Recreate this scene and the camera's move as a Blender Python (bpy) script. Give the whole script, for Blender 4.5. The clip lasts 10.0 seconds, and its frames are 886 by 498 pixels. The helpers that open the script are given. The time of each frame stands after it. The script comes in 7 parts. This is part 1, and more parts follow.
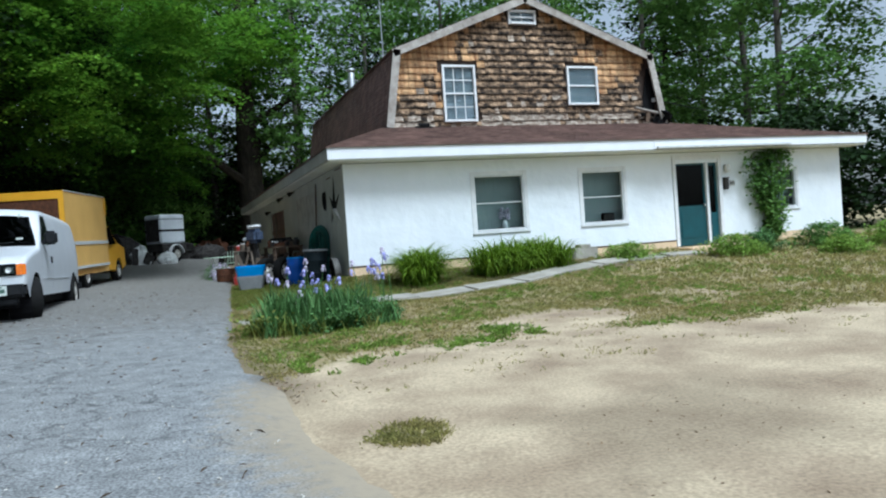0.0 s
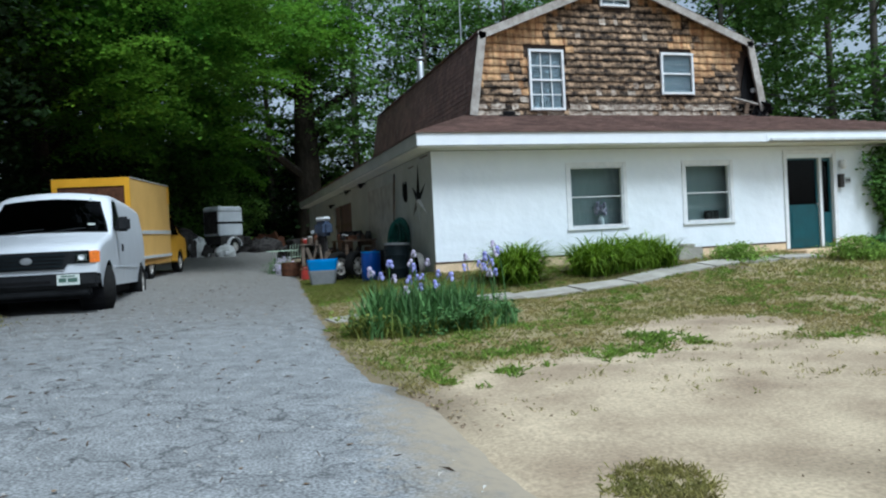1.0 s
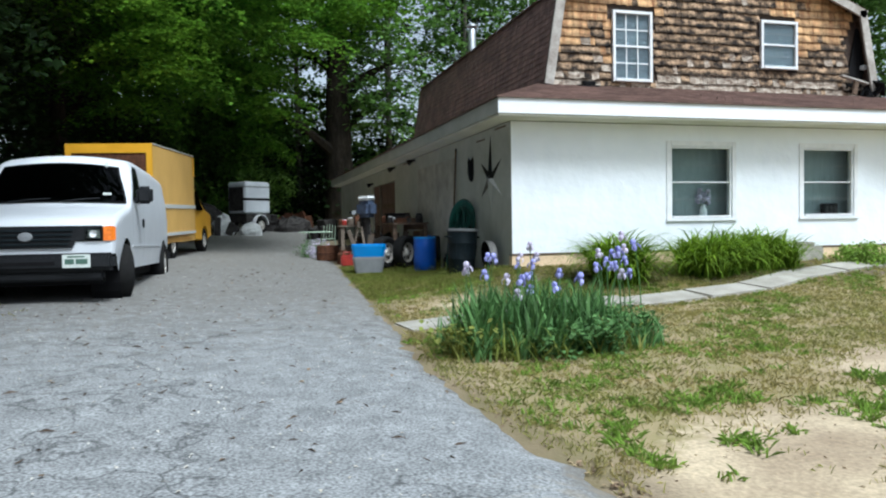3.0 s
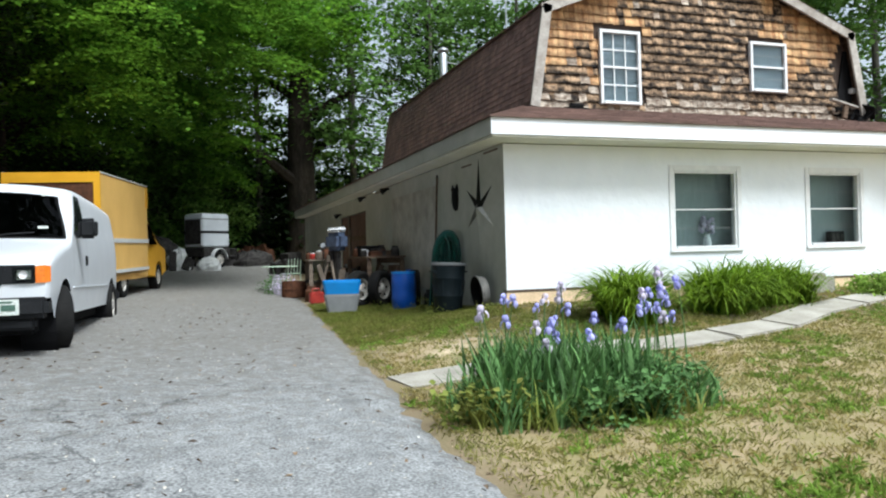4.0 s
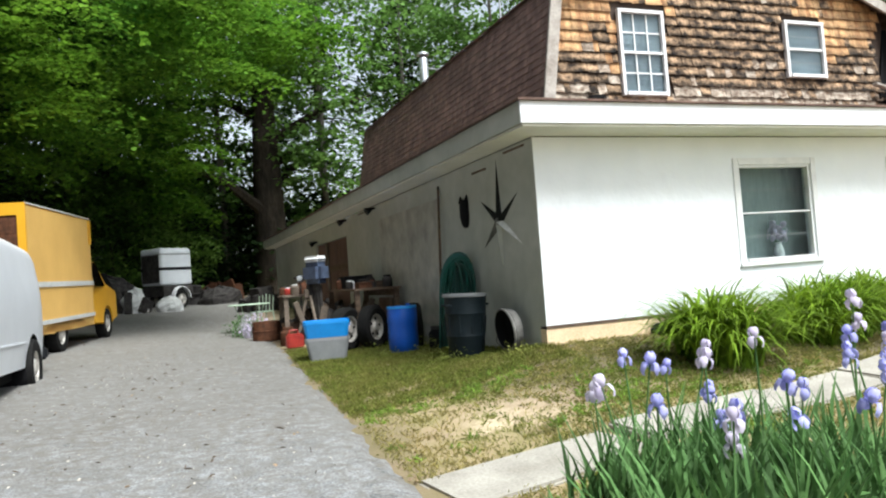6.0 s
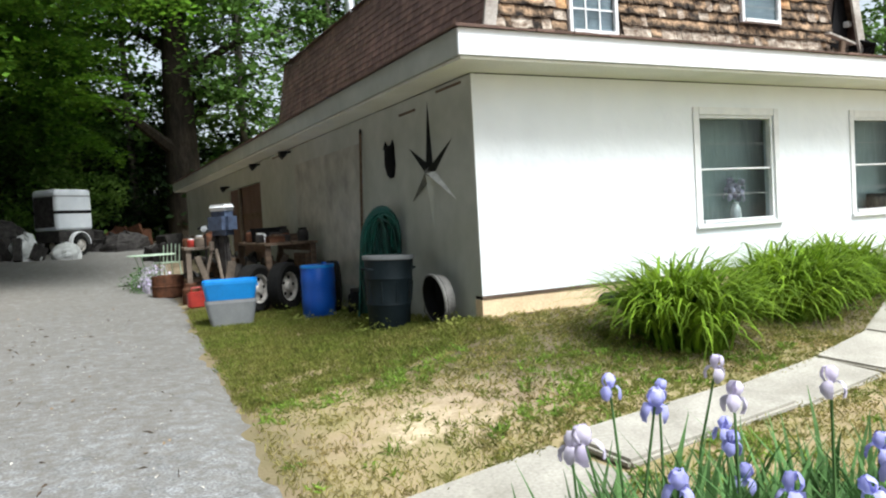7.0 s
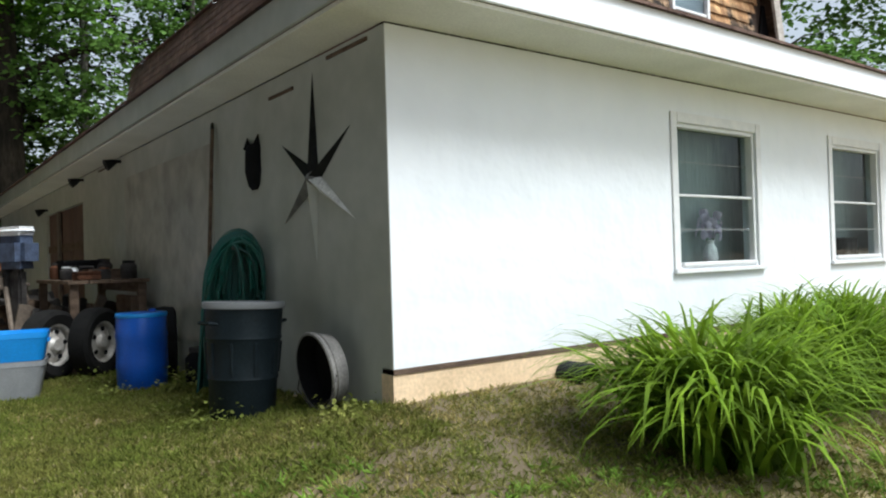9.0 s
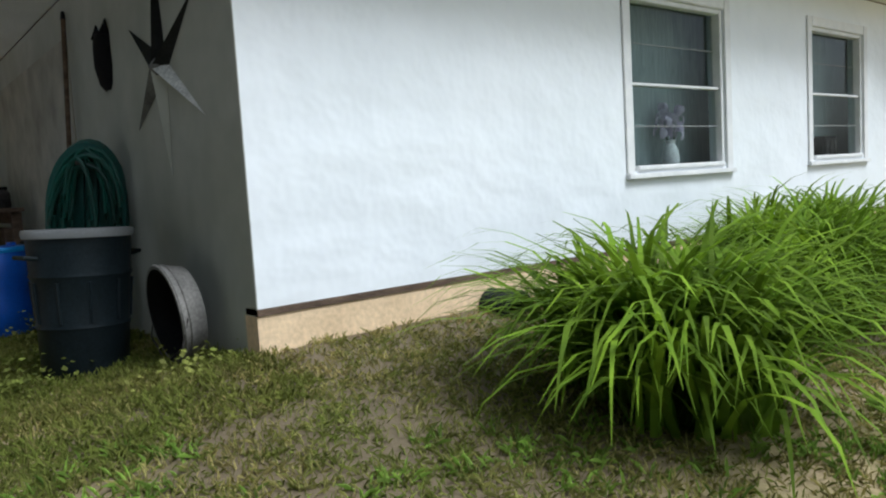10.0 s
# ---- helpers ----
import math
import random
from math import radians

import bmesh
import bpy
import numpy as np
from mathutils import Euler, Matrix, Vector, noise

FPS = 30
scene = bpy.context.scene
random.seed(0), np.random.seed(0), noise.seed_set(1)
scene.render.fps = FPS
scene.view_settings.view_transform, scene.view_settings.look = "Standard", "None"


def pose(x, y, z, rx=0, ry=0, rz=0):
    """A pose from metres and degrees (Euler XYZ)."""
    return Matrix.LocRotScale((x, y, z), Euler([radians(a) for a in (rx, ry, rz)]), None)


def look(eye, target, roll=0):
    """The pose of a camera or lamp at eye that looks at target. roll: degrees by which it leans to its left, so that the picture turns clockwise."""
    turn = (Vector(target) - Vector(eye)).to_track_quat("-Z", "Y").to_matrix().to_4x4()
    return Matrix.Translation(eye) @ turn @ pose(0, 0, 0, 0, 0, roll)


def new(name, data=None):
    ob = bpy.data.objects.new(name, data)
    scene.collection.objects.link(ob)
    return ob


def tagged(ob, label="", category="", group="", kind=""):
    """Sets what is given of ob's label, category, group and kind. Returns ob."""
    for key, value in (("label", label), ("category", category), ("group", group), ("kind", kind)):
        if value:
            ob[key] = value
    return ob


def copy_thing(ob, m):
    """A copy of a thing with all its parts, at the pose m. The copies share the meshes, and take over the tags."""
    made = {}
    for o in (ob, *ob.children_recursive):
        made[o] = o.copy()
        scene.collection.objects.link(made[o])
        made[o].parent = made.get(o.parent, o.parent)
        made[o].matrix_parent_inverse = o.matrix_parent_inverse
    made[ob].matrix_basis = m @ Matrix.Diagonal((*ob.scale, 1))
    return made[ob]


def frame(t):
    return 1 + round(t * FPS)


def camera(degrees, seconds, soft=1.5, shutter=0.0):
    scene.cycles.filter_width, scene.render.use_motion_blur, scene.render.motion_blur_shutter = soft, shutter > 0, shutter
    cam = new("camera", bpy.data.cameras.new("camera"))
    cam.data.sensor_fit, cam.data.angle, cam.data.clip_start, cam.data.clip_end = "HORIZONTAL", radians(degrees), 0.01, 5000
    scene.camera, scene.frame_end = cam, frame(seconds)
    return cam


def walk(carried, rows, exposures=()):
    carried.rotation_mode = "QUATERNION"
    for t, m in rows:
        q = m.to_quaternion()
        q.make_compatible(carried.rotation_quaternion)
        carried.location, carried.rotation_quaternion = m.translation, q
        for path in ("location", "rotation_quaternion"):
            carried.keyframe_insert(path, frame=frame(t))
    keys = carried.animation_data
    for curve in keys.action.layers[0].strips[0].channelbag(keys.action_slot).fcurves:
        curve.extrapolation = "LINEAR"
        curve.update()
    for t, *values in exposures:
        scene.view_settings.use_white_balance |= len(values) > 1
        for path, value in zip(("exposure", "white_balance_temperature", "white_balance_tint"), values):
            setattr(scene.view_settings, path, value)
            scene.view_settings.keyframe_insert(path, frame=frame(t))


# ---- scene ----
cam = camera(62.0, 10.0, soft=2.1)
PATH = [
    (0, (-3.456, -15.325, 0.667), (-2.772, -13.446, 0.636), -4.1),
    (0.5, (-3.861, -14.615, 0.643), (-3.107, -12.764, 0.577), -3.0),
    (1, (-4.054, -13.812, 0.619), (-3.471, -11.899, 0.595), -2.9),
    (1.5, (-4.039, -13.207, 0.575), (-3.448, -11.298, 0.49), -1.0),
    (2, (-4.292, -12.664, 0.558), (-3.766, -10.737, 0.468), -0.5),
    (2.2, (-4.349, -12.42, 0.554), (-3.857, -10.482, 0.486), -0.7),
    (3.3, (-4.371, -10.892, 0.705), (-3.774, -8.984, 0.646), -0.8),
    (3.5, (-4.377, -10.608, 0.696), (-3.742, -8.712, 0.659), -0.9),
    (4, (-4.408, -10.005, 0.731), (-3.76, -8.113, 0.748), -1.5),
    (4.5, (-4.334, -9.352, 0.771), (-3.63, -7.48, 0.773), -1.5),
    (5, (-4.322, -8.687, 0.783), (-3.572, -6.833, 0.808), -1.9),
    (5.2, (-4.289, -8.444, 0.795), (-3.56, -6.583, 0.866), -2.9),
    (6.3, (-3.99, -7.083, 0.846), (-3.262, -5.222, 0.925), -4.4),
    (6.4, (-3.95, -6.979, 0.865), (-3.203, -5.124, 0.905), -3.3),
    (6.5, (-3.896, -6.907, 0.869), (-3.161, -5.047, 0.866), -3.5),
    (7, (-3.546, -6.281, 0.971), (-2.652, -4.493, 0.889), -3.3),
    (7.5, (-3.469, -5.658, 0.937), (-2.588, -3.863, 0.882), -4.9),
    (8, (-3.318, -5.052, 1.014), (-2.378, -3.287, 0.981), -3.7),
    (8.5, (-2.886, -4.469, 0.977), (-1.808, -2.786, 0.928), -4.7),
    (9, (-2.494, -3.875, 0.873), (-1.295, -2.274, 0.899), -1.7),
    (9.5, (-1.981, -3.648, 0.796), (-0.609, -2.194, 0.754), -3.7),
    (10, (-1.478, -3.295, 0.745), (-0.234, -1.739, 0.564), -3.5),
]
walk(cam, [(t, look(eye, target, roll)) for t, eye, target, roll in PATH],
     [(0, 0.36, 5350, 2), (0.5, 0.38, 5350, 2), (1, 0.24, 5350, 2), (1.5, 0.30, 5350, 2), (2, 0.43, 5400, 2), (3.5, 0.74, 5800, 4), (5, 1.05, 6150, 5), (6.4, 1.17, 6200, 6), (7, 1.08, 6180, 6), (7.5, 0.93, 6200, 6), (8.0, 1.22, 6200, 6), (8.5, 1.1, 6250, 6), (9.2, 0.62, 5950, 6), (10, 0.35, 5850, 6)])


# ---- light ----
SUN_EL, SUN_AZ = 58.0, 160.0      # elevation; bearing from +y, clockwise
world = bpy.data.worlds.new("sky_world")
scene.world = world
world.use_nodes = True
sky = world.node_tree.nodes.new("ShaderNodeTexSky")
sky.sky_type, sky.sun_disc = "NISHITA", False
sky.sun_elevation, sky.sun_rotation = radians(SUN_EL), radians(SUN_AZ)
sky.dust_density, sky.ozone_density, sky.air_density = 3.0, 1.5, 1.2
bg = world.node_tree.nodes["Background"]
bg.inputs["Strength"].default_value = 0.105
haze = world.node_tree.nodes.new("ShaderNodeHueSaturation")
haze.inputs["Saturation"].default_value = 0.35
world.node_tree.links.new(sky.outputs[0], haze.inputs["Color"])
world.node_tree.links.new(haze.outputs[0], bg.inputs[0])
sun = new("sun", bpy.data.lights.new("sun", "SUN"))
sun.data.energy, sun.data.angle, sun.data.color = 2.7, radians(22), (1.0, 0.98, 0.95)
sd = Vector((math.sin(radians(SUN_AZ)) * math.cos(radians(SUN_EL)), math.cos(radians(SUN_AZ)) * math.cos(radians(SUN_EL)), math.sin(radians(SUN_EL))))
sun.matrix_world = look(sd * 50, (0, 0, 0))


# ---- materials ----
def mat(name, c1, c2, scale=6.0, rough=0.7, bump=0.15, bscale=60.0, metal=0.0, fine=0.25, rnd=0.0, island=0.0, stretch=(1, 1, 1), contrast=0.5, dist=0.01):
    m = bpy.data.materials.new(name)
    m.use_nodes = True
    nt = m.node_tree
    N, L = nt.nodes, nt.links
    b = N["Principled BSDF"]
    geo = N.new("ShaderNodeNewGeometry")
    mp = N.new("ShaderNodeMapping")
    mp.inputs["Scale"].default_value = stretch
    L.new(geo.outputs["Position"], mp.inputs[0])
    n1 = N.new("ShaderNodeTexNoise")
    n1.inputs["Scale"].default_value, n1.inputs["Detail"].default_value = scale, 6
    L.new(mp.outputs[0], n1.inputs["Vector"])
    n2 = N.new("ShaderNodeTexNoise")
    n2.inputs["Scale"].default_value, n2.inputs["Detail"].default_value = bscale, 3
    L.new(mp.outputs[0], n2.inputs["Vector"])
    r = N.new("ShaderNodeMapRange")
    r.inputs[1].default_value, r.inputs[2].default_value = 0.5 - contrast * 0.4, 0.5 + contrast * 0.4
    L.new(n1.outputs[0], r.inputs[0])
    mx = N.new("ShaderNodeMix")
    mx.data_type = "RGBA"
    mx.inputs[6].default_value, mx.inputs[7].default_value = (*c1, 1), (*c2, 1)
    L.new(r.outputs[0], mx.inputs[0])
    hs = N.new("ShaderNodeHueSaturation")
    L.new(mx.outputs[2], hs.inputs["Color"])
    v = N.new("ShaderNodeMapRange")
    v.inputs[1].default_value, v.inputs[2].default_value = 0.3, 0.7
    v.inputs[3].default_value, v.inputs[4].default_value = 1 - fine, 1 + fine
    L.new(n2.outputs[0], v.inputs[0])
    val = v.outputs[0]
    for k, src in ((rnd, "object"), (island, "island")):
        if not k:
            continue
        src = N.new("ShaderNodeObjectInfo").outputs["Random"] if src == "object" else geo.outputs["Random Per Island"]
        v2 = N.new("ShaderNodeMapRange")
        v2.inputs[3].default_value, v2.inputs[4].default_value = 1 - k, 1 + k
        L.new(src, v2.inputs[0])
        mu = N.new("ShaderNodeMath")
        mu.operation = "MULTIPLY"
        L.new(val, mu.inputs[0])
        L.new(v2.outputs[0], mu.inputs[1])
        val = mu.outputs[0]
    L.new(val, hs.inputs["Value"])
    L.new(hs.outputs[0], b.inputs["Base Color"])
    b.inputs["Roughness"].default_value, b.inputs["Metallic"].default_value = rough, metal
    if bump:
        bp = N.new("ShaderNodeBump")
        bp.inputs["Strength"].default_value, bp.inputs["Distance"].default_value = bump, dist
        L.new(n2.outputs[0], bp.inputs["Height"])
        L.new(bp.outputs[0], b.inputs["Normal"])
    return m


def leafmat(name, c1, c2, island=0.45, scale=0.6, trans=0.35):
    m = mat(name, c1, c2, scale=scale, rough=0.75, bump=0, bscale=9.0, fine=0.2, island=island, contrast=0.6)
    N, L = m.node_tree.nodes, m.node_tree.links
    b, out = N["Principled BSDF"], N["Material Output"]
    b.inputs["Specular IOR Level"].default_value = 0.25
    t = N.new("ShaderNodeBsdfTranslucent")
    L.new(b.inputs["Base Color"].links[0].from_socket, t.inputs[0])
    x = N.new("ShaderNodeMixShader")
    x.inputs[0].default_value = trans
    L.new(b.outputs[0], x.inputs[1])
    L.new(t.outputs[0], x.inputs[2])
    L.new(x.outputs[0], out.inputs[0])
    return m


def glassmat(name, tint):
    m = bpy.data.materials.new(name)
    m.use_nodes = True
    b = m.node_tree.nodes["Principled BSDF"]
    b.inputs["Base Color"].default_value = (*tint, 1)
    b.inputs["Roughness"].default_value = 0.03
    b.inputs["Transmission Weight"].default_value = 1.0
    b.inputs["IOR"].default_value = 1.2
    return m


M = dict(
    white_wrap=mat("white_wrap", (0.83, 0.855, 0.885), (0.765, 0.80, 0.835), scale=0.9, rough=0.42, bump=0.42, bscale=2.8, fine=0.02, dist=0.06),
    # white sheeting with the west side's shade mixed into the grey
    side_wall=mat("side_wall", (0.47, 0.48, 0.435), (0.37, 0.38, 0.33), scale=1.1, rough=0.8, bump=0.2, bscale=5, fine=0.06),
    fascia=mat("fascia", (0.82, 0.84, 0.87), (0.76, 0.78, 0.81), scale=3, rough=0.45, bump=0.05, fine=0.03),
    soffit=mat("soffit", (0.76, 0.75, 0.67), (0.66, 0.65, 0.57), scale=2, rough=0.8, bump=0.1, fine=0.08),
    frame_white=mat("frame_white", (0.80, 0.80, 0.80), (0.68, 0.69, 0.70), scale=7, rough=0.4, bump=0.05, fine=0.04),
    rail_grey=mat("rail_grey", (0.36, 0.37, 0.36), (0.28, 0.29, 0.28), scale=7, rough=0.55, bump=0.05),
    frame_grey=mat("frame_grey", (0.62, 0.63, 0.62), (0.5, 0.51, 0.5), scale=7, rough=0.55, bump=0.08, fine=0.06),
    shingle=mat("shingle", (0.72, 0.46, 0.225), (0.30, 0.13, 0.05), scale=2.0, rough=0.85, bump=0.6, bscale=22, stretch=(5, 1, 0.8), fine=0.4, rnd=0.2, island=0.3, contrast=0.55),
    shingle_weathered=mat("shingle_weathered", (0.52, 0.35, 0.215), (0.03, 0.018, 0.012), scale=3.2, rough=0.95, bump=0.9, bscale=20, stretch=(1.6, 1, 2.4), fine=0.5, rnd=0.3, island=0.4, contrast=0.34),
    shingle_pale=mat("shingle_pale", (0.52, 0.45, 0.37), (0.14, 0.09, 0.06), scale=6.0, rough=0.95, bump=0.6, bscale=25, stretch=(1, 1, 2), fine=0.35, rnd=0.2, island=0.25, contrast=0.35),
    shingle_back=mat("shingle_back", (0.06, 0.04, 0.03), (0.03, 0.02, 0.015), rough=0.95),
    rake=mat("rake", (0.46, 0.43, 0.39), (0.26, 0.23, 0.2), scale=4, rough=0.9, bump=0.3, bscale=40, fine=0.2),
    roof=mat("roof", (0.235, 0.15, 0.125), (0.14, 0.09, 0.076), scale=1.5, rough=0.95, bump=0.5, bscale=120, fine=0.3, island=0.25),
    foundation=mat("foundation", (0.80, 0.61, 0.40), (0.66, 0.49, 0.31), scale=4, rough=0.9, bump=0.3, bscale=35, fine=0.12),
    blind=mat("blind", (0.36, 0.41, 0.47), (0.24, 0.28, 0.33), scale=5, rough=0.8, bump=0.1, stretch=(0.3, 1, 6)),
    dark=mat("dark", (0.009, 0.009, 0.010), (0.006, 0.006, 0.007), rough=0.9, bump=0),
    # indoor surfaces: the unlit interior's dimness is put into one dark tone
    unlit_room=mat("unlit_room", (0.10, 0.105, 0.10), (0.06, 0.065, 0.065), scale=2, rough=0.9, bump=0),
    # lower panes' backing; its pale tone stands for sky reflected in the glass
    curtain=mat("curtain", (0.42, 0.49, 0.48), (0.30, 0.36, 0.36), scale=14, rough=0.9, bump=0.1, stretch=(4, 1, 0.2)),
    glass=glassmat("glass", (0.75, 0.82, 0.82)),
    glass_dark=glassmat("glass_dark", (0.03, 0.035, 0.035)),
    teal=mat("teal", (0.006, 0.07, 0.085), (0.004, 0.05, 0.06), scale=4, rough=0.45, bump=0.05, fine=0.1),
    concrete=mat("concrete", (0.40, 0.375, 0.325), (0.27, 0.25, 0.21), scale=3, rough=0.9, bump=0.35, bscale=50, fine=0.15),
    asphalt=mat("asphalt", (0.295, 0.302, 0.305), (0.155, 0.159, 0.160), scale=4.5, rough=0.92, bump=0.3, bscale=60, fine=0.6, dist=0.008, contrast=0.7),
    van_white=mat("van_white", (0.72, 0.745, 0.78), (0.66, 0.685, 0.72), scale=2, rough=0.28, bump=0.0, fine=0.03),
    truck_yellow=mat("truck_yellow", (0.80, 0.50, 0.15), (0.70, 0.42, 0.12), scale=1.4, rough=0.45, bump=0.03, fine=0.06),
    cab_yellow=mat("cab_yellow", (0.80, 0.42, 0.03), (0.68, 0.34, 0.02), scale=2, rough=0.35, bump=0.0, fine=0.05),
    black_plastic=mat("black_plastic", (0.012, 0.013, 0.015), (0.02, 0.021, 0.023), scale=5, rough=0.5, bump=0.1, fine=0.2),
    bin_grey=mat("bin_grey", (0.014, 0.022, 0.027), (0.009, 0.014, 0.017), scale=4, rough=0.5, bump=0.1, fine=0.2),
    grey_plastic=mat("grey_plastic", (0.27, 0.28, 0.29), (0.21, 0.22, 0.23), scale=5, rough=0.5, bump=0.05, fine=0.08),
    tyre=mat("tyre", (0.009, 0.009, 0.009), (0.015, 0.0145, 0.014), scale=9, rough=0.85, bump=0.3, fine=0.2),
    rim=mat("rim", (0.60, 0.58, 0.54), (0.42, 0.39, 0.35), scale=9, rough=0.5, bump=0.05, metal=0.2),
    blue_drum=mat("blue_drum", (0.008, 0.10, 0.52), (0.006, 0.07, 0.40), scale=4, rough=0.4, bump=0.03, fine=0.1),
    blue_tub=mat("blue_tub", (0.02, 0.27, 0.72), (0.015, 0.22, 0.6), scale=4, rough=0.4, bump=0.03, fine=0.08),
    green_plastic=mat("green_plastic", (0.008, 0.10, 0.085), (0.005, 0.065, 0.055), scale=5, rough=0.45, bump=0.05, fine=0.15),
    hose_green=mat("hose_green", (0.006, 0.085, 0.062), (0.003, 0.05, 0.038), scale=6, rough=0.5, bump=0.0, fine=0.15, rnd=0.3),
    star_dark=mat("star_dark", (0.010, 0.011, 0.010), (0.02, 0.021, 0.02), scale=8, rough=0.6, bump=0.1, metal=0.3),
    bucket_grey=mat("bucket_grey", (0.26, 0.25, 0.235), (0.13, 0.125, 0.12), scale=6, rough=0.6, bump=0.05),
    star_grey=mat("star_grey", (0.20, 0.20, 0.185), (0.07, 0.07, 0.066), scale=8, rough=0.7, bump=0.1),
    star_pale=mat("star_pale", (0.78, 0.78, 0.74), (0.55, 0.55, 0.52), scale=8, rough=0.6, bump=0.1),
    steel=mat("steel", (0.62, 0.63, 0.65), (0.45, 0.46, 0.48), scale=4, rough=0.35, metal=0.8, bump=0.03),
    chrome=mat("chrome", (0.7, 0.7, 0.7), (0.55, 0.55, 0.55), rough=0.15, metal=1.0, bump=0),
    amber=mat("amber", (0.85, 0.22, 0.02), (0.7, 0.16, 0.01), rough=0.2, bump=0),
    plate=mat("plate", (0.70, 0.74, 0.70), (0.62, 0.67, 0.63), rough=0.4, bump=0),
    plate_bar=mat("plate_bar", (0.08, 0.16, 0.12), (0.07, 0.13, 0.1), rough=0.5, bump=0),
    wood_old=mat("wood_old", (0.17, 0.12, 0.085), (0.075, 0.052, 0.038), scale=4, rough=0.85, bump=0.4, bscale=30, stretch=(1, 1, 4), fine=0.25),
    wood_pale=mat("wood_pale", (0.19, 0.15, 0.115), (0.10, 0.078, 0.06), scale=4, rough=0.85, bump=0.3, bscale=30, fine=0.2),
    plywood=mat("plywood", (0.15, 0.085, 0.06), (0.09, 0.05, 0.04), scale=3, rough=0.85, bump=0.2, bscale=30, stretch=(1, 1, 0.3), fine=0.2),
    red=mat("red", (0.36, 0.03, 0.02), (0.24, 0.02, 0.015), rough=0.5),
    rag_blue=mat("rag_blue", (0.07, 0.10, 0.17), (0.03, 0.04, 0.07), scale=9, rough=0.7),
    rust=mat("rust", (0.13, 0.055, 0.03), (0.055, 0.028, 0.018), scale=10, rough=0.9, bump=0.3),
    white_paint=mat("white_paint", (0.82, 0.83, 0.84), (0.68, 0.69, 0.7), scale=8, rough=0.6),
    bark=mat("bark", (0.05, 0.04, 0.03), (0.02, 0.017, 0.014), scale=5, rough=0.95, bump=0.8, bscale=18, stretch=(1, 1, 0.25), fine=0.35),
    bark_grey=mat("bark_grey", (0.16, 0.145, 0.125), (0.075, 0.068, 0.06), scale=5, rough=0.95, bump=0.8, bscale=18, stretch=(1, 1, 0.25), fine=0.3),
    maple=leafmat("maple", (0.185, 0.345, 0.03), (0.05, 0.15, 0.018), trans=0.52),
    # shaded copy of maple: the woods' deep shade is in the leaf colour
    maple_shaded=leafmat("maple_shaded", (0.023, 0.052, 0.010), (0.010, 0.024, 0.006), trans=0.3),
    pine=leafmat("pine", (0.020, 0.05, 0.018), (0.010, 0.028, 0.011), trans=0.15),
    far_leaf=leafmat("far_leaf", (0.19, 0.33, 0.075), (0.09, 0.185, 0.045), trans=0.48),
    # lit copy of far_leaf: sun the canopies block is put into the colour
    under_leaf_lit=leafmat("under_leaf_lit", (0.25, 0.40, 0.09), (0.12, 0.24, 0.05), trans=0.6),
    iris_leaf=leafmat("iris_leaf", (0.135, 0.25, 0.08), (0.065, 0.15, 0.045), scale=4, trans=0.25),
    lily_leaf=leafmat("lily_leaf", (0.225, 0.34, 0.022), (0.105, 0.20, 0.014), scale=4, trans=0.35),
    weed=leafmat("weed", (0.27, 0.39, 0.07), (0.17, 0.28, 0.045), scale=4, trans=0.42),
    grass=leafmat("grass", (0.245, 0.285, 0.068), (0.43, 0.345, 0.155), scale=1.2, trans=0.45),
    olive=leafmat("olive", (0.17, 0.225, 0.037), (0.215, 0.205, 0.055), scale=1.5, trans=0.3),
    straw=leafmat("straw", (0.44, 0.35, 0.215), (0.29, 0.215, 0.125), scale=4, trans=0.2),
    dry_leaf=leafmat("dry_leaf", (0.30, 0.22, 0.14), (0.15, 0.10, 0.065), scale=4, trans=0.1),
    petal=leafmat("petal", (0.33, 0.33, 0.74), (0.50, 0.50, 0.84), scale=9, island=0.25, trans=0.3),
    petal_pale=leafmat("petal_pale", (0.72, 0.68, 0.78), (0.58, 0.5, 0.7), scale=9, island=0.15, trans=0.3),
    trailer_grey=mat("trailer_grey", (0.74, 0.77, 0.80), (0.60, 0.63, 0.67), scale=2, rough=0.4, bump=0.03, fine=0.06),
    pale_bits=mat("pale_bits", (0.62, 0.60, 0.55), (0.40, 0.36, 0.3), scale=9, rough=0.9, bump=0),
    clutter=mat("clutter", (0.065, 0.06, 0.056), (0.022, 0.02, 0.02), scale=7, rough=0.8, bump=0.3),
    pale_green=mat("pale_green", (0.42, 0.52, 0.40), (0.30, 0.40, 0.3), scale=6, rough=0.6),
)


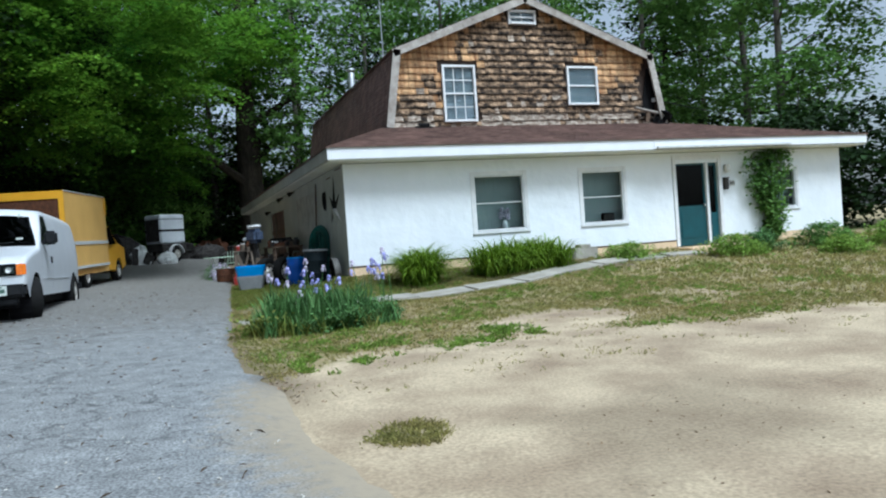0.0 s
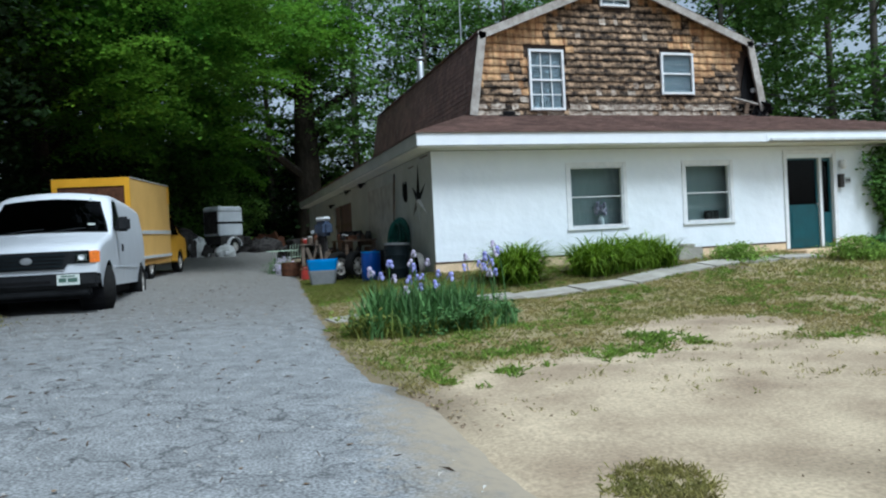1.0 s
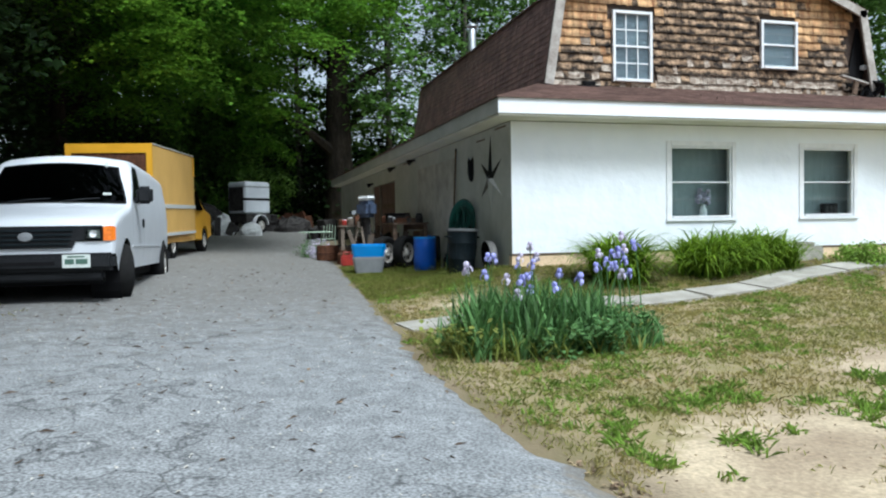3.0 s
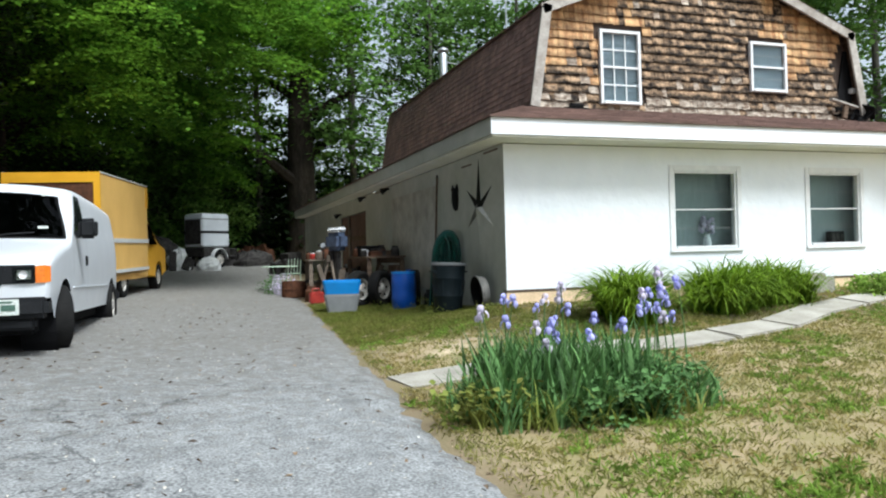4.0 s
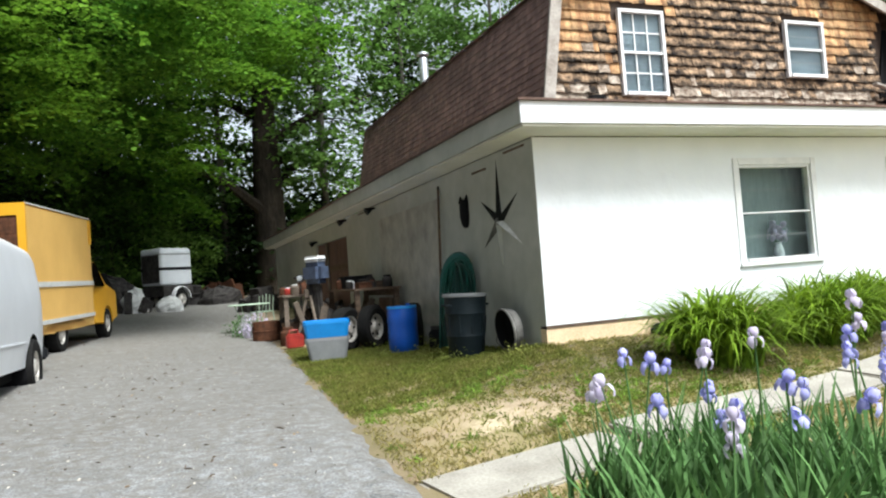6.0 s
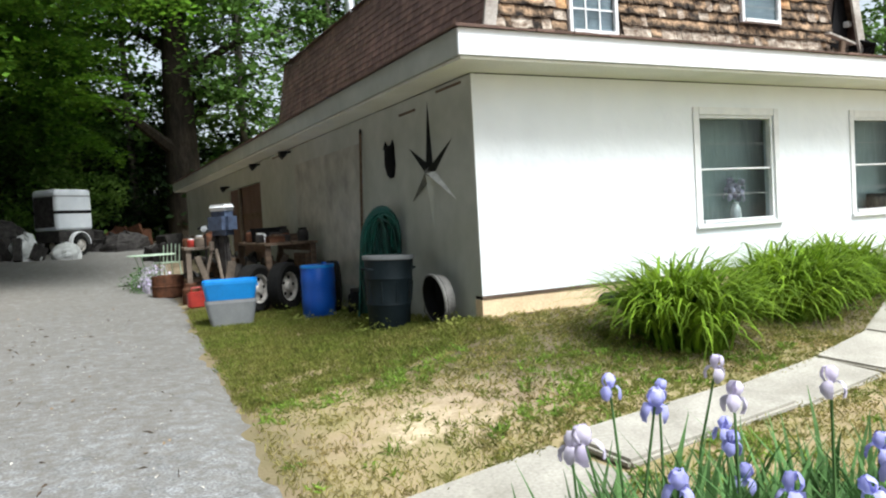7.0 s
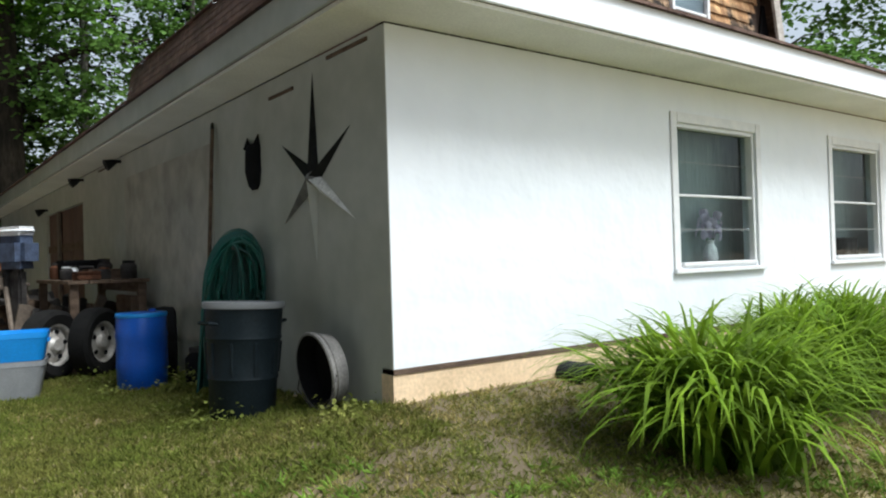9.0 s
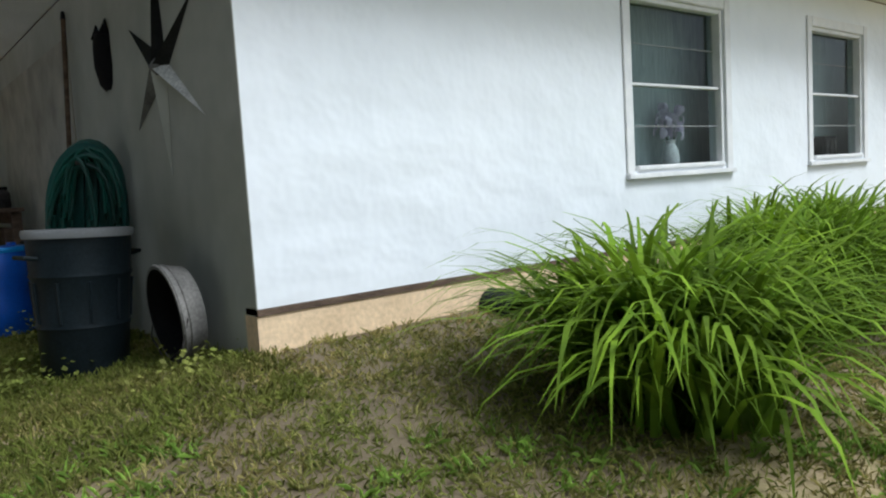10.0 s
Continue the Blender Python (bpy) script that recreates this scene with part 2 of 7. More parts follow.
def butt_shade(m, z0, pitch, deep, soft):
    """Paints dark shadow and rot on shingles' lower ends, in courses of that pitch."""
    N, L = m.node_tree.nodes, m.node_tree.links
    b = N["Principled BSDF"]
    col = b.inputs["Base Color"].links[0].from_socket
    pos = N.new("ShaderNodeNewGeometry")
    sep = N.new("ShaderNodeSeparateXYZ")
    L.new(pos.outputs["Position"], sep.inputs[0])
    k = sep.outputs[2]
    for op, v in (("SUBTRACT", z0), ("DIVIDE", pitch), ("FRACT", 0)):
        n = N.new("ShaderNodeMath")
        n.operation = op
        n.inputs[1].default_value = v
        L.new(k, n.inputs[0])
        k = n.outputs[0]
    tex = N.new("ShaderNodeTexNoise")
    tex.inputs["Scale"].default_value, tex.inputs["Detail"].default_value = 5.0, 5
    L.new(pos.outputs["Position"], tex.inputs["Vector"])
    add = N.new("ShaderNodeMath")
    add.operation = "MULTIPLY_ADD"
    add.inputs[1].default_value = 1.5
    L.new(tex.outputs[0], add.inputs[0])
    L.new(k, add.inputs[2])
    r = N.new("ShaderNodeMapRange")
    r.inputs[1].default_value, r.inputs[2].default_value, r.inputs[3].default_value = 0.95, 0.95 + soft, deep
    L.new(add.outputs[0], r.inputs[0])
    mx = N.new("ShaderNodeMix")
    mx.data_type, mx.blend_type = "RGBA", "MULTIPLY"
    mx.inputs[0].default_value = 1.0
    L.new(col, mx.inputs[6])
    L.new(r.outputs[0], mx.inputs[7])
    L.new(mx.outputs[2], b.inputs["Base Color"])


# butt shadow as colour, deep on weathered shingles, faint on the orange ones
butt_shade(M["shingle_weathered"], 3.57, 0.182, 0.17, 0.4)
butt_shade(M["shingle"], 3.57, 0.182, 0.55, 0.3)


# ---- building helpers ----
for k in ("tyre", "bin_grey", "clutter", "wood_old", "dark", "bark", "star_dark", "rust", "side_wall", "black_plastic"):
    M[k].node_tree.nodes["Principled BSDF"].inputs["Specular IOR Level"].default_value = 0.15


def mesh_from(bm, name, material, smooth=False):
    me = bpy.data.meshes.new(name)
    bm.normal_update()
    bm.to_mesh(me)
    bm.free()
    for m in (material if isinstance(material, (list, tuple)) else [material]):
        me.materials.append(m)
    if smooth:
        me.shade_smooth()
        me.set_sharp_from_angle(angle=radians(40))
    return me


def part(name, bm, material, parent, label="", smooth=False):
    ob = new(name, mesh_from(bm, name, material, smooth))
    ob.parent = parent
    if label:
        tagged(ob, label)
    return ob


def solid(name, bm, material, label, category, group="", kind="", smooth=False):
    return tagged(new(name, mesh_from(bm, name, material, smooth)), label, category, group, kind)


def thing(name, label, category, m=None, group="", kind=""):
    e = new(name)
    e.empty_display_size = 0.1
    if m is not None:
        e.matrix_basis = m
    return tagged(e, label, category, group, kind)


def box(bm, x0, y0, z0, x1, y1, z1, bevel=0.0, seg=2):
    r = bmesh.ops.create_cube(bm, size=1)
    for v in r["verts"]:
        v.co = Vector(((x0 + x1) / 2 + v.co.x * (x1 - x0), (y0 + y1) / 2 + v.co.y * (y1 - y0), (z0 + z1) / 2 + v.co.z * (z1 - z0)))
    if bevel:
        es = list({e for v in r["verts"] for e in v.link_edges})
        bmesh.ops.bevel(bm, geom=es, offset=bevel, segments=seg, affect="EDGES", clamp_overlap=True)
    return bm


def B():
    return bmesh.new()


def bx(*a, **k):
    return box(B(), *a, **k)


def cone(bm, a, b, r0, r1, n=12, cap=True):
    a, b = Vector(a), Vector(b)
    d = b - a
    q = d.to_track_quat("Z", "Y").to_matrix().to_4x4()
    bmesh.ops.create_cone(bm, cap_ends=cap, segments=n, radius1=r0, radius2=r1, depth=d.length, matrix=Matrix.Translation((a + b) / 2) @ q)
    return bm


def lathe(bm, prof, n=28, m=Matrix.Identity(4)):
    """Turn a profile of (radius, height) about z."""
    rings = []
    for r, z in prof:
        rings.append([bm.verts.new(m @ Vector((r * math.cos(2 * math.pi * i / n), r * math.sin(2 * math.pi * i / n), z))) for i in range(n)])
    for a, b in zip(rings, rings[1:]):
        for i in range(n):
            bm.faces.new((a[i], a[(i + 1) % n], b[(i + 1) % n], b[i]))
    return bm


def tube(bm, pts, radii, n=8):
    pts = [Vector(p) for p in pts]
    rings = []
    for i, p in enumerate(pts):
        d = (pts[min(i + 1, len(pts) - 1)] - pts[max(i - 1, 0)]).normalized()
        q = d.to_track_quat("Z", "Y").to_matrix()
        r = radii[i] if isinstance(radii, (list, tuple)) else radii
        rings.append([bm.verts.new(p + q @ Vector((r * math.cos(2 * math.pi * k / n), r * math.sin(2 * math.pi * k / n), 0))) for k in range(n)])
    for a, b in zip(rings, rings[1:]):
        for i in range(n):
            bm.faces.new((a[i], a[(i + 1) % n], b[(i + 1) % n], b[i]))
    bm.faces.new(rings[0][::-1])
    bm.faces.new(rings[-1])
    return bm


def extrude_poly(bm, poly, x0, x1):
    """A side profile of (y, z) drawn out from x0 to x1."""
    a = [bm.verts.new((x0, y, z)) for y, z in poly]
    b = [bm.verts.new((x1, y, z)) for y, z in poly]
    n = len(poly)
    bm.faces.new(a)
    bm.faces.new(b[::-1])
    for i in range(n):
        bm.faces.new((a[i], b[i], b[(i + 1) % n], a[(i + 1) % n]))
    bmesh.ops.recalc_face_normals(bm, faces=bm.faces)
    return bm


def pierced(bm, u0, u1, v0, v1, holes, place, thick):
    """A wall sheet with rectangular openings; place(u, v, d) gives the point at depth d."""
    us = sorted({u0, u1, *[h[0] for h in holes], *[h[1] for h in holes]})
    vs = sorted({v0, v1, *[h[2] for h in holes], *[h[3] for h in holes]})
    cache = {}

    def vert(i, j, d):
        k = (i, j, d)
        if k not in cache:
            cache[k] = bm.verts.new(place(us[i], vs[j], d))
        return cache[k]

    def full(i, j):
        if not (0 <= i < len(us) - 1 and 0 <= j < len(vs) - 1):
            return False
        u, v = (us[i] + us[i + 1]) / 2, (vs[j] + vs[j + 1]) / 2
        return not any(h[0] < u < h[1] and h[2] < v < h[3] for h in holes)
    for i in range(len(us) - 1):
        for j in range(len(vs) - 1):
            if not full(i, j):
                continue
            for d in (0, thick):
                bm.faces.new((vert(i, j, d), vert(i + 1, j, d), vert(i + 1, j + 1, d), vert(i, j + 1, d)))
            for (di, dj, p, q) in ((-1, 0, (0, 0), (0, 1)), (1, 0, (1, 0), (1, 1)), (0, -1, (0, 0), (1, 0)), (0, 1, (0, 1), (1, 1))):
                if not full(i + di, j + dj):
                    bm.faces.new((vert(i + p[0], j + p[1], 0), vert(i + q[0], j + q[1], 0), vert(i + q[0], j + q[1], thick), vert(i + p[0], j + p[1], thick)))
    bmesh.ops.recalc_face_normals(bm, faces=bm.faces)
    return bm


def lerp_table(t, x):
    return float(np.interp(x, [p[0] for p in t], [p[1] for p in t]))


def smooth01(a, b, x):
    t = min(1, max(0, (x - a) / (b - a)))
    return t * t * (3 - 2 * t)


# ---- ground ----
DRIVE_Z = [(-80, -1.1), (-16, -0.66), (-10, -0.58), (-5, -0.50), (0, -0.40), (4, -0.34), (10, -0.22), (14, -0.10), (20, 0.40), (28, 0.85), (60, 1.2), (300, 2)]
LAWN_Z = [(-80, -1.1), (-16, -0.66), (-9, -0.56), (-5, -0.46), (-2.9, -0.35), (-1, -0.13), (0, -0.02), (3, 0.0), (40, 0.3), (300, 1.5)]
WALL_Z = [(0, -0.02), (1.3, -0.12), (3.6, -0.27), (6, -0.25), (12, -0.1), (20, 0.4), (28, 0.85), (60, 1.2), (300, 2)]
EDGE_X = [(-80, 0.0), (-16, -1.6), (-13, -2.3), (-10.5, -2.68), (-9, -2.66), (-7.5, -2.82), (-5.8, -2.87), (-4, -2.74), (-1.7, -2.57), (3.5, -2.2), (8, -1.85), (14, -1.5), (30, -0.5), (60, 0)]
LEFT_X = [(-80, -9.0), (-10, -8.6), (-4, -8.0), (0, -8.4), (30, -8.5), (60, -8)]


def drive_z(x, y):
    return lerp_table(DRIVE_Z, y) + 0.04 * min(4.0, max(0.0, -2.5 - x))


def ground_z(x, y):
    e = lerp_table(EDGE_X, y)
    d = drive_z(x, y)
    if x <= e:
        return d
    if y < 0:
        s = smooth01(e, e + 2.6, x)
        z = d * (1 - s) + lerp_table(LAWN_Z, y) * s
    else:
        s = min(1, (x - e) / (0.2 - e)) if e < 0 else 1
        z = d * (1 - s) + (lerp_table(WALL_Z, y) if x < 0.3 else lerp_table(LAWN_Z, y)) * s
    return z + 0.035 * noise.noise((x * 0.7, y * 0.7, 0)) * smooth01(e, e + 1, x) * (0 if abs(y) < 0.5 and x > 0 else 1)


SAND_Y = [(-3, -9.0), (-1.9, -7.95), (-0.9, -7.6), (0.2, -7.75), (1.6, -8.2), (2.6, -8.6), (5, -8.5), (16, -8.2)]


def sandy(x, y):
    """How bare the soil is, 0 to 1."""
    n = 0.9 * noise.noise((x * 0.45, y * 0.45, 3)) + 0.5 * noise.noise((x * 1.7, y * 1.7, 5))
    front = smooth01(0.6, -0.5, y + 0.4 * n - lerp_table(SAND_Y, x) - 0.1)
    patch = smooth01(1.0, 0.3, math.hypot((x - 1.1) / 1.5, (y + 6.85) / 1.15) + 0.4 * n)
    front *= 1 - 0.85 * smooth01(1.0, 0.45, math.hypot((x + 2.05) / 0.62, (y + 10.75) / 0.36) + 0.45 * n)
    walkp = 0.55 * smooth01(1.0, 0.2, math.hypot((x + 1.2) / 1.6, (y + 1.9) / 0.8) + 0.35 * n)
    bed = 0.12 * smooth01(-2.3, -1.2, y) * smooth01(0.6, -0.1, y) * (1 if 0 < x < 12 else 0)
    edge = 0.14 * smooth01(0.5, 0.05, x - lerp_table(EDGE_X, y) + 0.2 * n)
    back = 0.8 * smooth01(6, 9, y) * (1 if x < 0 else 0)
    woods = smooth01(-8.5, -10, x)
    return min(1, max(front, patch, walkp, bed, edge, back, woods * 0.7) + (0.22 + 0.45 * smooth01(-3.5, -5.5, y)) * max(0, n + 0.15))


def axis_cells(lo, hi, step, far):
    mid = list(np.arange(lo, hi + 1e-6, step))
    out, s, p = [], step, hi
    while p < far:
        s *= 1.5
        p += s
        out.append(p)
    inn, s, p = [], step, lo
    while p > -far:
        s *= 1.5
        p -= s
        inn.append(p)
    return inn[::-1] + mid + out


xs, ys = axis_cells(-9.0, 15.0, 0.24, 400), axis_cells(-16.0, 20.0, 0.24, 400)
verts, faces, bare = [], [], []
for yy in ys:
    for xx in xs:
        on = lerp_table(LEFT_X, yy) < xx < lerp_table(EDGE_X, yy)
        verts.append((xx, yy, ground_z(xx, yy) - (0.03 if on else 0)))
        bare.append(sandy(xx, yy))
nx = len(xs)
for j in range(len(ys) - 1):
    for i in range(nx - 1):
        k = j * nx + i
        faces.append((k, k + 1, k + 1 + nx, k + nx))
gme = bpy.data.meshes.new("ground")
gme.from_pydata(verts, [], faces)
gme.shade_smooth()
att = gme.attributes.new("bare", "FLOAT", "POINT")
att.data.foreach_set("value", bare)


def soil_brown(x, y):
    """How far the soil turns dark brown, 0 to 1: front mulch, verge, wall bed."""
    n = noise.noise((x * 0.9, y * 0.9, 21)) + 0.5 * noise.noise((x * 2.7, y * 2.7, 22))
    bed = 0.95 * smooth01(-2.4, -1.4, y + 0.4 * n) * smooth01(1.2, 0.2, y) * smooth01(-1.8, -0.4, x + 0.6 * n) * (1 if x < 6 else 0)
    verge = 0.6 * smooth01(0.42, 0.05, x - lerp_table(EDGE_X, y) + 0.18 * n) * smooth01(-10.2, -8.8, y)
    return max(bed, verge, 0.4 * smooth01(-1.9, -1.1, x + 0.5 * n) * smooth01(1.2, 0.0, x + 0.5 * n) * smooth01(-10.5, -11.0, y + 0.5 * n) * smooth01(-12.6, -11.8, y + 0.5 * n))


# holds the whole dark brown mask, bed and verge included
matt = gme.attributes.new("mulch", "FLOAT", "POINT")
matt.data.foreach_set("value", [soil_brown(p[0], p[1]) for p in verts])
gm = mat("soil", (0.56, 0.455, 0.305), (0.27, 0.20, 0.13), scale=1.3, rough=0.95, bump=0.4, bscale=38, fine=0.22, dist=0.02, contrast=0.6)
N, L = gm.node_tree.nodes, gm.node_tree.links
gb = N["Principled BSDF"]
soil = gb.inputs["Base Color"].links[0].from_socket
turf = N.new("ShaderNodeMix")
turf.data_type = "RGBA"
turf.inputs[6].default_value, turf.inputs[7].default_value = (0.245, 0.21, 0.09, 1), (0.335, 0.258, 0.148, 1)
tn = N.new("ShaderNodeTexNoise")
tn.inputs["Scale"].default_value, tn.inputs["Detail"].default_value = 2.6, 8
gpos = N.new("ShaderNodeNewGeometry")
L.new(gpos.outputs["Position"], tn.inputs["Vector"])
tr = N.new("ShaderNodeMapRange")
tr.inputs[1].default_value, tr.inputs[2].default_value = 0.36, 0.64
L.new(tn.outputs[0], tr.inputs[0])
L.new(tr.outputs[0], turf.inputs[0])
at = N.new("ShaderNodeAttribute")
at.attribute_name = "bare"
tn2 = N.new("ShaderNodeTexNoise")
tn2.inputs["Scale"].default_value, tn2.inputs["Detail"].default_value = 9, 6
L.new(gpos.outputs["Position"], tn2.inputs["Vector"])
addn = N.new("ShaderNodeMath")
addn.operation = "ADD"
L.new(at.outputs["Fac"], addn.inputs[0])
L.new(tn2.outputs[0], addn.inputs[1])
thr = N.new("ShaderNodeMapRange")
thr.inputs[1].default_value, thr.inputs[2].default_value = 0.8, 1.12
L.new(addn.outputs[0], thr.inputs[0])
gmix = N.new("ShaderNodeMix")
gmix.data_type = "RGBA"
L.new(thr.outputs[0], gmix.inputs[0])
L.new(turf.outputs[2], gmix.inputs[6])
L.new(soil, gmix.inputs[7])
mat_ = N.new("ShaderNodeAttribute")
mat_.attribute_name = "mulch"
mmix = N.new("ShaderNodeMix")
mmix.data_type = "RGBA"
mmix.inputs[7].default_value = (0.115, 0.088, 0.052, 1)
L.new(mat_.outputs["Fac"], mmix.inputs[0])
L.new(gmix.outputs[2], mmix.inputs[6])
L.new(mmix.outputs[2], gb.inputs["Base Color"])
gme.materials.append(gm)
tagged(new("ground", gme), "patchy dry lawn and bare sandy soil", "ground", kind="structure")

# driveway
verts, faces = [], []
rows_y = list(np.arange(-40, -14, 0.4)) + list(np.arange(-14, 10, 0.12)) + list(np.arange(10, 40.01, 0.4))
NS = 26
for j, yy in enumerate(rows_y):
    e = lerp_table(EDGE_X, yy) + (0.3 + 0.7 * smooth01(-10, -8.5, yy)) * (0.13 * noise.noise((yy * 1.3, 2.0, 0)) + 0.11 * noise.noise((yy * 3.7, 7.0, 0)) + 0.06 * noise.noise((yy * 11, 3.0, 0)))
    l = lerp_table(LEFT_X, yy) + 0.3 * noise.noise((yy * 0.7, 9.0, 0))
    for i in range(NS + 1):
        x = l + (e - l) * i / NS
        drop = 0.045 if i in (0, NS) else 0
        verts.append((x, yy, drive_z(x, yy) + 0.022 - drop + 0.012 * noise.noise((x * 0.9, yy * 0.9, 1))))
for j in range(len(rows_y) - 1):
    for i in range(NS):
        k = j * (NS + 1) + i
        faces.append((k, k + 1, k + 2 + NS, k + 1 + NS))
rme = bpy.data.meshes.new("road")
rme.from_pydata(verts, [], faces)
rme.shade_smooth()
# edge dirt, plus tree shade painted as darker asphalt toward the house
datt = rme.attributes.new("dirt_shade", "FLOAT", "POINT")
datt.data.foreach_set("value", [max(smooth01(0.12 + 0.6 * smooth01(-7.5, -9.5, y), -0.1, lerp_table(EDGE_X, y) - x), 0.68 * smooth01(-9, 1, y)) for x, y, z in verts])
datt = rme.attributes.new("dust", "FLOAT", "POINT")
datt.data.foreach_set("value", [smooth01(1.0, -0.1, lerp_table(EDGE_X, y) - x) * smooth01(-7.6, -9.4, y) for x, y, z in verts])
am = M["asphalt"]
N, L = am.node_tree.nodes, am.node_tree.links
ab = N["Principled BSDF"]
col = ab.inputs["Base Color"].links[0].from_socket
vor = N.new("ShaderNodeTexVoronoi")
vor.feature = "DISTANCE_TO_EDGE"
vor.inputs["Scale"].default_value = 1.5
wn = N.new("ShaderNodeTexNoise")
wn.inputs["Scale"].default_value, wn.inputs["Detail"].default_value = 2.2, 5
gp = N.new("ShaderNodeNewGeometry")
L.new(gp.outputs["Position"], wn.inputs["Vector"])
vm = N.new("ShaderNodeVectorMath")
vm.operation = "MULTIPLY_ADD"
vm.inputs[1].default_value = (1.1, 1.1, 1.1)
L.new(wn.outputs["Color"], vm.inputs[0])
L.new(gp.outputs["Position"], vm.inputs[2])
L.new(vm.outputs[0], vor.inputs["Vector"])
cr = N.new("ShaderNodeMapRange")
cr.inputs[1].default_value, cr.inputs[2].default_value, cr.inputs[3].default_value, cr.inputs[4].default_value = 0.0, 0.028, 0.36, 1.0
L.new(vor.outputs["Distance"], cr.inputs[0])
pn = N.new("ShaderNodeTexNoise")
pn.inputs["Scale"].default_value, pn.inputs["Detail"].default_value = 0.5, 2
L.new(gp.outputs["Position"], pn.inputs["Vector"])
pr = N.new("ShaderNodeMapRange")
pr.inputs[1].default_value, pr.inputs[2].default_value = 0.40, 0.56
L.new(pn.outputs[0], pr.inputs[0])
cx = N.new("ShaderNodeMix")
cx.data_type = "FLOAT"
cx.inputs[2].default_value = 1.0
L.new(pr.outputs[0], cx.inputs[0])
L.new(cr.outputs[0], cx.inputs[3])
cm = N.new("ShaderNodeMix")
cm.data_type, cm.blend_type = "RGBA", "MULTIPLY"
cm.inputs[0].default_value = 1.0
L.new(col, cm.inputs[6])
L.new(cx.outputs[0], cm.inputs[7])
da = N.new("ShaderNodeAttribute")
da.attribute_name = "dirt_shade"
dn = N.new("ShaderNodeTexNoise")
dn.inputs["Scale"].default_value, dn.inputs["Detail"].default_value = 12.0, 8
L.new(gp.outputs["Position"], dn.inputs["Vector"])
dd = N.new("ShaderNodeMath")
dd.operation = "MULTIPLY_ADD"
dd.inputs[1].default_value = 0.7
L.new(da.outputs["Fac"], dd.inputs[0])
L.new(dn.outputs[0], dd.inputs[2])
dr_ = N.new("ShaderNodeMapRange")
dr_.inputs[1].default_value, dr_.inputs[2].default_value, dr_.inputs[4].default_value = 0.66, 1.05, 0.85
L.new(dd.outputs[0], dr_.inputs[0])
dmx = N.new("ShaderNodeMix")
dmx.data_type = "RGBA"
# one brown-grey serves the edge dirt and the painted tree shade
dmx.inputs[7].default_value = (0.14, 0.127, 0.108, 1)
L.new(dr_.outputs[0], dmx.inputs[0])
L.new(cm.outputs[2], dmx.inputs[6])
sa = N.new("ShaderNodeAttribute")
sa.attribute_name = "dust"
sm = N.new("ShaderNodeMath")
sm.operation = "ADD"
L.new(sa.outputs["Fac"], sm.inputs[0])
L.new(dn.outputs[0], sm.inputs[1])
sr = N.new("ShaderNodeMapRange")
sr.inputs[1].default_value, sr.inputs[2].default_value, sr.inputs[4].default_value = 0.7, 1.4, 0.85
L.new(sm.outputs[0], sr.inputs[0])
smx = N.new("ShaderNodeMix")
smx.data_type = "RGBA"
smx.inputs[7].default_value = (0.38, 0.315, 0.225, 1)
L.new(sr.outputs[0], smx.inputs[0])
L.new(dmx.outputs[2], smx.inputs[6])
L.new(smx.outputs[2], ab.inputs["Base Color"])
rme.materials.append(am)
tagged(new("road", rme), "worn grey asphalt driveway with fine cracks", "driveway", kind="structure")

# ---- house ----
EAVE_X, EAVE_Y, EAVE_T, EAVE_B, SOFFIT = -0.42, -0.56, 2.64, 2.40, 2.36
WALL_R, HOUSE_B, GAB_Y = 13.9, 20.0, 3.18
DOOR = (8.44, 9.74, 0.19, 2.09)
WINS = [(2.965, 4.205, 0.74, 1.995), (5.74, 6.89, 0.745, 1.995), (11.55, 12.3, 0.83, 1.84)]
holes = [DOOR] + WINS
solid("wall_south", pierced(B(), 0.0, WALL_R, 0.19, SOFFIT, holes, lambda u, v, d: (u, d, v), 0.15), M["white_wrap"],
      "front wall wrapped in white wrinkled sheeting", "wall", kind="structure")
BOARDED = (9.1, 12.6, 0.25, 1.96)
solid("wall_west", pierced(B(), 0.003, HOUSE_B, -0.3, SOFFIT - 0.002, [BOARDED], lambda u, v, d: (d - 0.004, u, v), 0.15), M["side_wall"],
      "white side wall, its shade put into a grey tone", "wall", kind="structure")
solid("wall_east", bx(WALL_R - 0.15, 0.152, -0.2, WALL_R - 0.002, HOUSE_B, SOFFIT), M["side_wall"], "plain side wall", "wall", kind="structure")
solid("wall_north", bx(0.16, HOUSE_B - 0.15, -0.2, WALL_R - 0.16, HOUSE_B - 0.002, SOFFIT), M["side_wall"], "plain rear wall", "wall", kind="structure")
solid("wall_inner", bx(0.16, 2.9, 0.0, WALL_R - 0.16, 2.98, SOFFIT - 0.01), M["unlit_room"], "dim inner wall behind the windows", "wall", kind="structure")
solid("floor", bx(0.16, 0.16, -0.1, WALL_R - 0.16, 2.9, 0.0), M["unlit_room"], "dark indoor floor", "floor", kind="structure")
solid("ceiling", bx(0.16, 0.16, SOFFIT + 0.005, WALL_R - 0.16, HOUSE_B - 0.16, SOFFIT + 0.05), M["unlit_room"], "dark ceiling", "ceiling", kind="structure")
bm = B()
box(bm, -0.006, 0.0012, -0.3, 8.42, 0.14, 0.153)
box(bm, 9.76, 0.0012, -0.3, WALL_R - 0.03, 0.14, 0.188)
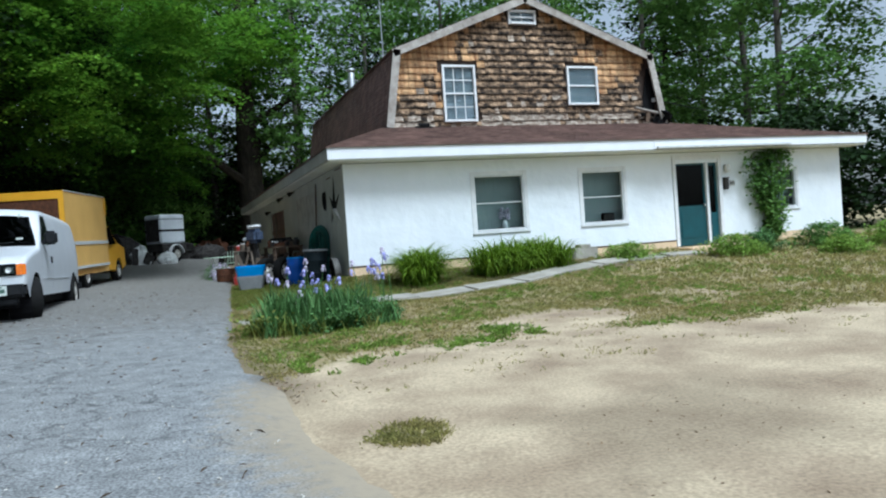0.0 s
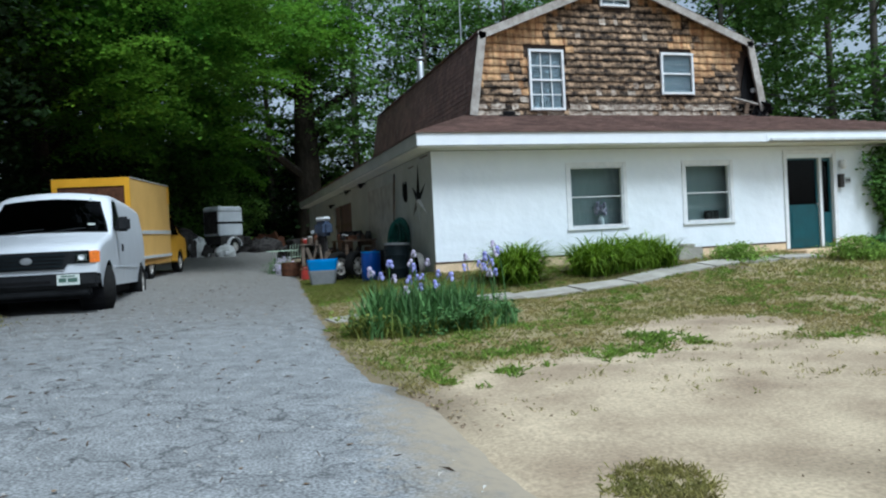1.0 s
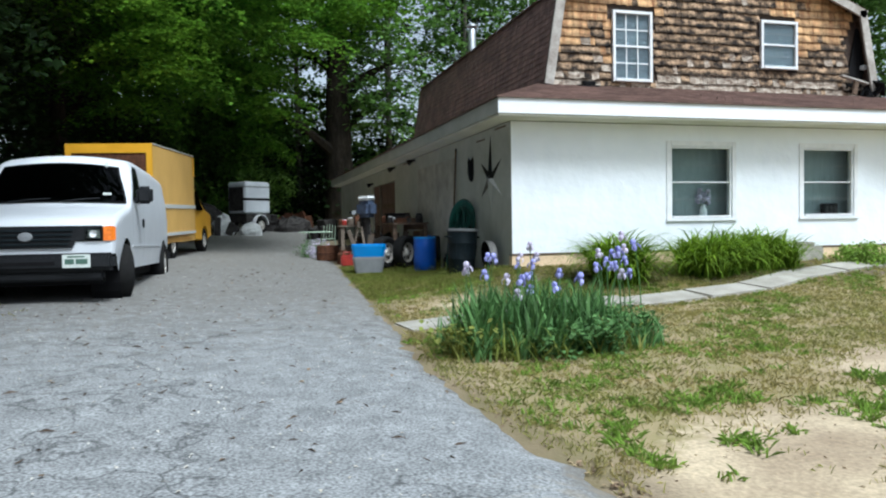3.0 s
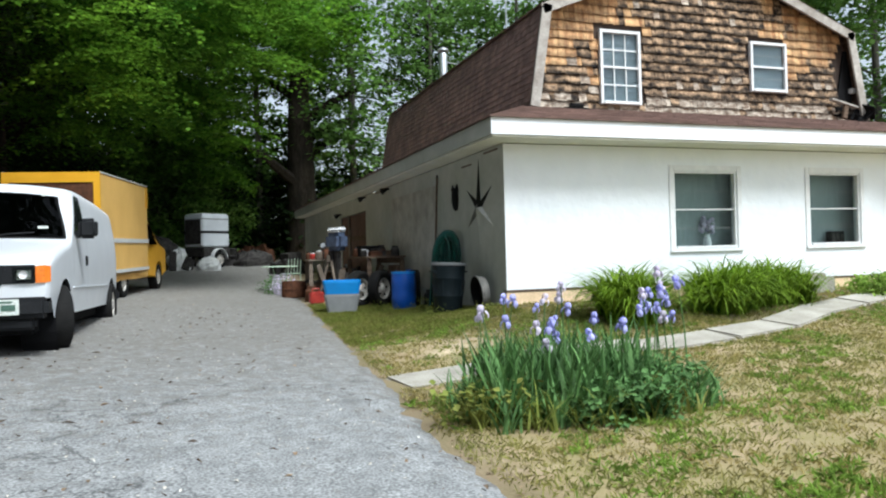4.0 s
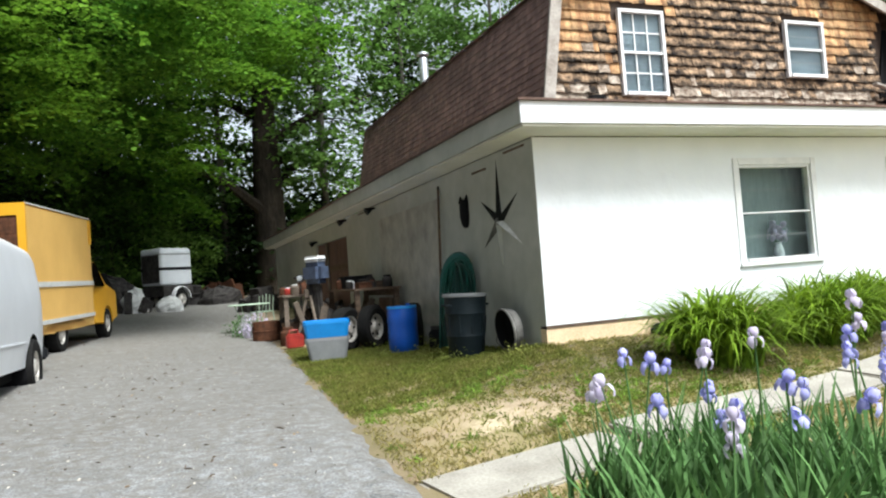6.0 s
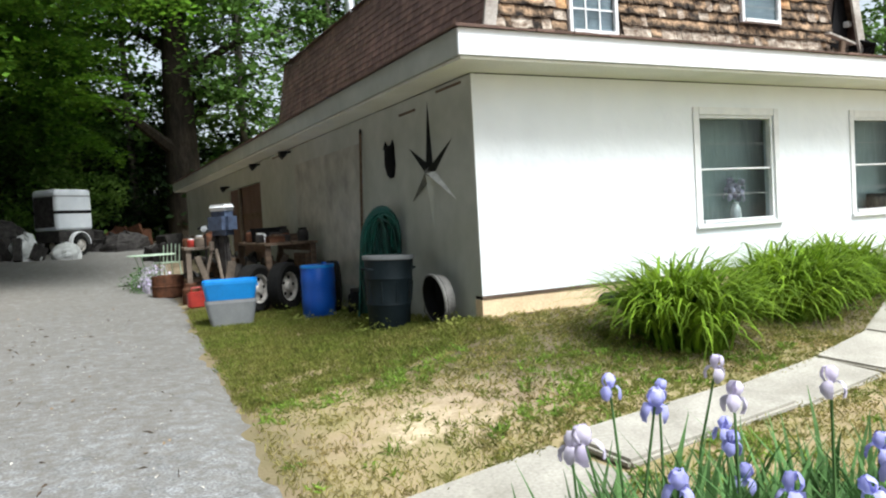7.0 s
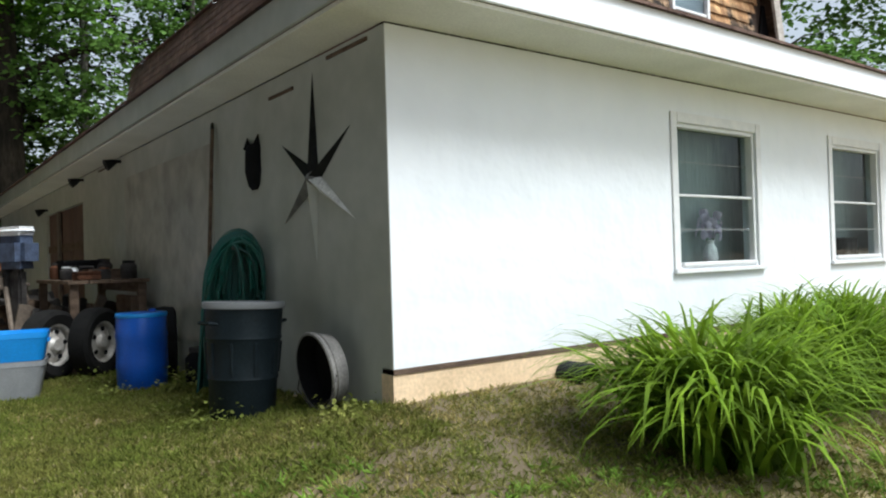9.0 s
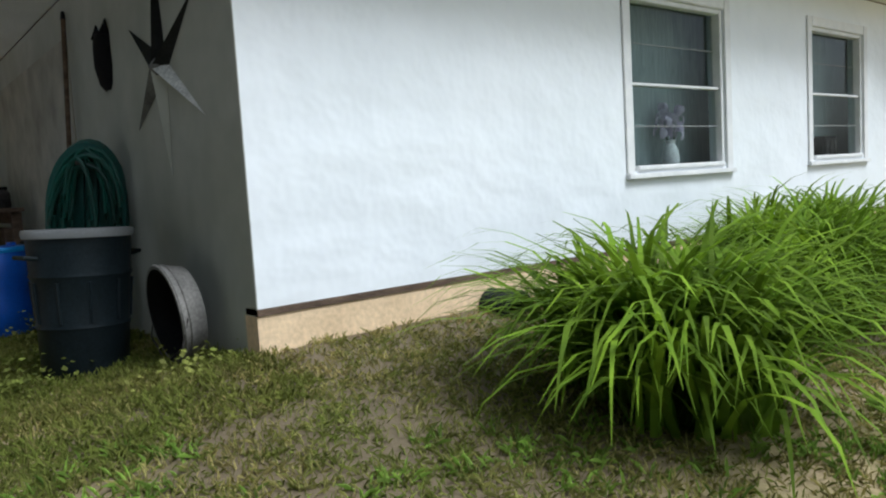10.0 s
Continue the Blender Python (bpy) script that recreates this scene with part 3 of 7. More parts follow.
# dark strip that paints in the shadow below the sheeting's lower edge
solid("sill_board", bx(-0.004, -0.006, 0.155, 8.42, 0.13, 0.1885), M["wood_old"], "dark strip for the shadow gap under the sheeting", "sill", kind="structure")
solid("trim", bm, M["foundation"], "tan foundation strip under the sheeting", "foundation", kind="structure")
bm = B()
box(bm, EAVE_X + 0.03, EAVE_Y + 0.03, EAVE_B - 0.03, WALL_R + 0.37, -0.004, EAVE_B - 0.004)
box(bm, EAVE_X + 0.03, -0.003, EAVE_B - 0.03, -0.004, HOUSE_B, EAVE_B - 0.004)
solid("soffit", bm, M["soffit"], "drab board soffit under the eaves", "soffit", kind="structure")
eave = thing("fascia", "white painted fascia boards along the eaves", "fascia", kind="structure")
part("board", bx(EAVE_X, EAVE_Y, EAVE_B, 7.45, EAVE_Y + 0.03, EAVE_T, bevel=0.004), M["fascia"], eave)
part("board", bx(7.455, EAVE_Y, EAVE_B + 0.01, WALL_R + 0.4, EAVE_Y + 0.03, EAVE_T, bevel=0.004), M["fascia"], eave)
# side run of the fascia takes the wall's shaded grey, not fascia white
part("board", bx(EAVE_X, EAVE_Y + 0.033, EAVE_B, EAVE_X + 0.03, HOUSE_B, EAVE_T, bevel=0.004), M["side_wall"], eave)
gut = solid("gutter", bx(7.5, EAVE_Y - 0.09, EAVE_B + 0.0, 11.6, EAVE_Y - 0.003, EAVE_B + 0.07, bevel=0.02), M["frame_grey"], "short grey metal gutter on the fascia above the door", "gutter")

# roof: low hipped skirt round a steep gambrel
GL, GR, GZ = 1.95, 10.5, 3.62
KL, KR, KZ = 2.28, 10.1, 5.62
RX, RZ, GAB_B = 6.1, 7.15, 15.0
roof = thing("roof", "brown asphalt shingle roof, gambrel above a low hipped skirt", "roof", kind="structure")


def roof_plane(a, b, c, d, rows, cols, thick=0.018, seed=1):
    """Overlapping shingle courses from the eave a-b up to c-d."""
    rng = random.Random(seed)
    a, b, c, d = map(Vector, (a, b, c, d))
    nrm = (b - a).cross(d - a).normalized()
    vs, fs = [], []
    for r in range(rows):
        t0, t1 = r / rows, min(1, (r + 1.15) / rows)
        off = 0.5 * (r % 2)
        for k in range(cols + 1):
            u0, u1 = max(0, (k - off) / cols), min(1, (k + 1 - off) / cols - 0.04 / cols)
            if u1 <= u0:
                continue
            up = thick * (1 + 0.5 * rng.random())
            q = [(u0, t0, up), (u1, t0, up), (u1, t1, 0.002), (u0, t1, 0.002)]
            n0 = len(vs)
            for u, t, h in q:
                p = (a.lerp(b, u)).lerp(d.lerp(c, u), t) + nrm * h
                vs.append(p)
            for u in (u0, u1):
                vs.append((a.lerp(b, u)).lerp(d.lerp(c, u), t0))
            fs.append((n0, n0 + 1, n0 + 2, n0 + 3))
            fs.append((n0 + 4, n0 + 5, n0 + 1, n0))
    me = bpy.data.meshes.new("shingle_courses")
    me.from_pydata([tuple(v) for v in vs], [], fs)
    me.materials.append(M["roof"])
    ob = new("shingle_courses", me)
    ob.parent = roof
    return tagged(ob, kind="stuff")


EX0, EX1, EY0 = EAVE_X - 0.03, WALL_R + 0.43, EAVE_Y - 0.03
roof_plane((EX0, EY0, EAVE_T), (EX1, EY0, EAVE_T), (GR + 0.2, GAB_Y, GZ), (GL - 0.1, GAB_Y, GZ), 26, 70, seed=2)
roof_plane((EX0, HOUSE_B, EAVE_T), (EX0, EY0, EAVE_T), (GL - 0.1, GAB_Y, GZ), (GL - 0.1, HOUSE_B, GZ), 16, 90, seed=3)
roof_plane((GL, GAB_B, GZ - 0.05), (GL, GAB_Y - 0.25, GZ - 0.05), (KL, GAB_Y - 0.25, KZ), (KL, GAB_B, KZ), 15, 90, seed=4, thick=0.01)
roof_plane((KL - 0.06, GAB_B, KZ), (KL - 0.06, GAB_Y - 0.28, KZ), (RX, GAB_Y - 0.28, RZ), (RX, GAB_B, RZ), 26, 40, seed=5)
bm = B()
for q in (((EX0, EY0), (EX1, EY0), (GR + 0.2, GAB_Y), (GL - 0.1, GAB_Y)),):
    bm.faces.new([bm.verts.new((x, y, EAVE_T - 0.006 if y < 0 else GZ - 0.01)) for x, y in q])
bm.faces.new([bm.verts.new(p) for p in ((EX0, HOUSE_B, EAVE_T - .006), (EX0, EY0, EAVE_T - .006), (GL - .1, GAB_Y, GZ - .01), (GL - .1, HOUSE_B, GZ - .01))])
bm.faces.new([bm.verts.new(p) for p in ((EX1, EY0, EAVE_T - .006), (EX1, HOUSE_B, EAVE_T - .006), (GR + .2, HOUSE_B, GZ - .01), (GR + .2, GAB_Y, GZ - .01))])
bm.faces.new([bm.verts.new(p) for p in ((GR, GAB_Y - .25, GZ - .05), (GR, GAB_B, GZ - .05), (KR, GAB_B, KZ), (KR, GAB_Y - .25, KZ))])
bm.faces.new([bm.verts.new(p) for p in ((KR + .06, GAB_Y - .28, KZ), (KR + .06, GAB_B, KZ), (RX, GAB_B, RZ), (RX, GAB_Y - .28, RZ))])
bm.faces.new([bm.verts.new(p) for p in ((GL - .1, GAB_B, GZ - .02), (GR + .2, GAB_B, GZ - .02), (GR + .2, HOUSE_B, GZ - .02), (GL - .1, HOUSE_B, GZ - .02))])
bmesh.ops.solidify(bm, geom=bm.faces[:], thickness=0.03)
part("deck", bm, M["roof"], roof)
# gable wall
gable = thing("wall_gable", "gable wall of weathered cedar shingles, orange to black with bleached lower rows", "wall", kind="structure")


def gable_half(z):
    """Left and right limits of the gable at height z."""
    if z < KZ:
        t = (z - GZ) / (KZ - GZ)
        return GL + (KL - GL) * t, GR + (KR - GR) * t
    t = (z - KZ) / (RZ - KZ)
    return KL + (RX - KL) * t, KR + (RX - KR) * t


UWINS = [(3.58, 4.54, 3.74, 5.27), (7.37, 8.37, 4.17, 5.28), (5.65, 6.5, 6.42, 6.82)]
bm = B()
outl = [(GL + .04, GZ - .15), (GR - .04, GZ - .15), (KR - .04, KZ - .02), (RX, RZ - .04), (KL + .04, KZ - .02)]
va = [bm.verts.new((x, GAB_Y + .03, z)) for x, z in outl]
vb = [bm.verts.new((x, GAB_Y + .12, z)) for x, z in outl]
bm.faces.new(va)
bm.faces.new(vb[::-1])
for i in range(5):
    bm.faces.new((va[i], va[(i + 1) % 5], vb[(i + 1) % 5], vb[i]))
bmesh.ops.recalc_face_normals(bm, faces=bm.faces)
part("sheathing", bm, M["shingle_back"], gable)
bm = B()
bm.faces.new([bm.verts.new((x, GAB_B - 0.1, z)) for x, z in outl])
bmesh.ops.solidify(bm, geom=bm.faces[:], thickness=0.05)
part("rear_gable", bm, M["side_wall"], gable)
# rake boards
bm = B()
for p, q in (((GL - .06, GZ - .02), (KL - .06, KZ)), ((KL - .1, KZ - .02), (RX, RZ + .02)), ((GR + .06, GZ - .02), (KR + .06, KZ)), ((KR + .1, KZ - .02), (RX, RZ + .02))):
    a, b = Vector((p[0], 0, p[1])), Vector((q[0], 0, q[1]))
    d = (b - a).normalized()
    nn = Vector((-d.z, 0, d.x))
    if nn.z > 0 or abs(nn.z) < 0.3 and (p[0] < RX) == (nn.x < 0):
        nn = -nn
    w = 0.2
    vv = []
    for y in (GAB_Y - .27, GAB_Y - .22):
        vv.append([bm.verts.new(Vector((0, y, 0)) + c) for c in (a, b, b + nn * w, a + nn * w)])
    bm.faces.new(vv[0])
    bm.faces.new(vv[1][::-1])
    for i in range(4):
        bm.faces.new((vv[0][i], vv[0][(i + 1) % 4], vv[1][(i + 1) % 4], vv[1][i]))
bmesh.ops.recalc_face_normals(bm, faces=bm.faces)
part("rake_board", bm, M["rake"], gable, "weathered grey rake boards")
bm = B()
for x0, x1, z0, z1 in ((GL, KL, GZ, KZ), (KL, RX, KZ, RZ), (GR, KR, GZ, KZ), (KR, RX, KZ, RZ)):
    bm.faces.new([bm.verts.new(p) for p in ((x0, GAB_Y - .25, z0 - .03), (x1, GAB_Y - .25, z1 - .03), (x1, GAB_Y + .05, z1 - .03), (x0, GAB_Y + .05, z0 - .03))])
bmesh.ops.solidify(bm, geom=bm.faces[:], thickness=0.02)
part("rake_soffit", bm, M["wood_old"], gable)


def window_unit(name, x0, x1, z0, z1, y, fw, label, grid=None, dark=True, depth=0.07, mats=None):
    """A double-hung window in a wall facing -y."""
    w = thing(name, label, "window", pose((x0 + x1) / 2, y, z0), kind="structure")
    hx, hz = (x1 - x0) / 2, z1 - z0
    fm = mats or M["frame_white"]
    bm = B()
    box(bm, -hx, -0.02, 0, -hx + fw, depth, hz, bevel=0.004)
    box(bm, hx - fw, -0.02, 0, hx, depth, hz, bevel=0.004)
    box(bm, -hx + fw, -0.018, hz - fw, hx - fw, depth, hz, bevel=0.004)
    part("window_frame", bm, fm, w)
    part("window_sill", bx(-hx + fw, -0.05, 0, hx - fw, depth, fw, bevel=0.006), fm, w)
    mid, rail = hz * 0.5, (0.022 if z0 > 3 else 0.011)
    part("meeting_rail", bx(-hx + fw, 0.0, mid - rail, hx - fw, depth - 0.01, mid + rail, bevel=0.004), fm, w)
    for za, zb, yy in ((fw, mid - rail, 0.035), (mid + rail, hz - fw, 0.05)):
        p = part("pane", bx(-hx + fw, yy, za, hx - fw, yy + 0.006, zb), M["glass"], w)
        if grid:
            gx, gz = grid
            for i in range(1, gx):
                x = -hx + fw + (2 * hx - 2 * fw) * i / gx
                part("muntin", bx(x - 0.012, yy - 0.014, za, x + 0.012, yy - 0.002, zb), fm, w)
            for i in range(1, gz):
                z = za + (zb - za) * i / gz
                part("muntin", bx(-hx + fw, yy - 0.013, z - 0.012, hx - fw, yy - 0.003, z + 0.012), fm, w)
        else:
            for i in (1,):
                z = za + (zb - za) * 0.5
                part("rail", bx(-hx + fw, yy - 0.01, z - 0.003, hx - fw, yy - 0.002, z + 0.003), M["rail_grey"], w)
    # sheet behind the panes, toned downstairs for the glass reflection
    part("curtain", bx(-hx - 0.25, depth + 0.28, -0.1, hx + 0.6, depth + 0.30, hz + 0.1) if z0 < 3 else bx(-hx + fw, depth + 0.006, 0.02, hx - fw, depth + 0.02, hz - 0.02), M["curtain"] if z0 < 3 else M["blind"], w)
    return w


for i, (x0, x1, z0, z1) in enumerate(WINS):
    w = window_unit("window_%d" % (i + 1), x0, x1, z0, z1, 0.03, 0.035, "dark double-hung window in a white surround", mats=M["frame_white"])
    hx, hz = (x1 - x0) / 2, z1 - z0
    for nm, c in (("casing", (-hx - .09, -.045, -.02, -hx - .002, -.032, hz + .09)), ("casing", (hx + .002, -.045, -.02, hx + .09, -.032, hz + .09)), ("casing", (-hx, -.045, hz + .002, hx, -.032, hz + .09)), ("casing", (-hx - .1, -.07, -.06, hx + .1, -.032, -.022))):
        part(nm, bx(*c, bevel=0.005), M["frame_white"], w)
for i, (x0, x1, z0, z1) in enumerate(UWINS):
    window_unit("window_%d" % (i + 4), x0, x1, z0, z1, GAB_Y - 0.06, 0.062, ("white upstairs window with divided panes" if i == 0 else "small white upstairs window"), grid=(3, 2) if i == 0 else ((2, 1) if i == 2 else None), depth=0.06)

# door
dr = thing("door_1", "dark glazed entry door with a teal lower panel and narrow sidelight", "door", pose(8.44, 0.03, 0.02), kind="structure")
bm = B()
box(bm, -0.10, -0.06, 0, -0.003, -0.032, 2.16, bevel=0.004)
box(bm, 1.303, -0.06, 0, 1.40, -0.032, 2.16, bevel=0.004)
box(bm, -0.10, -0.061, 2.163, 1.40, -0.032, 2.26, bevel=0.004)
part("door_frame", bm, M["frame_white"], dr)
part("mullion", bx(0.92, -0.03, 0, 1.0, 0.1, 2.07, bevel=0.005), M["frame_white"], dr)
dl = part("door_leaf", pierced(B(), 0.0, 0.915, 0.0, 2.07, [(0.05, 0.865, 1.0, 2.03)], lambda u, v, d: (u, 0.03 + d, v), 0.045), M["teal"], dr, "teal painted door leaf")
part("pane", bx(0.05, 0.045, 1.0, 0.865, 0.052, 2.03), M["glass_dark"], dl)
part("panel", bx(0.14, 0.018, 0.2, 0.775, 0.029, 0.85, bevel=0.005), M["teal"], dl)
# near-black board put in for the dim interior behind the pane
part("backing", bx(0.02, 0.078, 0.98, 0.895, 0.084, 2.05), M["dark"], dl)
part("door_handle", cone(B(), (0.85, -0.03, 1.0), (0.85, 0.028, 1.0), 0.028, 0.022), M["chrome"], dl, smooth=True)
sl = part("sidelight", pierced(B(), 1.003, 1.298, 0.0, 2.07, [(1.06, 1.24, 0.8, 2.0)], lambda u, v, d: (u, 0.03 + d, v), 0.045), M["teal"], dr)
part("pane", bx(1.06, 0.045, 0.8, 1.24, 0.052, 2.0), M["glass_dark"], sl)
# same black board for the dimness behind the sidelight
part("backing", bx(1.02, 0.078, 0.78, 1.28, 0.084, 2.02), M["dark"], sl)
solid("doorstep", bx(8.2, -0.75, -0.25, 9.9, -0.07, 0.0, bevel=0.02), M["foundation"], "tan concrete doorstep at the entry", "doorstep")


# ---- vehicles ----
def wheel(parent, x, y, z, r, w, side, rim_r=0.58, rim_mat="rim"):
    """A wheel with its axle along x; side is the sign of x that faces out."""
    e = new("wheel")
    e.parent = parent
    e.matrix_basis = pose(x, y, z, 0, 90 * side, 0)
    part("tyre", lathe(B(), [(r * rim_r, -w * 0.42), (r * 0.86, -w * 0.5), (r * 0.97, -w * 0.42), (r, -w * 0.25), (r, w * 0.25), (r * 0.97, w * 0.42), (r * 0.86, w * 0.5), (r * rim_r, w * 0.42), (r * rim_r, -w * 0.42)], 32), M["tyre"], e, smooth=True)
    part("rim", lathe(B(), [(r * rim_r, w * 0.40), (r * rim_r * 0.92, w * 0.40), (r * rim_r * 0.85, w * 0.2), (r * 0.3, w * 0.32), (r * 0.24, w * 0.42), (r * 0.14, w * 0.46), (0.001, w * 0.46)], 28), M[rim_mat], e, smooth=True)
    for k in range(5):
        a = 2 * math.pi * k / 5
        part("hub_bolt", cone(B(), (r * 0.38 * math.cos(a), r * 0.38 * math.sin(a), w * 0.24), (r * 0.38 * math.cos(a), r * 0.38 * math.sin(a), w * 0.305), 0.022, 0.02, 8), M["clutter"], e)
    return e


def arc(cy, cz, r, a0, a1, n):
    return [(cy + r * math.cos(radians(a0 + (a1 - a0) * i / n)), cz + r * math.sin(radians(a0 + (a1 - a0) * i / n))) for i in range(n + 1)]


def taper(bm, z0, z1, k):
    for v in bm.verts:
        t = min(1, max(0, (v.co.z - z0) / (z1 - z0)))
        v.co.x *= 1 - k * t * t


# white van, nose to -y, origin on the ground under the front axle
van = thing("van", "white cargo van with black grille and bumper parked on the drive", "van", pose(-6.88, -0.1, -0.29, -1.2, 0, -1.3) @ Matrix.Scale(1.05, 4))
W2, WB = 0.99, 4.15
VAN_TOP = [(-0.86, 0.96), (-0.82, 1.02), (-0.74, 1.065), (-0.5, 1.125), (-0.1, 1.205), (0.25, 1.26), (0.46, 1.31), (1.02, 1.93), (1.14, 2.02), (1.35, 2.07), (1.9, 2.11), (3.6, 2.12), (4.8, 2.09), (5.06, 2.03), (5.17, 1.9), (5.22, 1.6)]
VAN_WIDE = [(-0.86, 0.95), (-0.82, 0.975), (-0.74, 0.985), (-0.5, 0.99), (0.2, 0.99), (4.8, 0.99), (5.06, 0.965), (5.17, 0.93), (5.22, 0.9)]


def van_x(z, w=W2):
    """Half width of the barrel-sided body at height z."""
    return w * (1 - 0.035 * smooth01(0.75, 0.42, z) - 0.15 * max(0, (z - 1.12) / 0.98) ** 1.7)


def van_sill(y):
    low = 0.40 if y > -0.6 else 0.62
    for yw in (0, WB):
        if abs(y - yw) < 0.46:
            low = max(low, 0.36 + math.sqrt(0.46 ** 2 - (y - yw) ** 2))
    return low


def van_section(y):
    zt, w, zb = lerp_table(VAN_TOP, y), lerp_table(VAN_WIDE, y), van_sill(y)
    cab = smooth01(1.25, 1.95, zt)
    r = 0.085 + 0.13 * cab
    crown = 0.022 + 0.035 * cab
    half = []
    zs = zt - crown - r
    for k in range(8):
        z = zb + (zs - zb) * k / 7
        half.append((van_x(z, w), z))
    cx_ = van_x(zs, w) - r
    for k in range(1, 6):
        a = radians(90 * k / 5)
        half.append((cx_ + r * math.cos(a), zs + r * math.sin(a)))
    for k in (0.75, 0.5, 0.25, 0.0):
        half.append((cx_ * k, zt - crown + crown * (1 - k * k)))
    return half


bm = B()
stations = sorted({y for y, _ in VAN_TOP} | {round(yw + 0.46 * math.cos(radians(a)), 4) for yw in (0, WB) for a in range(0, 181, 15)} | {0.6, 0.74, 0.88, 1.02, 2.2, 2.8, 3.2})
loops = []
for y in stations:
    half = van_section(y)
    loops.append([bm.verts.new((x, y, z)) for x, z in half] + [bm.verts.new((-x, y, z)) for x, z in half[-2::-1]])
for a, b in zip(loops, loops[1:]):
    for k in range(len(a) - 1):
        bm.faces.new((a[k], b[k], b[k + 1], a[k + 1]))
bm.faces.new(loops[0])
bm.faces.new(loops[-1][::-1])
bmesh.ops.recalc_face_normals(bm, faces=bm.faces)
part("body", bm, M["van_white"], van, smooth=True)


def quad_panel(name, pts, thick, material, parent, label=""):
    bm = B()
    f = bm.faces.new([bm.verts.new(p) for p in pts])
    bmesh.ops.recalc_face_normals(bm, faces=[f])
    bmesh.ops.solidify(bm, geom=[f], thickness=thick)
    return part(name, bm, material, parent, label)


def screen_patch(t0, t1, inset, off):
    """A sheet that lies off metres in front of the sloping windscreen plane."""
    bm, rows_ = B(), []
    for k in range(7):
        t = t0 + (t1 - t0) * k / 6
        y = 0.46 + 0.56 * t
        half = van_section(y)
        edge, top = half[12][0] + 0.03 - inset, half[16][1]
        crown = top - half[12][1]
        rows_.append([bm.verts.new((u * edge, y - off, top - crown * u * u * (edge / half[12][0]) ** 2 + off * 0.6)) for u in (-1, -0.75, -0.5, -0.25, 0, 0.25, 0.5, 0.75, 1)])
    for a, b in zip(rows_, rows_[1:]):
        for k in range(8):
            bm.faces.new((a[k], a[k + 1], b[k + 1], b[k]))
    return bm


# black sheet under the glass: the cab's darkness given as colour, plus the edge
part("windscreen_surround", screen_patch(0.02, 0.985, 0.0, 0.012), M["dark"], van, smooth=True)
part("windscreen", screen_patch(0.05, 0.95, 0.03, 0.022), M["glass_dark"], van, smooth=True)
for s in (1, -1):
    bm, rows_ = B(), []
    for z, ya in ((1.36, 0.62), (1.46, 0.70), (1.56, 0.80), (1.66, 0.90), (1.78, 1.02), (1.9, 1.14)):
        rows_.append([bm.verts.new((s * (van_x(z) + 0.010), y, z)) for y in (ya, 1.5)])
    for a, b in zip(rows_, rows_[1:]):
        bm.faces.new((a[0], a[1], b[1], b[0]))
    part("side_window", bm, M["glass_dark"], van)
    for y in (0.56, 1.62):
        bm, rows_ = B(), []
        for k in range(12):
            z = 0.46 + (1.9 - 0.46) * k / 11 if y > 1 else 0.86 + 0.36 * k / 11
            rows_.append([bm.verts.new((s * (van_x(z) + 0.003), y + d, z)) for d in (-0.004, 0.004)])
        for a, b in zip(rows_, rows_[1:]):
            bm.faces.new((a[0], a[1], b[1], b[0]))
        part("door_seam", bm, M["grey_plastic"], van)
    part("body_crease", bx(s * W2 - 0.01, 0.52, 0.70, s * W2 + 0.006, WB - 0.52, 0.725, bevel=0.004), M["van_white"], van)
    part("door_handle", bx(s * W2 - 0.01, 1.46, 0.99, s * W2 + 0.025, 1.53, 1.12, bevel=0.008), M["black_plastic"], van)
    mr = part("mirror", bx(s * W2 + s * 0.02, 0.74, 1.32, s * W2 + s * 0.24, 0.9, 1.57, bevel=0.045, seg=3), M["black_plastic"], van, "black door mirror", smooth=True)
    part("mirror_arm", bx(s * W2 - s * 0.06, 0.79, 1.33, s * W2 + s * 0.06, 0.895, 1.42, bevel=0.02), M["black_plastic"], mr)
    part("mirror_glass", bx(s * W2 + s * 0.04, 0.901, 1.35, s * W2 + s * 0.22, 0.905, 1.54), M["chrome"], mr)
    hl = part("headlight", bx(s * 0.66, -0.885, 0.79, s * 0.845, -0.83, 0.94, bevel=0.03), M["chrome"], van, "clear headlight")
    part("lens", bx(s * 0.65, -0.893, 0.785, s * 0.855, -0.887, 0.945), M["glass"], hl)
    part("bulb", lathe(B(), [(0.001, 0.0), (0.035, 0.012), (0.042, 0.02)], 14, pose(s * 0.75, -0.897, 0.865, 90, 0, 0)), M["frame_white"], hl)
    bm = B()
    va = [bm.verts.new(p) for p in ((s * 0.86, -0.89, 0.78), (s * 0.945, -0.875, 0.78), (s * 0.99, -0.815, 0.79), (s * 0.99, -0.815, 0.95), (s * 0.94, -0.875, 0.965), (s * 0.86, -0.89, 0.955))]
    bm.faces.new((va[0], va[1], va[4], va[5]))
    bm.faces.new((va[1], va[2], va[3], va[4]))
    bmesh.ops.recalc_face_normals(bm, faces=bm.faces)
    bmesh.ops.solidify(bm, geom=bm.faces[:], thickness=0.03)
    part("turn_signal", bm, M["amber"], hl, "amber turn signal")
    part("mud_flap", bx(s * 0.7, WB + 0.62, 0.14, s * 0.95, WB + 0.64, 0.42), M["black_plastic"], van)
    for y in (0, WB):
        wh = wheel(van, s * (W2 - 0.085), y, 0.375, 0.375, 0.25, s, rim_mat="grey_plastic" if y == 0 else "rim")
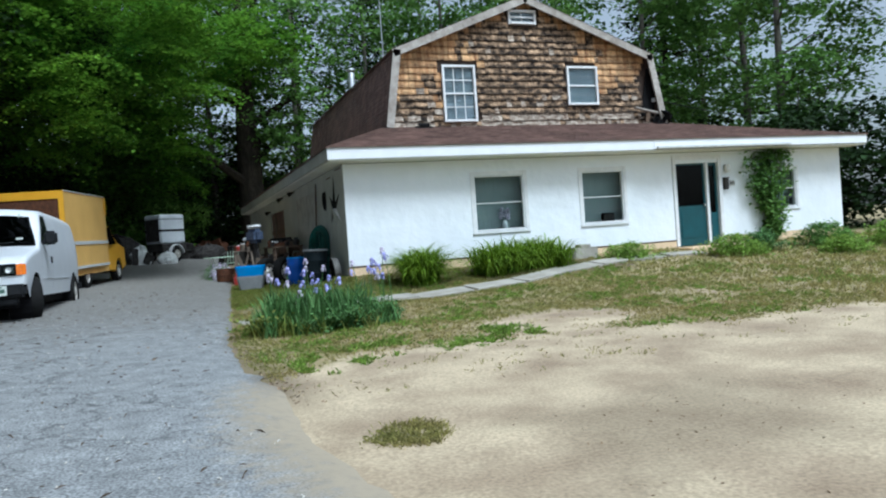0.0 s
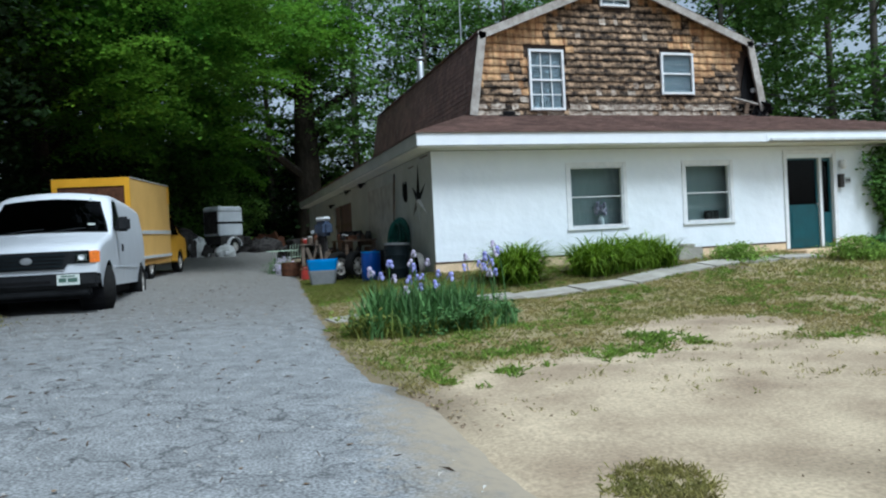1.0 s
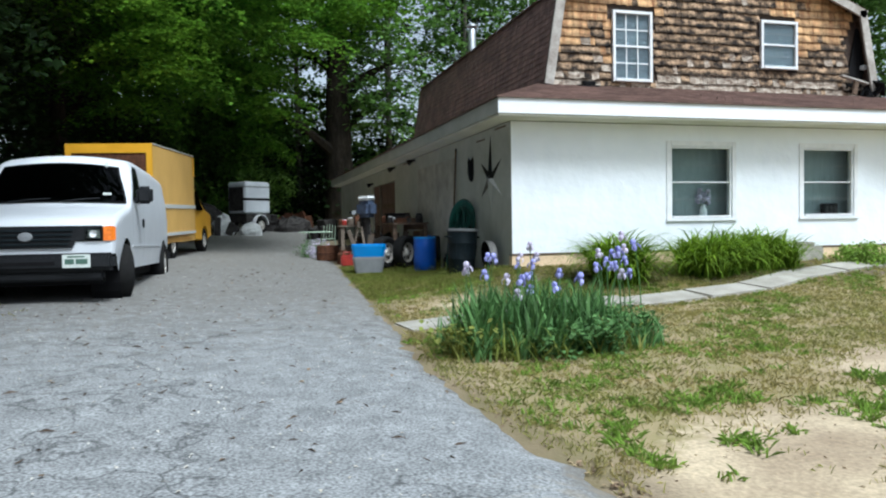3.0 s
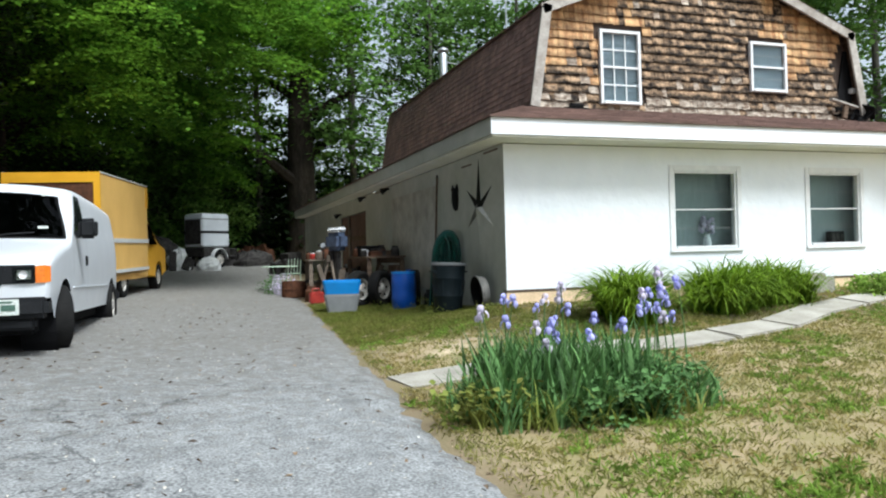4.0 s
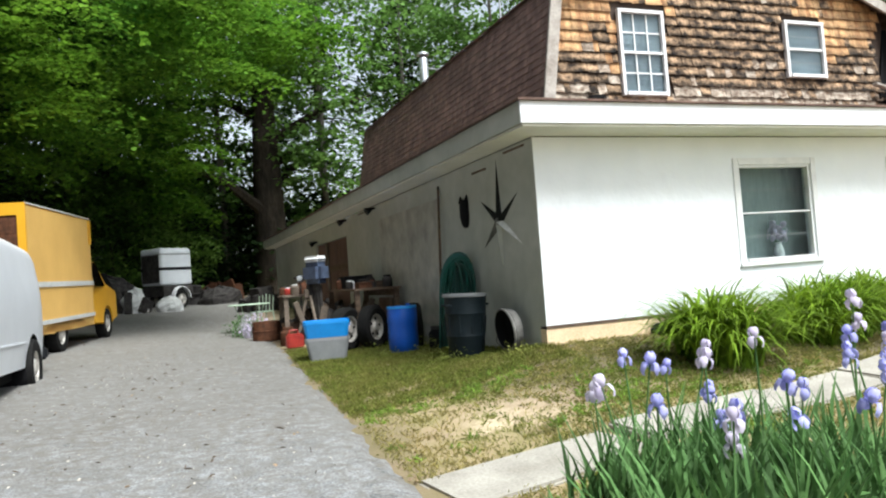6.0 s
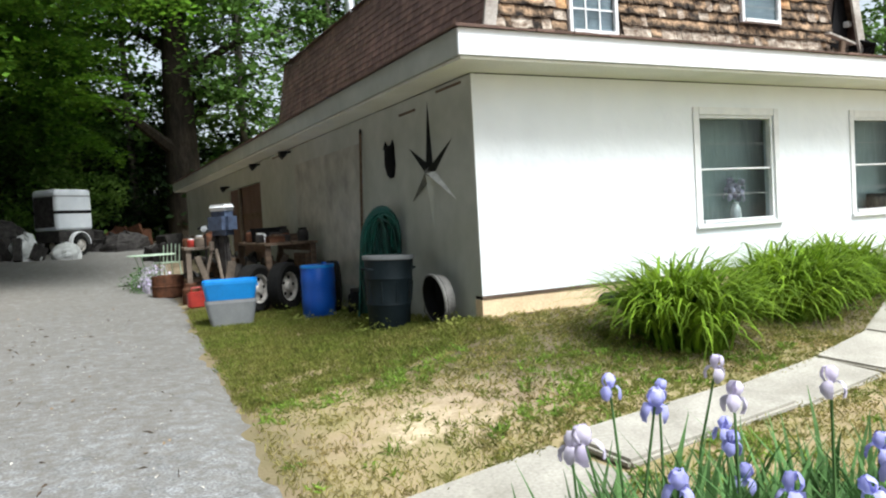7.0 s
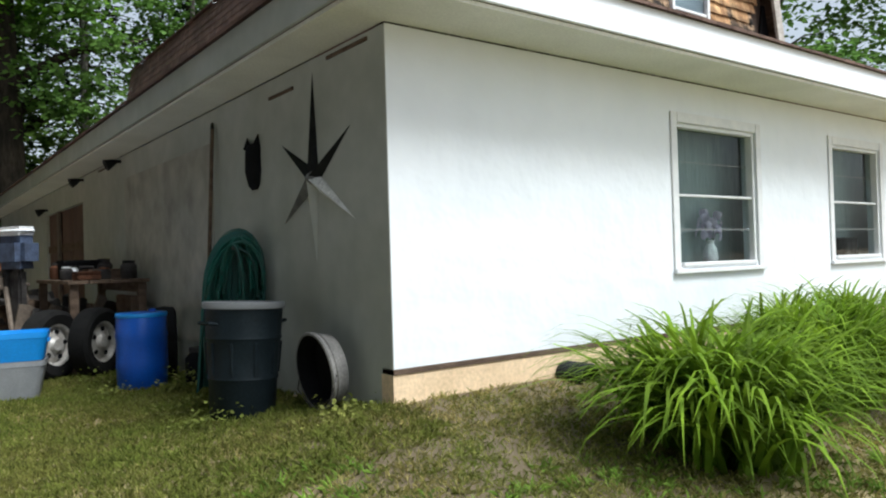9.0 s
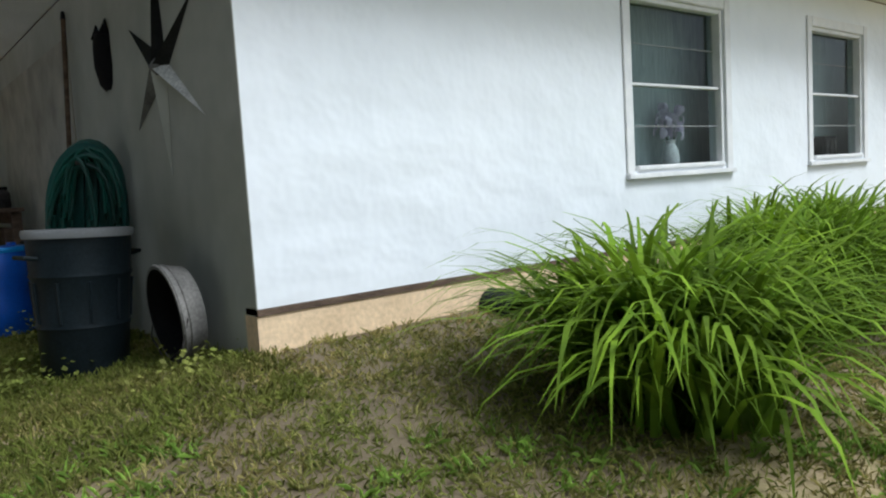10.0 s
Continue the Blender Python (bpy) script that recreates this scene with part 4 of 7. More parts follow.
        if y == 0:
            wh.matrix_basis = pose(s * (W2 - 0.11), 0, 0.375, 0, 0, 22) @ pose(0, 0, 0, 0, 90 * s, 0)
        part("wheel_arch", lathe(B(), [(0.452, -0.3), (0.452, 0.055)], 24, pose(s * (W2 - 0.08), y, 0.36, 0, 90 * s, 0)), M["dark"], van)
bm = B()
box(bm, -0.858, -0.882, 0.775, 0.858, -0.83, 0.968, bevel=0.012)
part("lamp_housing", bm, M["black_plastic"], van)
bm = B()
va = [bm.verts.new((x, -0.889, z)) for x, z in ((-0.585, 0.968), (0.585, 0.968), (0.56, 0.80), (0.50, 0.70), (-0.50, 0.70), (-0.56, 0.80))]
f = bm.faces.new(va)
bmesh.ops.recalc_face_normals(bm, faces=[f])
bmesh.ops.solidify(bm, geom=[f], thickness=-0.05)
gr = part("grille", bm, M["black_plastic"], van, "black slatted grille")
for k in range(4):
    w = 0.47 + 0.02 * k
    part("slat", bx(-w, -0.906, 0.735 + k * 0.056, w, -0.892, 0.757 + k * 0.056, bevel=0.004), M["bin_grey"], gr)
part("emblem", lathe(B(), [(0.055, 0.0), (0.05, 0.008), (0.001, 0.012)], 18, pose(0, -0.907, 0.84, 90, 0, 0) @ Matrix.Diagonal((1.5, 1, 1, 1))), M["grey_plastic"], gr, smooth=True)
bp = part("bumper", bx(-0.99, -1.0, 0.42, 0.99, -0.74, 0.635, bevel=0.05, seg=4), M["black_plastic"], van, "black front bumper", smooth=True)
part("bumper_slot", bx(-0.34, -1.004, 0.49, 0.34, -0.99, 0.545, bevel=0.006), M["dark"], bp)
part("valance", bx(-0.86, -0.93, 0.30, 0.86, -0.80, 0.425, bevel=0.03), M["black_plastic"], van, smooth=True)
pl = part("number_plate", bx(0.42, -1.016, 0.46, 0.73, -1.004, 0.62, bevel=0.003), M["plate"], bp)
for x0, x1, z0, z1 in ((0.45, 0.55, 0.505, 0.565), (0.57, 0.70, 0.505, 0.565), (0.48, 0.67, 0.585, 0.602)):
    part("bar", bx(x0, -1.021, z0, x1, -1.017, z1), M["plate_bar"], pl)
for x0 in (-0.55, 0.08):
    part("wiper", tube(B(), [(x0, 0.43, 1.335), (x0 + 0.25, 0.455, 1.37), (x0 + 0.5, 0.475, 1.385)], 0.008, 6), M["black_plastic"], van)
part("underbody", bx(-0.8, -0.7, 0.24, 0.8, 4.8, 0.5, bevel=0.02), M["dark"], van)
part("rear_bumper", bx(-0.98, 5.2, 0.42, 0.98, 5.34, 0.6, bevel=0.03), M["black_plastic"], van)
part("sticker", bx(0.62, 0.475, 1.43, 0.73, 0.48, 1.46), M["plate"], van)
part("sticker", bx(0.58, 0.93, 1.87, 0.62, 0.935, 1.93), M["plate"], van)

# yellow box truck, nose to +y, origin on the ground under the rear axle
trk = thing("box_truck", "yellow box truck parked with its nose away behind the van", "truck", pose(-6.84, 9.35, -0.09, 1.0, 0, -10.5))
BW = 0.98
bm = B()
box(bm, -BW, -1.8, 0.62, BW, 2.2, 2.82, bevel=0.035)
part("cargo_box", bm, M["truck_yellow"], trk, smooth=True)
fr = part("rear_frame", pierced(B(), -BW - 0.005, BW + 0.005, 0.6, 2.84, [(-BW + 0.13, BW - 0.13, 0.72, 2.62)], lambda u, v, d: (u, -1.84 + d, v), 0.05), M["cab_yellow"], trk)
dm = part("roll_door", bx(-BW + 0.13, -1.815, 0.72, BW - 0.13, -1.803, 2.62), M["rust"], trk, "brown roll-up rear door")
for k in range(6):
    part("slat", bx(-BW + 0.14, -1.822, 0.75 + k * 0.31, BW - 0.14, -1.816, 1.03 + k * 0.31, bevel=0.002), M["rust"], dm)
for s in (1, -1):
    part("roof_rail", bx(s * (BW - 0.03), -1.78, 2.822, s * (BW + 0.008), 2.19, 2.85, bevel=0.004), M["frame_grey"], trk)
    part("rub_rail", bx(s * BW, -1.8, 1.32, s * (BW + 0.018), 2.2, 1.42), M["frame_grey"], trk, "grey rub rail")
    part("lower_rail", bx(s * BW, -1.8, 0.62, s * (BW + 0.015), 2.2, 0.70), M["frame_grey"], trk)
    part("corner_cap", bx(s * BW, 2.02, 2.25, s * (BW + 0.012), 2.215, 2.8), M["cab_yellow"], trk)
    part("skirt", extrude_poly(B(), [(-1.7, 0.615), (2.2, 0.615), (2.2, 0.42), (0.5, 0.42)] + arc(0, 0.37, 0.44, 20, 160, 8) + [(-0.5, 0.42), (-1.7, 0.45)], s * (BW - 0.02), s * (BW - 0.06)), M["truck_yellow"], trk)
    wheel(trk, s * (BW - 0.16), 0, 0.37, 0.37, 0.26, s)
    wheel(trk, s * (BW - 0.14), 3.45, 0.37, 0.37, 0.24, s)
cabp = [(2.22, 0.45), (2.22, 1.95), (2.9, 1.93), (3.35, 1.38), (4.15, 1.22), (4.3, 1.05), (4.32, 0.5), (3.45 + 0.43, 0.42)] + arc(3.45, 0.38, 0.43, 0, 180, 10) + [(2.95, 0.42)]
bm = extrude_poly(B(), cabp, -0.96, 0.96)
taper(bm, 1.2, 1.95, 0.14)
bmesh.ops.bevel(bm, geom=[e for e in bm.edges if abs(e.verts[0].co.x - e.verts[1].co.x) < 0.2 and e.calc_length() > 0.25 and (e.verts[0].co.z + e.verts[1].co.z) / 2 > 0.9], offset=0.06, segments=3, affect="EDGES", clamp_overlap=True)
part("cab", bm, M["cab_yellow"], trk, smooth=True)
for s in (1, -1):
    quad_panel("side_window", [(s * 0.965, 2.4, 1.28), (s * 0.965, 3.25, 1.28), (s * 0.87, 2.85, 1.85), (s * 0.87, 2.4, 1.85)], 0.006, M["glass_dark"], trk)
part("chassis", bx(-0.5, -1.7, 0.4, 0.5, 4.1, 0.6, bevel=0.02), M["dark"], trk)
part("step_bumper", bx(-0.9, -2.0, 0.42, 0.9, -1.85, 0.56, bevel=0.02), M["black_plastic"], trk)

# small white trailer far down the drive
tl = thing("trailer", "small silver-grey enclosed trailer with a dark band, far down the drive", "trailer", pose(-4.3, 20.2, ground_z(-3.75, 20.2), 0, 0, -50) @ Matrix.Diagonal((0.88, 0.88, 1, 1)))


def round_plan(bm, x0, y0, x1, y1, r, rings):
    """Rounded rectangle in plan, stacked at heights (z, inset)."""
    loops = []
    for z, d in rings:
        loop = []
        for cx_, cy_, a0 in ((x1 - r, y1 - r, 0), (x0 + r, y1 - r, 90), (x0 + r, y0 + r, 180), (x1 - r, y0 + r, 270)):
            for k in range(6):
                a = radians(a0 + 18 * k)
                loop.append(bm.verts.new((cx_ + (r - d) * math.cos(a), cy_ + (r - d) * math.sin(a), z)))
        loops.append(loop)
    for a, b in zip(loops, loops[1:]):
        for k in range(len(a)):
            bm.faces.new((a[k], a[(k + 1) % len(a)], b[(k + 1) % len(a)], b[k]))
    bm.faces.new(loops[0][::-1])
    bm.faces.new(loops[-1])
    return bm


part("shell", round_plan(B(), -0.62, 0, 0.62, 1.55, 0.12, ((0.84, 0.04), (0.9, 0), (2.02, 0), (2.1, 0.03), (2.14, 0.1))), M["trailer_grey"], tl)
part("band", round_plan(B(), -0.628, -0.008, 0.628, 1.558, 0.12, ((1.36, 0), (1.46, 0))), M["dark"], tl, "dark trim band")
part("top_band", round_plan(B(), -0.628, -0.008, 0.628, 1.558, 0.12, ((1.9, 0), (1.94, 0))), M["grey_plastic"], tl)
# panel darkens the face turned from the sun; its shade is colour
part("rear_door", bx(-0.5, -0.02, 0.94, 0.5, -0.003, 1.9, bevel=0.01), M["clutter"], tl, "dark panel that colours the rear face as shaded")
part("axle_frame", bx(-0.62, 0.05, 0.45, 0.62, 1.55, 0.82, bevel=0.02), M["clutter"], tl)
part("drawbar", tube(B(), [(0, 1.5, 0.5), (0, 2.5, 0.46)], 0.04, 8), M["clutter"], tl)
for s in (1, -1):
    wheel(tl, s * 0.72, 0.8, 0.33, 0.33, 0.2, s)
    part("fender", extrude_poly(B(), arc(0.8, 0.36, 0.42, 0, 180, 10) + arc(0.8, 0.36, 0.39, 180, 0, 10), s * 0.64, s * 0.84), M["white_paint"], tl)


def draped(name, label, category, x, y, w, d, h, material, seed):
    """A heap under a crumpled sheet, wider at the foot."""
    bm, rows_ = B(), []
    n, m = 16, 9
    for j in range(m + 1):
        t = j / m
        row = []
        for i in range(n):
            a = 2 * math.pi * i / n
            r = math.sqrt(max(0.0, 1 - t ** 3)) * (1 + 0.35 * noise.noise((2.2 * math.cos(a) + seed, 2.2 * math.sin(a), t * 2.5)) + 0.15 * noise.noise((6 * math.cos(a) + seed, 6 * math.sin(a), t * 6))) + 0.02
            row.append(bm.verts.new((w * r * math.cos(a), d * r * math.sin(a), h * t * (1 + 0.2 * noise.noise((math.cos(a) * 1.5, math.sin(a) * 1.5 + seed, 7))) - 0.02)))
        rows_.append(row)
    for a, b in zip(rows_, rows_[1:]):
        for i in range(n):
            bm.faces.new((a[i], a[(i + 1) % n], b[(i + 1) % n], b[i]))
    bm.faces.new(rows_[-1])
    o = solid(name, bm, material, label, category)
    o.matrix_basis = pose(x, y, ground_z(x, y))
    return o


draped("tarpaulin", "low heap under a crumpled silver tarp beside the trailer", "tarp", -4.85, 19.1, 0.42, 0.35, 0.78, M["frame_grey"], 3)
draped("tarpaulin", "pale crumpled sheet thrown over junk before the trailer", "tarp", -3.75, 19.2, 0.42, 0.3, 0.55, M["frame_grey"], 8)
draped("tarpaulin", "dark covered heap at the end of the drive", "tarp", -5.7, 20.5, 0.9, 0.7, 1.2, M["clutter"], 5)
draped("tarpaulin", "grey covered heap under the trees at the end of the drive", "tarp", -1.9, 21.5, 0.8, 0.5, 0.7, M["clutter"], 12)


# ---- trees ----
def leaf_mesh(name, sprays, per, size, spread, flat, seed, material, droop=0.35, toss=0.42):
    """Kite-shaped leaves gathered in flat sprays round the given centres."""
    rng = np.random.default_rng(seed)
    S = np.repeat(np.asarray(sprays, float), per, axis=0)
    n = len(S)
    off = np.clip(rng.normal(size=(n, 3)), -1.8, 1.8) * np.array([spread, spread, spread * flat])
    off[:, 2] -= droop * np.hypot(off[:, 0], off[:, 1]) ** 2
    c = S + off
    a = rng.uniform(0, 2 * np.pi, n)
    tilt = rng.normal(-0.25, toss, n)
    d = np.stack([np.cos(a) * np.cos(tilt), np.sin(a) * np.cos(tilt), np.sin(tilt)], 1)
    sd_ = np.stack([-np.sin(a), np.cos(a), rng.normal(0, toss * 0.75, n)], 1)
    up = np.cross(d, sd_)
    L_ = size * rng.uniform(0.6, 1.35, (n, 1))
    v = np.stack([c, c + d * L_ * 0.5 + sd_ * L_ * 0.42 + up * L_ * 0.08, c + d * L_, c + d * L_ * 0.5 - sd_ * L_ * 0.42 + up * L_ * 0.08], 1).reshape(-1, 3)
    me = bpy.data.meshes.new(name)
    me.from_pydata(v.tolist(), [], np.arange(4 * n).reshape(-1, 4).tolist())
    me.materials.append(material)
    return me


def crown_points(rng, n, cz, rx, rz, low=0.0, shell=0.55):
    pts = []
    while len(pts) < n:
        p = rng.normal(size=3)
        p /= np.linalg.norm(p)
        r = shell + (1 - shell) * rng.random() ** 0.6
        q = np.array([p[0] * rx * r, p[1] * rx * r, cz + p[2] * rz * r])
        bump = noise.noise((q[0] * 0.35, q[1] * 0.35, q[2] * 0.35 + rx))
        if bump > -0.1 and q[2] > low:
            q[:2] *= 1 + 0.35 * bump
            pts.append(q)
    return pts


def tree(name, label, h, trunk_r, crown_z, rx, rz, sprays, per, leaf, mats, seed, low=1.5, spread=0.45, flat=0.2, bark="bark", group="", off=(0, 0), shell=0.55, toss=0.42, bare_trunk=0.0):
    rng = np.random.default_rng(seed)
    t = thing(name, label, "tree", group=group)
    lean = rng.normal(0, 0.25, 2)
    bm = B()
    pts = [(0, 0, -0.3), (0.02, 0.02, 0.25), (lean[0] * 0.3, lean[1] * 0.3, h * 0.35), (lean[0] * 0.7, lean[1] * 0.6, h * 0.65), (lean[0], lean[1], h * 0.95)]
    tube(bm, pts, [trunk_r * 1.5, trunk_r * 1.05, trunk_r * 0.85, trunk_r * 0.55, trunk_r * 0.15], 10)
    for k in range(9):
        z0 = h * (0.25 + 0.6 * k / 9)
        a = rng.uniform(0, 2 * math.pi)
        ln = rx * (0.75 + 0.2 * rng.random()) * (1 - 0.4 * k / 9)
        p0 = Vector((lean[0] * z0 / h, lean[1] * z0 / h, z0))
        p1 = p0 + Vector((math.cos(a) * ln * 0.5, math.sin(a) * ln * 0.5, ln * 0.28))
        p2 = p0 + Vector((math.cos(a) * ln, math.sin(a) * ln, ln * 0.4))
        rr = trunk_r * 0.38 * (1 - 0.5 * k / 9)
        tube(bm, [p0, p1, p2], [rr, rr * 0.6, rr * 0.15], 6)
    part("trunk", bm, M[bark], t, smooth=True)
    cr_ = new("crown", leaf_mesh("crown", [p + np.array([off[0], off[1], 0]) for p in crown_points(rng, sprays, crown_z, rx, rz, low, shell) if p[2] > bare_trunk or p[0] + off[0] < -2.2], per, leaf, spread, flat, seed, M[mats], droop=0.28, toss=toss))
    cr_.parent = t
    return t


def conifer(label, h, trunk_r, base, rx, per, leaf, seed, group=""):
    rng = np.random.default_rng(seed)
    t = thing("conifer_tree", label, "tree", group=group)
    bm = B()
    tube(bm, [(0, 0, -0.3), (0, 0, h * 0.5), (0.1, 0, h)], [trunk_r * 1.2, trunk_r * 0.8, 0.03], 9)
    pts = []
    z = base
    while z < h:
        ln = rx * (1 - (z - base) / (h - base)) ** 0.7 + 0.3
        for k in range(6):
            a = rng.uniform(0, 2 * math.pi)
            e = Vector((math.cos(a) * ln, math.sin(a) * ln, z - ln * 0.18))
            tube(bm, [(0, 0, z), tuple(e * 0.5 + Vector((0, 0, z * 0.5 + 0.1))), tuple(e)], [0.035, 0.025, 0.01], 4)
            for u in (0.35, 0.55, 0.75, 0.95):
                pts.append(np.array([e.x * u, e.y * u, z - ln * 0.18 * u]))
        z += 0.75
    part("trunk", bm, M["bark"], t)
    c = new("crown", leaf_mesh("crown", pts, per, leaf, 0.3, 0.35, seed, M["pine"], droop=0.5))
    c.parent = t
    return t


def set_at(t, x, y, rz=0, s=1.0):
    t.matrix_basis = pose(x, y, ground_z(x, y) - 0.05, 0, 0, rz) @ Matrix.Scale(s, 4)
    return t


def again(t, x, y, rz, s):
    c = copy_thing(t, Matrix.Identity(4))
    return set_at(c, x, y, rz, s)


mapl = set_at(tree("maple_tree", "big maple with bright green layered foliage hanging over the drive", 16, 0.75, 9.6, 6.4, 6.0, 250, 300, 0.19, "maple", 11, low=3.2, spread=0.78, flat=0.06, shell=0.35, toss=0.25, group="trees along the drive", off=(-4.1, -2.0), bare_trunk=9.0), 0.7, 25.6)
near_maple = set_at(tree("maple_tree", "maple with spreading branches beside the truck, shade in its leaf colour", 14, 0.28, 8.6, 4.6, 5.2, 170, 240, 0.14, "maple_shaded", 15, low=5.2, spread=0.8, flat=0.1, shell=0.3, toss=0.3, group="trees along the drive"), -12.4, 9.5)
again(near_maple, -10.6, 18.5, 100, 1.1)
# stands out of view, added to shade the drive's left by the van
again(near_maple, -11.8, -3.6, 210, 1.05)
again(near_maple, -11.6, 3.4, 300, 1.05)
over = set_at(tree("maple_tree", "maple with bright green boughs reaching over the drive", 14, 0.26, 9.0, 4.9, 5.0, 200, 400, 0.13, "maple", 19, low=4.2, spread=0.8, flat=0.07, shell=0.35, toss=0.25, group="trees along the drive", off=(3.6, -2.6)), -9.8, 15.2)
dark = set_at(tree("shade_tree", "dense tree beside the drive, deep shade in its leaf colour", 15, 0.3, 7.5, 5.0, 7.2, 260, 150, 0.18, "maple_shaded", 12, low=0.5, spread=0.85, flat=0.16, shell=0.3, group="trees along the drive"), -13.5, 1.5)
# the last two are unseen, added to shade the side wall and yard
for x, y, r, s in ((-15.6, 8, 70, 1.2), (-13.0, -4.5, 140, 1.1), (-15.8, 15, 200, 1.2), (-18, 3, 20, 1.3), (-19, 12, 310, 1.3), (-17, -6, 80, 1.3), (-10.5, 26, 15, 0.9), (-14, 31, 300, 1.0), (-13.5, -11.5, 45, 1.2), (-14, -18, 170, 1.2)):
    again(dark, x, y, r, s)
con = set_at(conifer("tall dark pine at the back of the lot", 20, 0.22, 3.0, 2.8, 7, 0.26, 21, group="woods behind the house"), -2.5, 34)
for x, y, r, s in ((-7.5, 33, 40, 1.1), (1.5, 30, 80, 1.0), (5, 34, 120, 1.15), (-12, 35, 10, 1.1), (9, 31, 200, 1.0), (-5, 40, 30, 1.2), (19, 27, 60, 1.05), (23, 19, 60, 1.1)):
    again(con, x, y, r, s)
tall = set_at(tree("woodland_tree", "tall woodland tree with open foliage behind the house", 19, 0.17, 11.5, 3.6, 8.0, 165, 58, 0.25, "far_leaf", 14, low=2.5, spread=0.6, bark="bark_grey", group="woods behind the house"), 3.5, 27)
for x, y, r, s in ((8, 28, 60, 1.0), (12.5, 26, 130, 1.05), (16.5, 22, 220, 0.95), (18.5, 15, 10, 1.0), (21, 9, 70, 1.0), (24, 14, 160, 1.1), (-1, 28, 200, 1.0), (-6, 29, 100, 1.05), (27, 5, 33, 1.0), (20, 30, 90, 1.1), (28, 22, 260, 1.1), (14, 34, 300, 1.15), (-9.5, 29, 330, 1.0), (-14, 30, 222, 1.1)):
    again(tall, x, y, r, s)

# low growth in the shaded leaf colour, to darken under the woods
und = set_at(tree("understory_tree", "low leafy understory tree at the edge of the woods", 5, 0.06, 2.2, 2.6, 2.2, 110, 60, 0.2, "maple_shaded", 16, low=0.1, spread=0.5, group="woods behind the house"), -3.5, 27)
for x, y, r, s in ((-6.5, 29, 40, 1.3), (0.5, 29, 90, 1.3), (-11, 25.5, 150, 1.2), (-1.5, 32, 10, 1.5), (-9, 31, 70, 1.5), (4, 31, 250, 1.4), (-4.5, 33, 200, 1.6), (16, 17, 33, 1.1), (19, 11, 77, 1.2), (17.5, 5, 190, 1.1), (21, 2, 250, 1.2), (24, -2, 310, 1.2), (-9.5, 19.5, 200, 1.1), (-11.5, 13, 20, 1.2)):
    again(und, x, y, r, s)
und2 = set_at(tree("understory_tree", "light green understory tree behind the trailer", 6, 0.06, 2.8, 2.4, 2.6, 130, 80, 0.17, "under_leaf_lit", 17, low=0.3, spread=0.5, flat=0.12, group="woods behind the house"), -4.3, 25.5)
for x, y, r, s in ((-6.4, 27.5, 60, 1.0), (-2.4, 30.5, 200, 1.15), (-5.6, 23.4, 140, 0.9), (-7.6, 24.2, 260, 1.1)):
    again(und2, x, y, r, s)


# ---- garden plants ----
def blades(name, roots, per, length, width, lean, material, seed, spread=0.05, bend=0.5, seg=4, fan=False):
    """Strap leaves that rise from the roots and arch over."""
    rng = np.random.default_rng(seed)
    vs, fs = [], []
    for (x, y, z) in roots:
        a0 = rng.uniform(0, math.pi)
        for _ in range(per):
            a = rng.uniform(0, 2 * math.pi) if not fan else a0 + (math.pi if rng.random() < 0.5 else 0) + rng.normal(0, 0.25)
            l = length * rng.uniform(0.6, 1.15)
            th = abs(rng.normal(lean, lean * 0.5))
            w = width * rng.uniform(0.7, 1.2)
            p = np.array([x, y, z]) + np.array([rng.normal(0, spread), rng.normal(0, spread), 0])
            d = np.array([math.cos(a), math.sin(a)])
            sdv = np.array([-d[1], d[0], 0.0])
            b0 = len(vs)
            for k in range(seg + 1):
                t = k / seg
                ww = w * (1 - t ** 2.2) + 0.001
                vs.append(tuple(p - sdv * ww / 2))
                vs.append(tuple(p + sdv * ww / 2))
                p = p + np.array([d[0] * math.sin(th), d[1] * math.sin(th), math.cos(th)]) * l / seg
                th += bend * rng.uniform(0.5, 1.5) / seg * (1 + 2 * t)
            for k in range(seg):
                fs.append((b0 + 2 * k, b0 + 2 * k + 1, b0 + 2 * k + 3, b0 + 2 * k + 2))
    me = bpy.data.meshes.new(name)
    me.from_pydata(vs, [], fs)
    me.materials.append(material)
    return me


def patch(cx, cy, rx, ry, n, seed):
    rng = np.random.default_rng(seed)
    out = []
    while len(out) < n:
        u, v = rng.uniform(-1, 1, 2)
        if u * u + v * v < 1 + 0.25 * rng.normal():
            x, y = cx + u * rx, cy + v * ry
            out.append((x, y, ground_z(x, y) - 0.01))
    return out


IC = (-1.62, -4.75)
iris = thing("iris_clump", "clump of bearded iris with lavender flowers and sword leaves", "flowers")
roots = sorted(patch(*IC, 0.80, 0.55, 100, 31))
for k in range(20):
    p = new("leaf_fan", blades("leaf_fan", roots[k * 5:k * 5 + 5], 9, 0.62, 0.032, 0.17, M["iris_leaf"], 320 + k, bend=0.45, fan=True))
    p.parent = iris
p = new("undergrowth", blades("undergrowth", patch(IC[0] + 0.1, IC[1] - 0.1, 1.02, 0.72, 110, 33), 8, 0.38, 0.018, 0.4, M["olive"], 34, bend=0.9))
p.parent = iris
p = new("undergrowth", blades("undergrowth", patch(IC[0] + 0.15, IC[1] - 0.1, 1.02, 0.68, 150, 36), 8, 0.42, 0.022, 0.35, M["iris_leaf"], 37, bend=0.8))
p.parent = iris


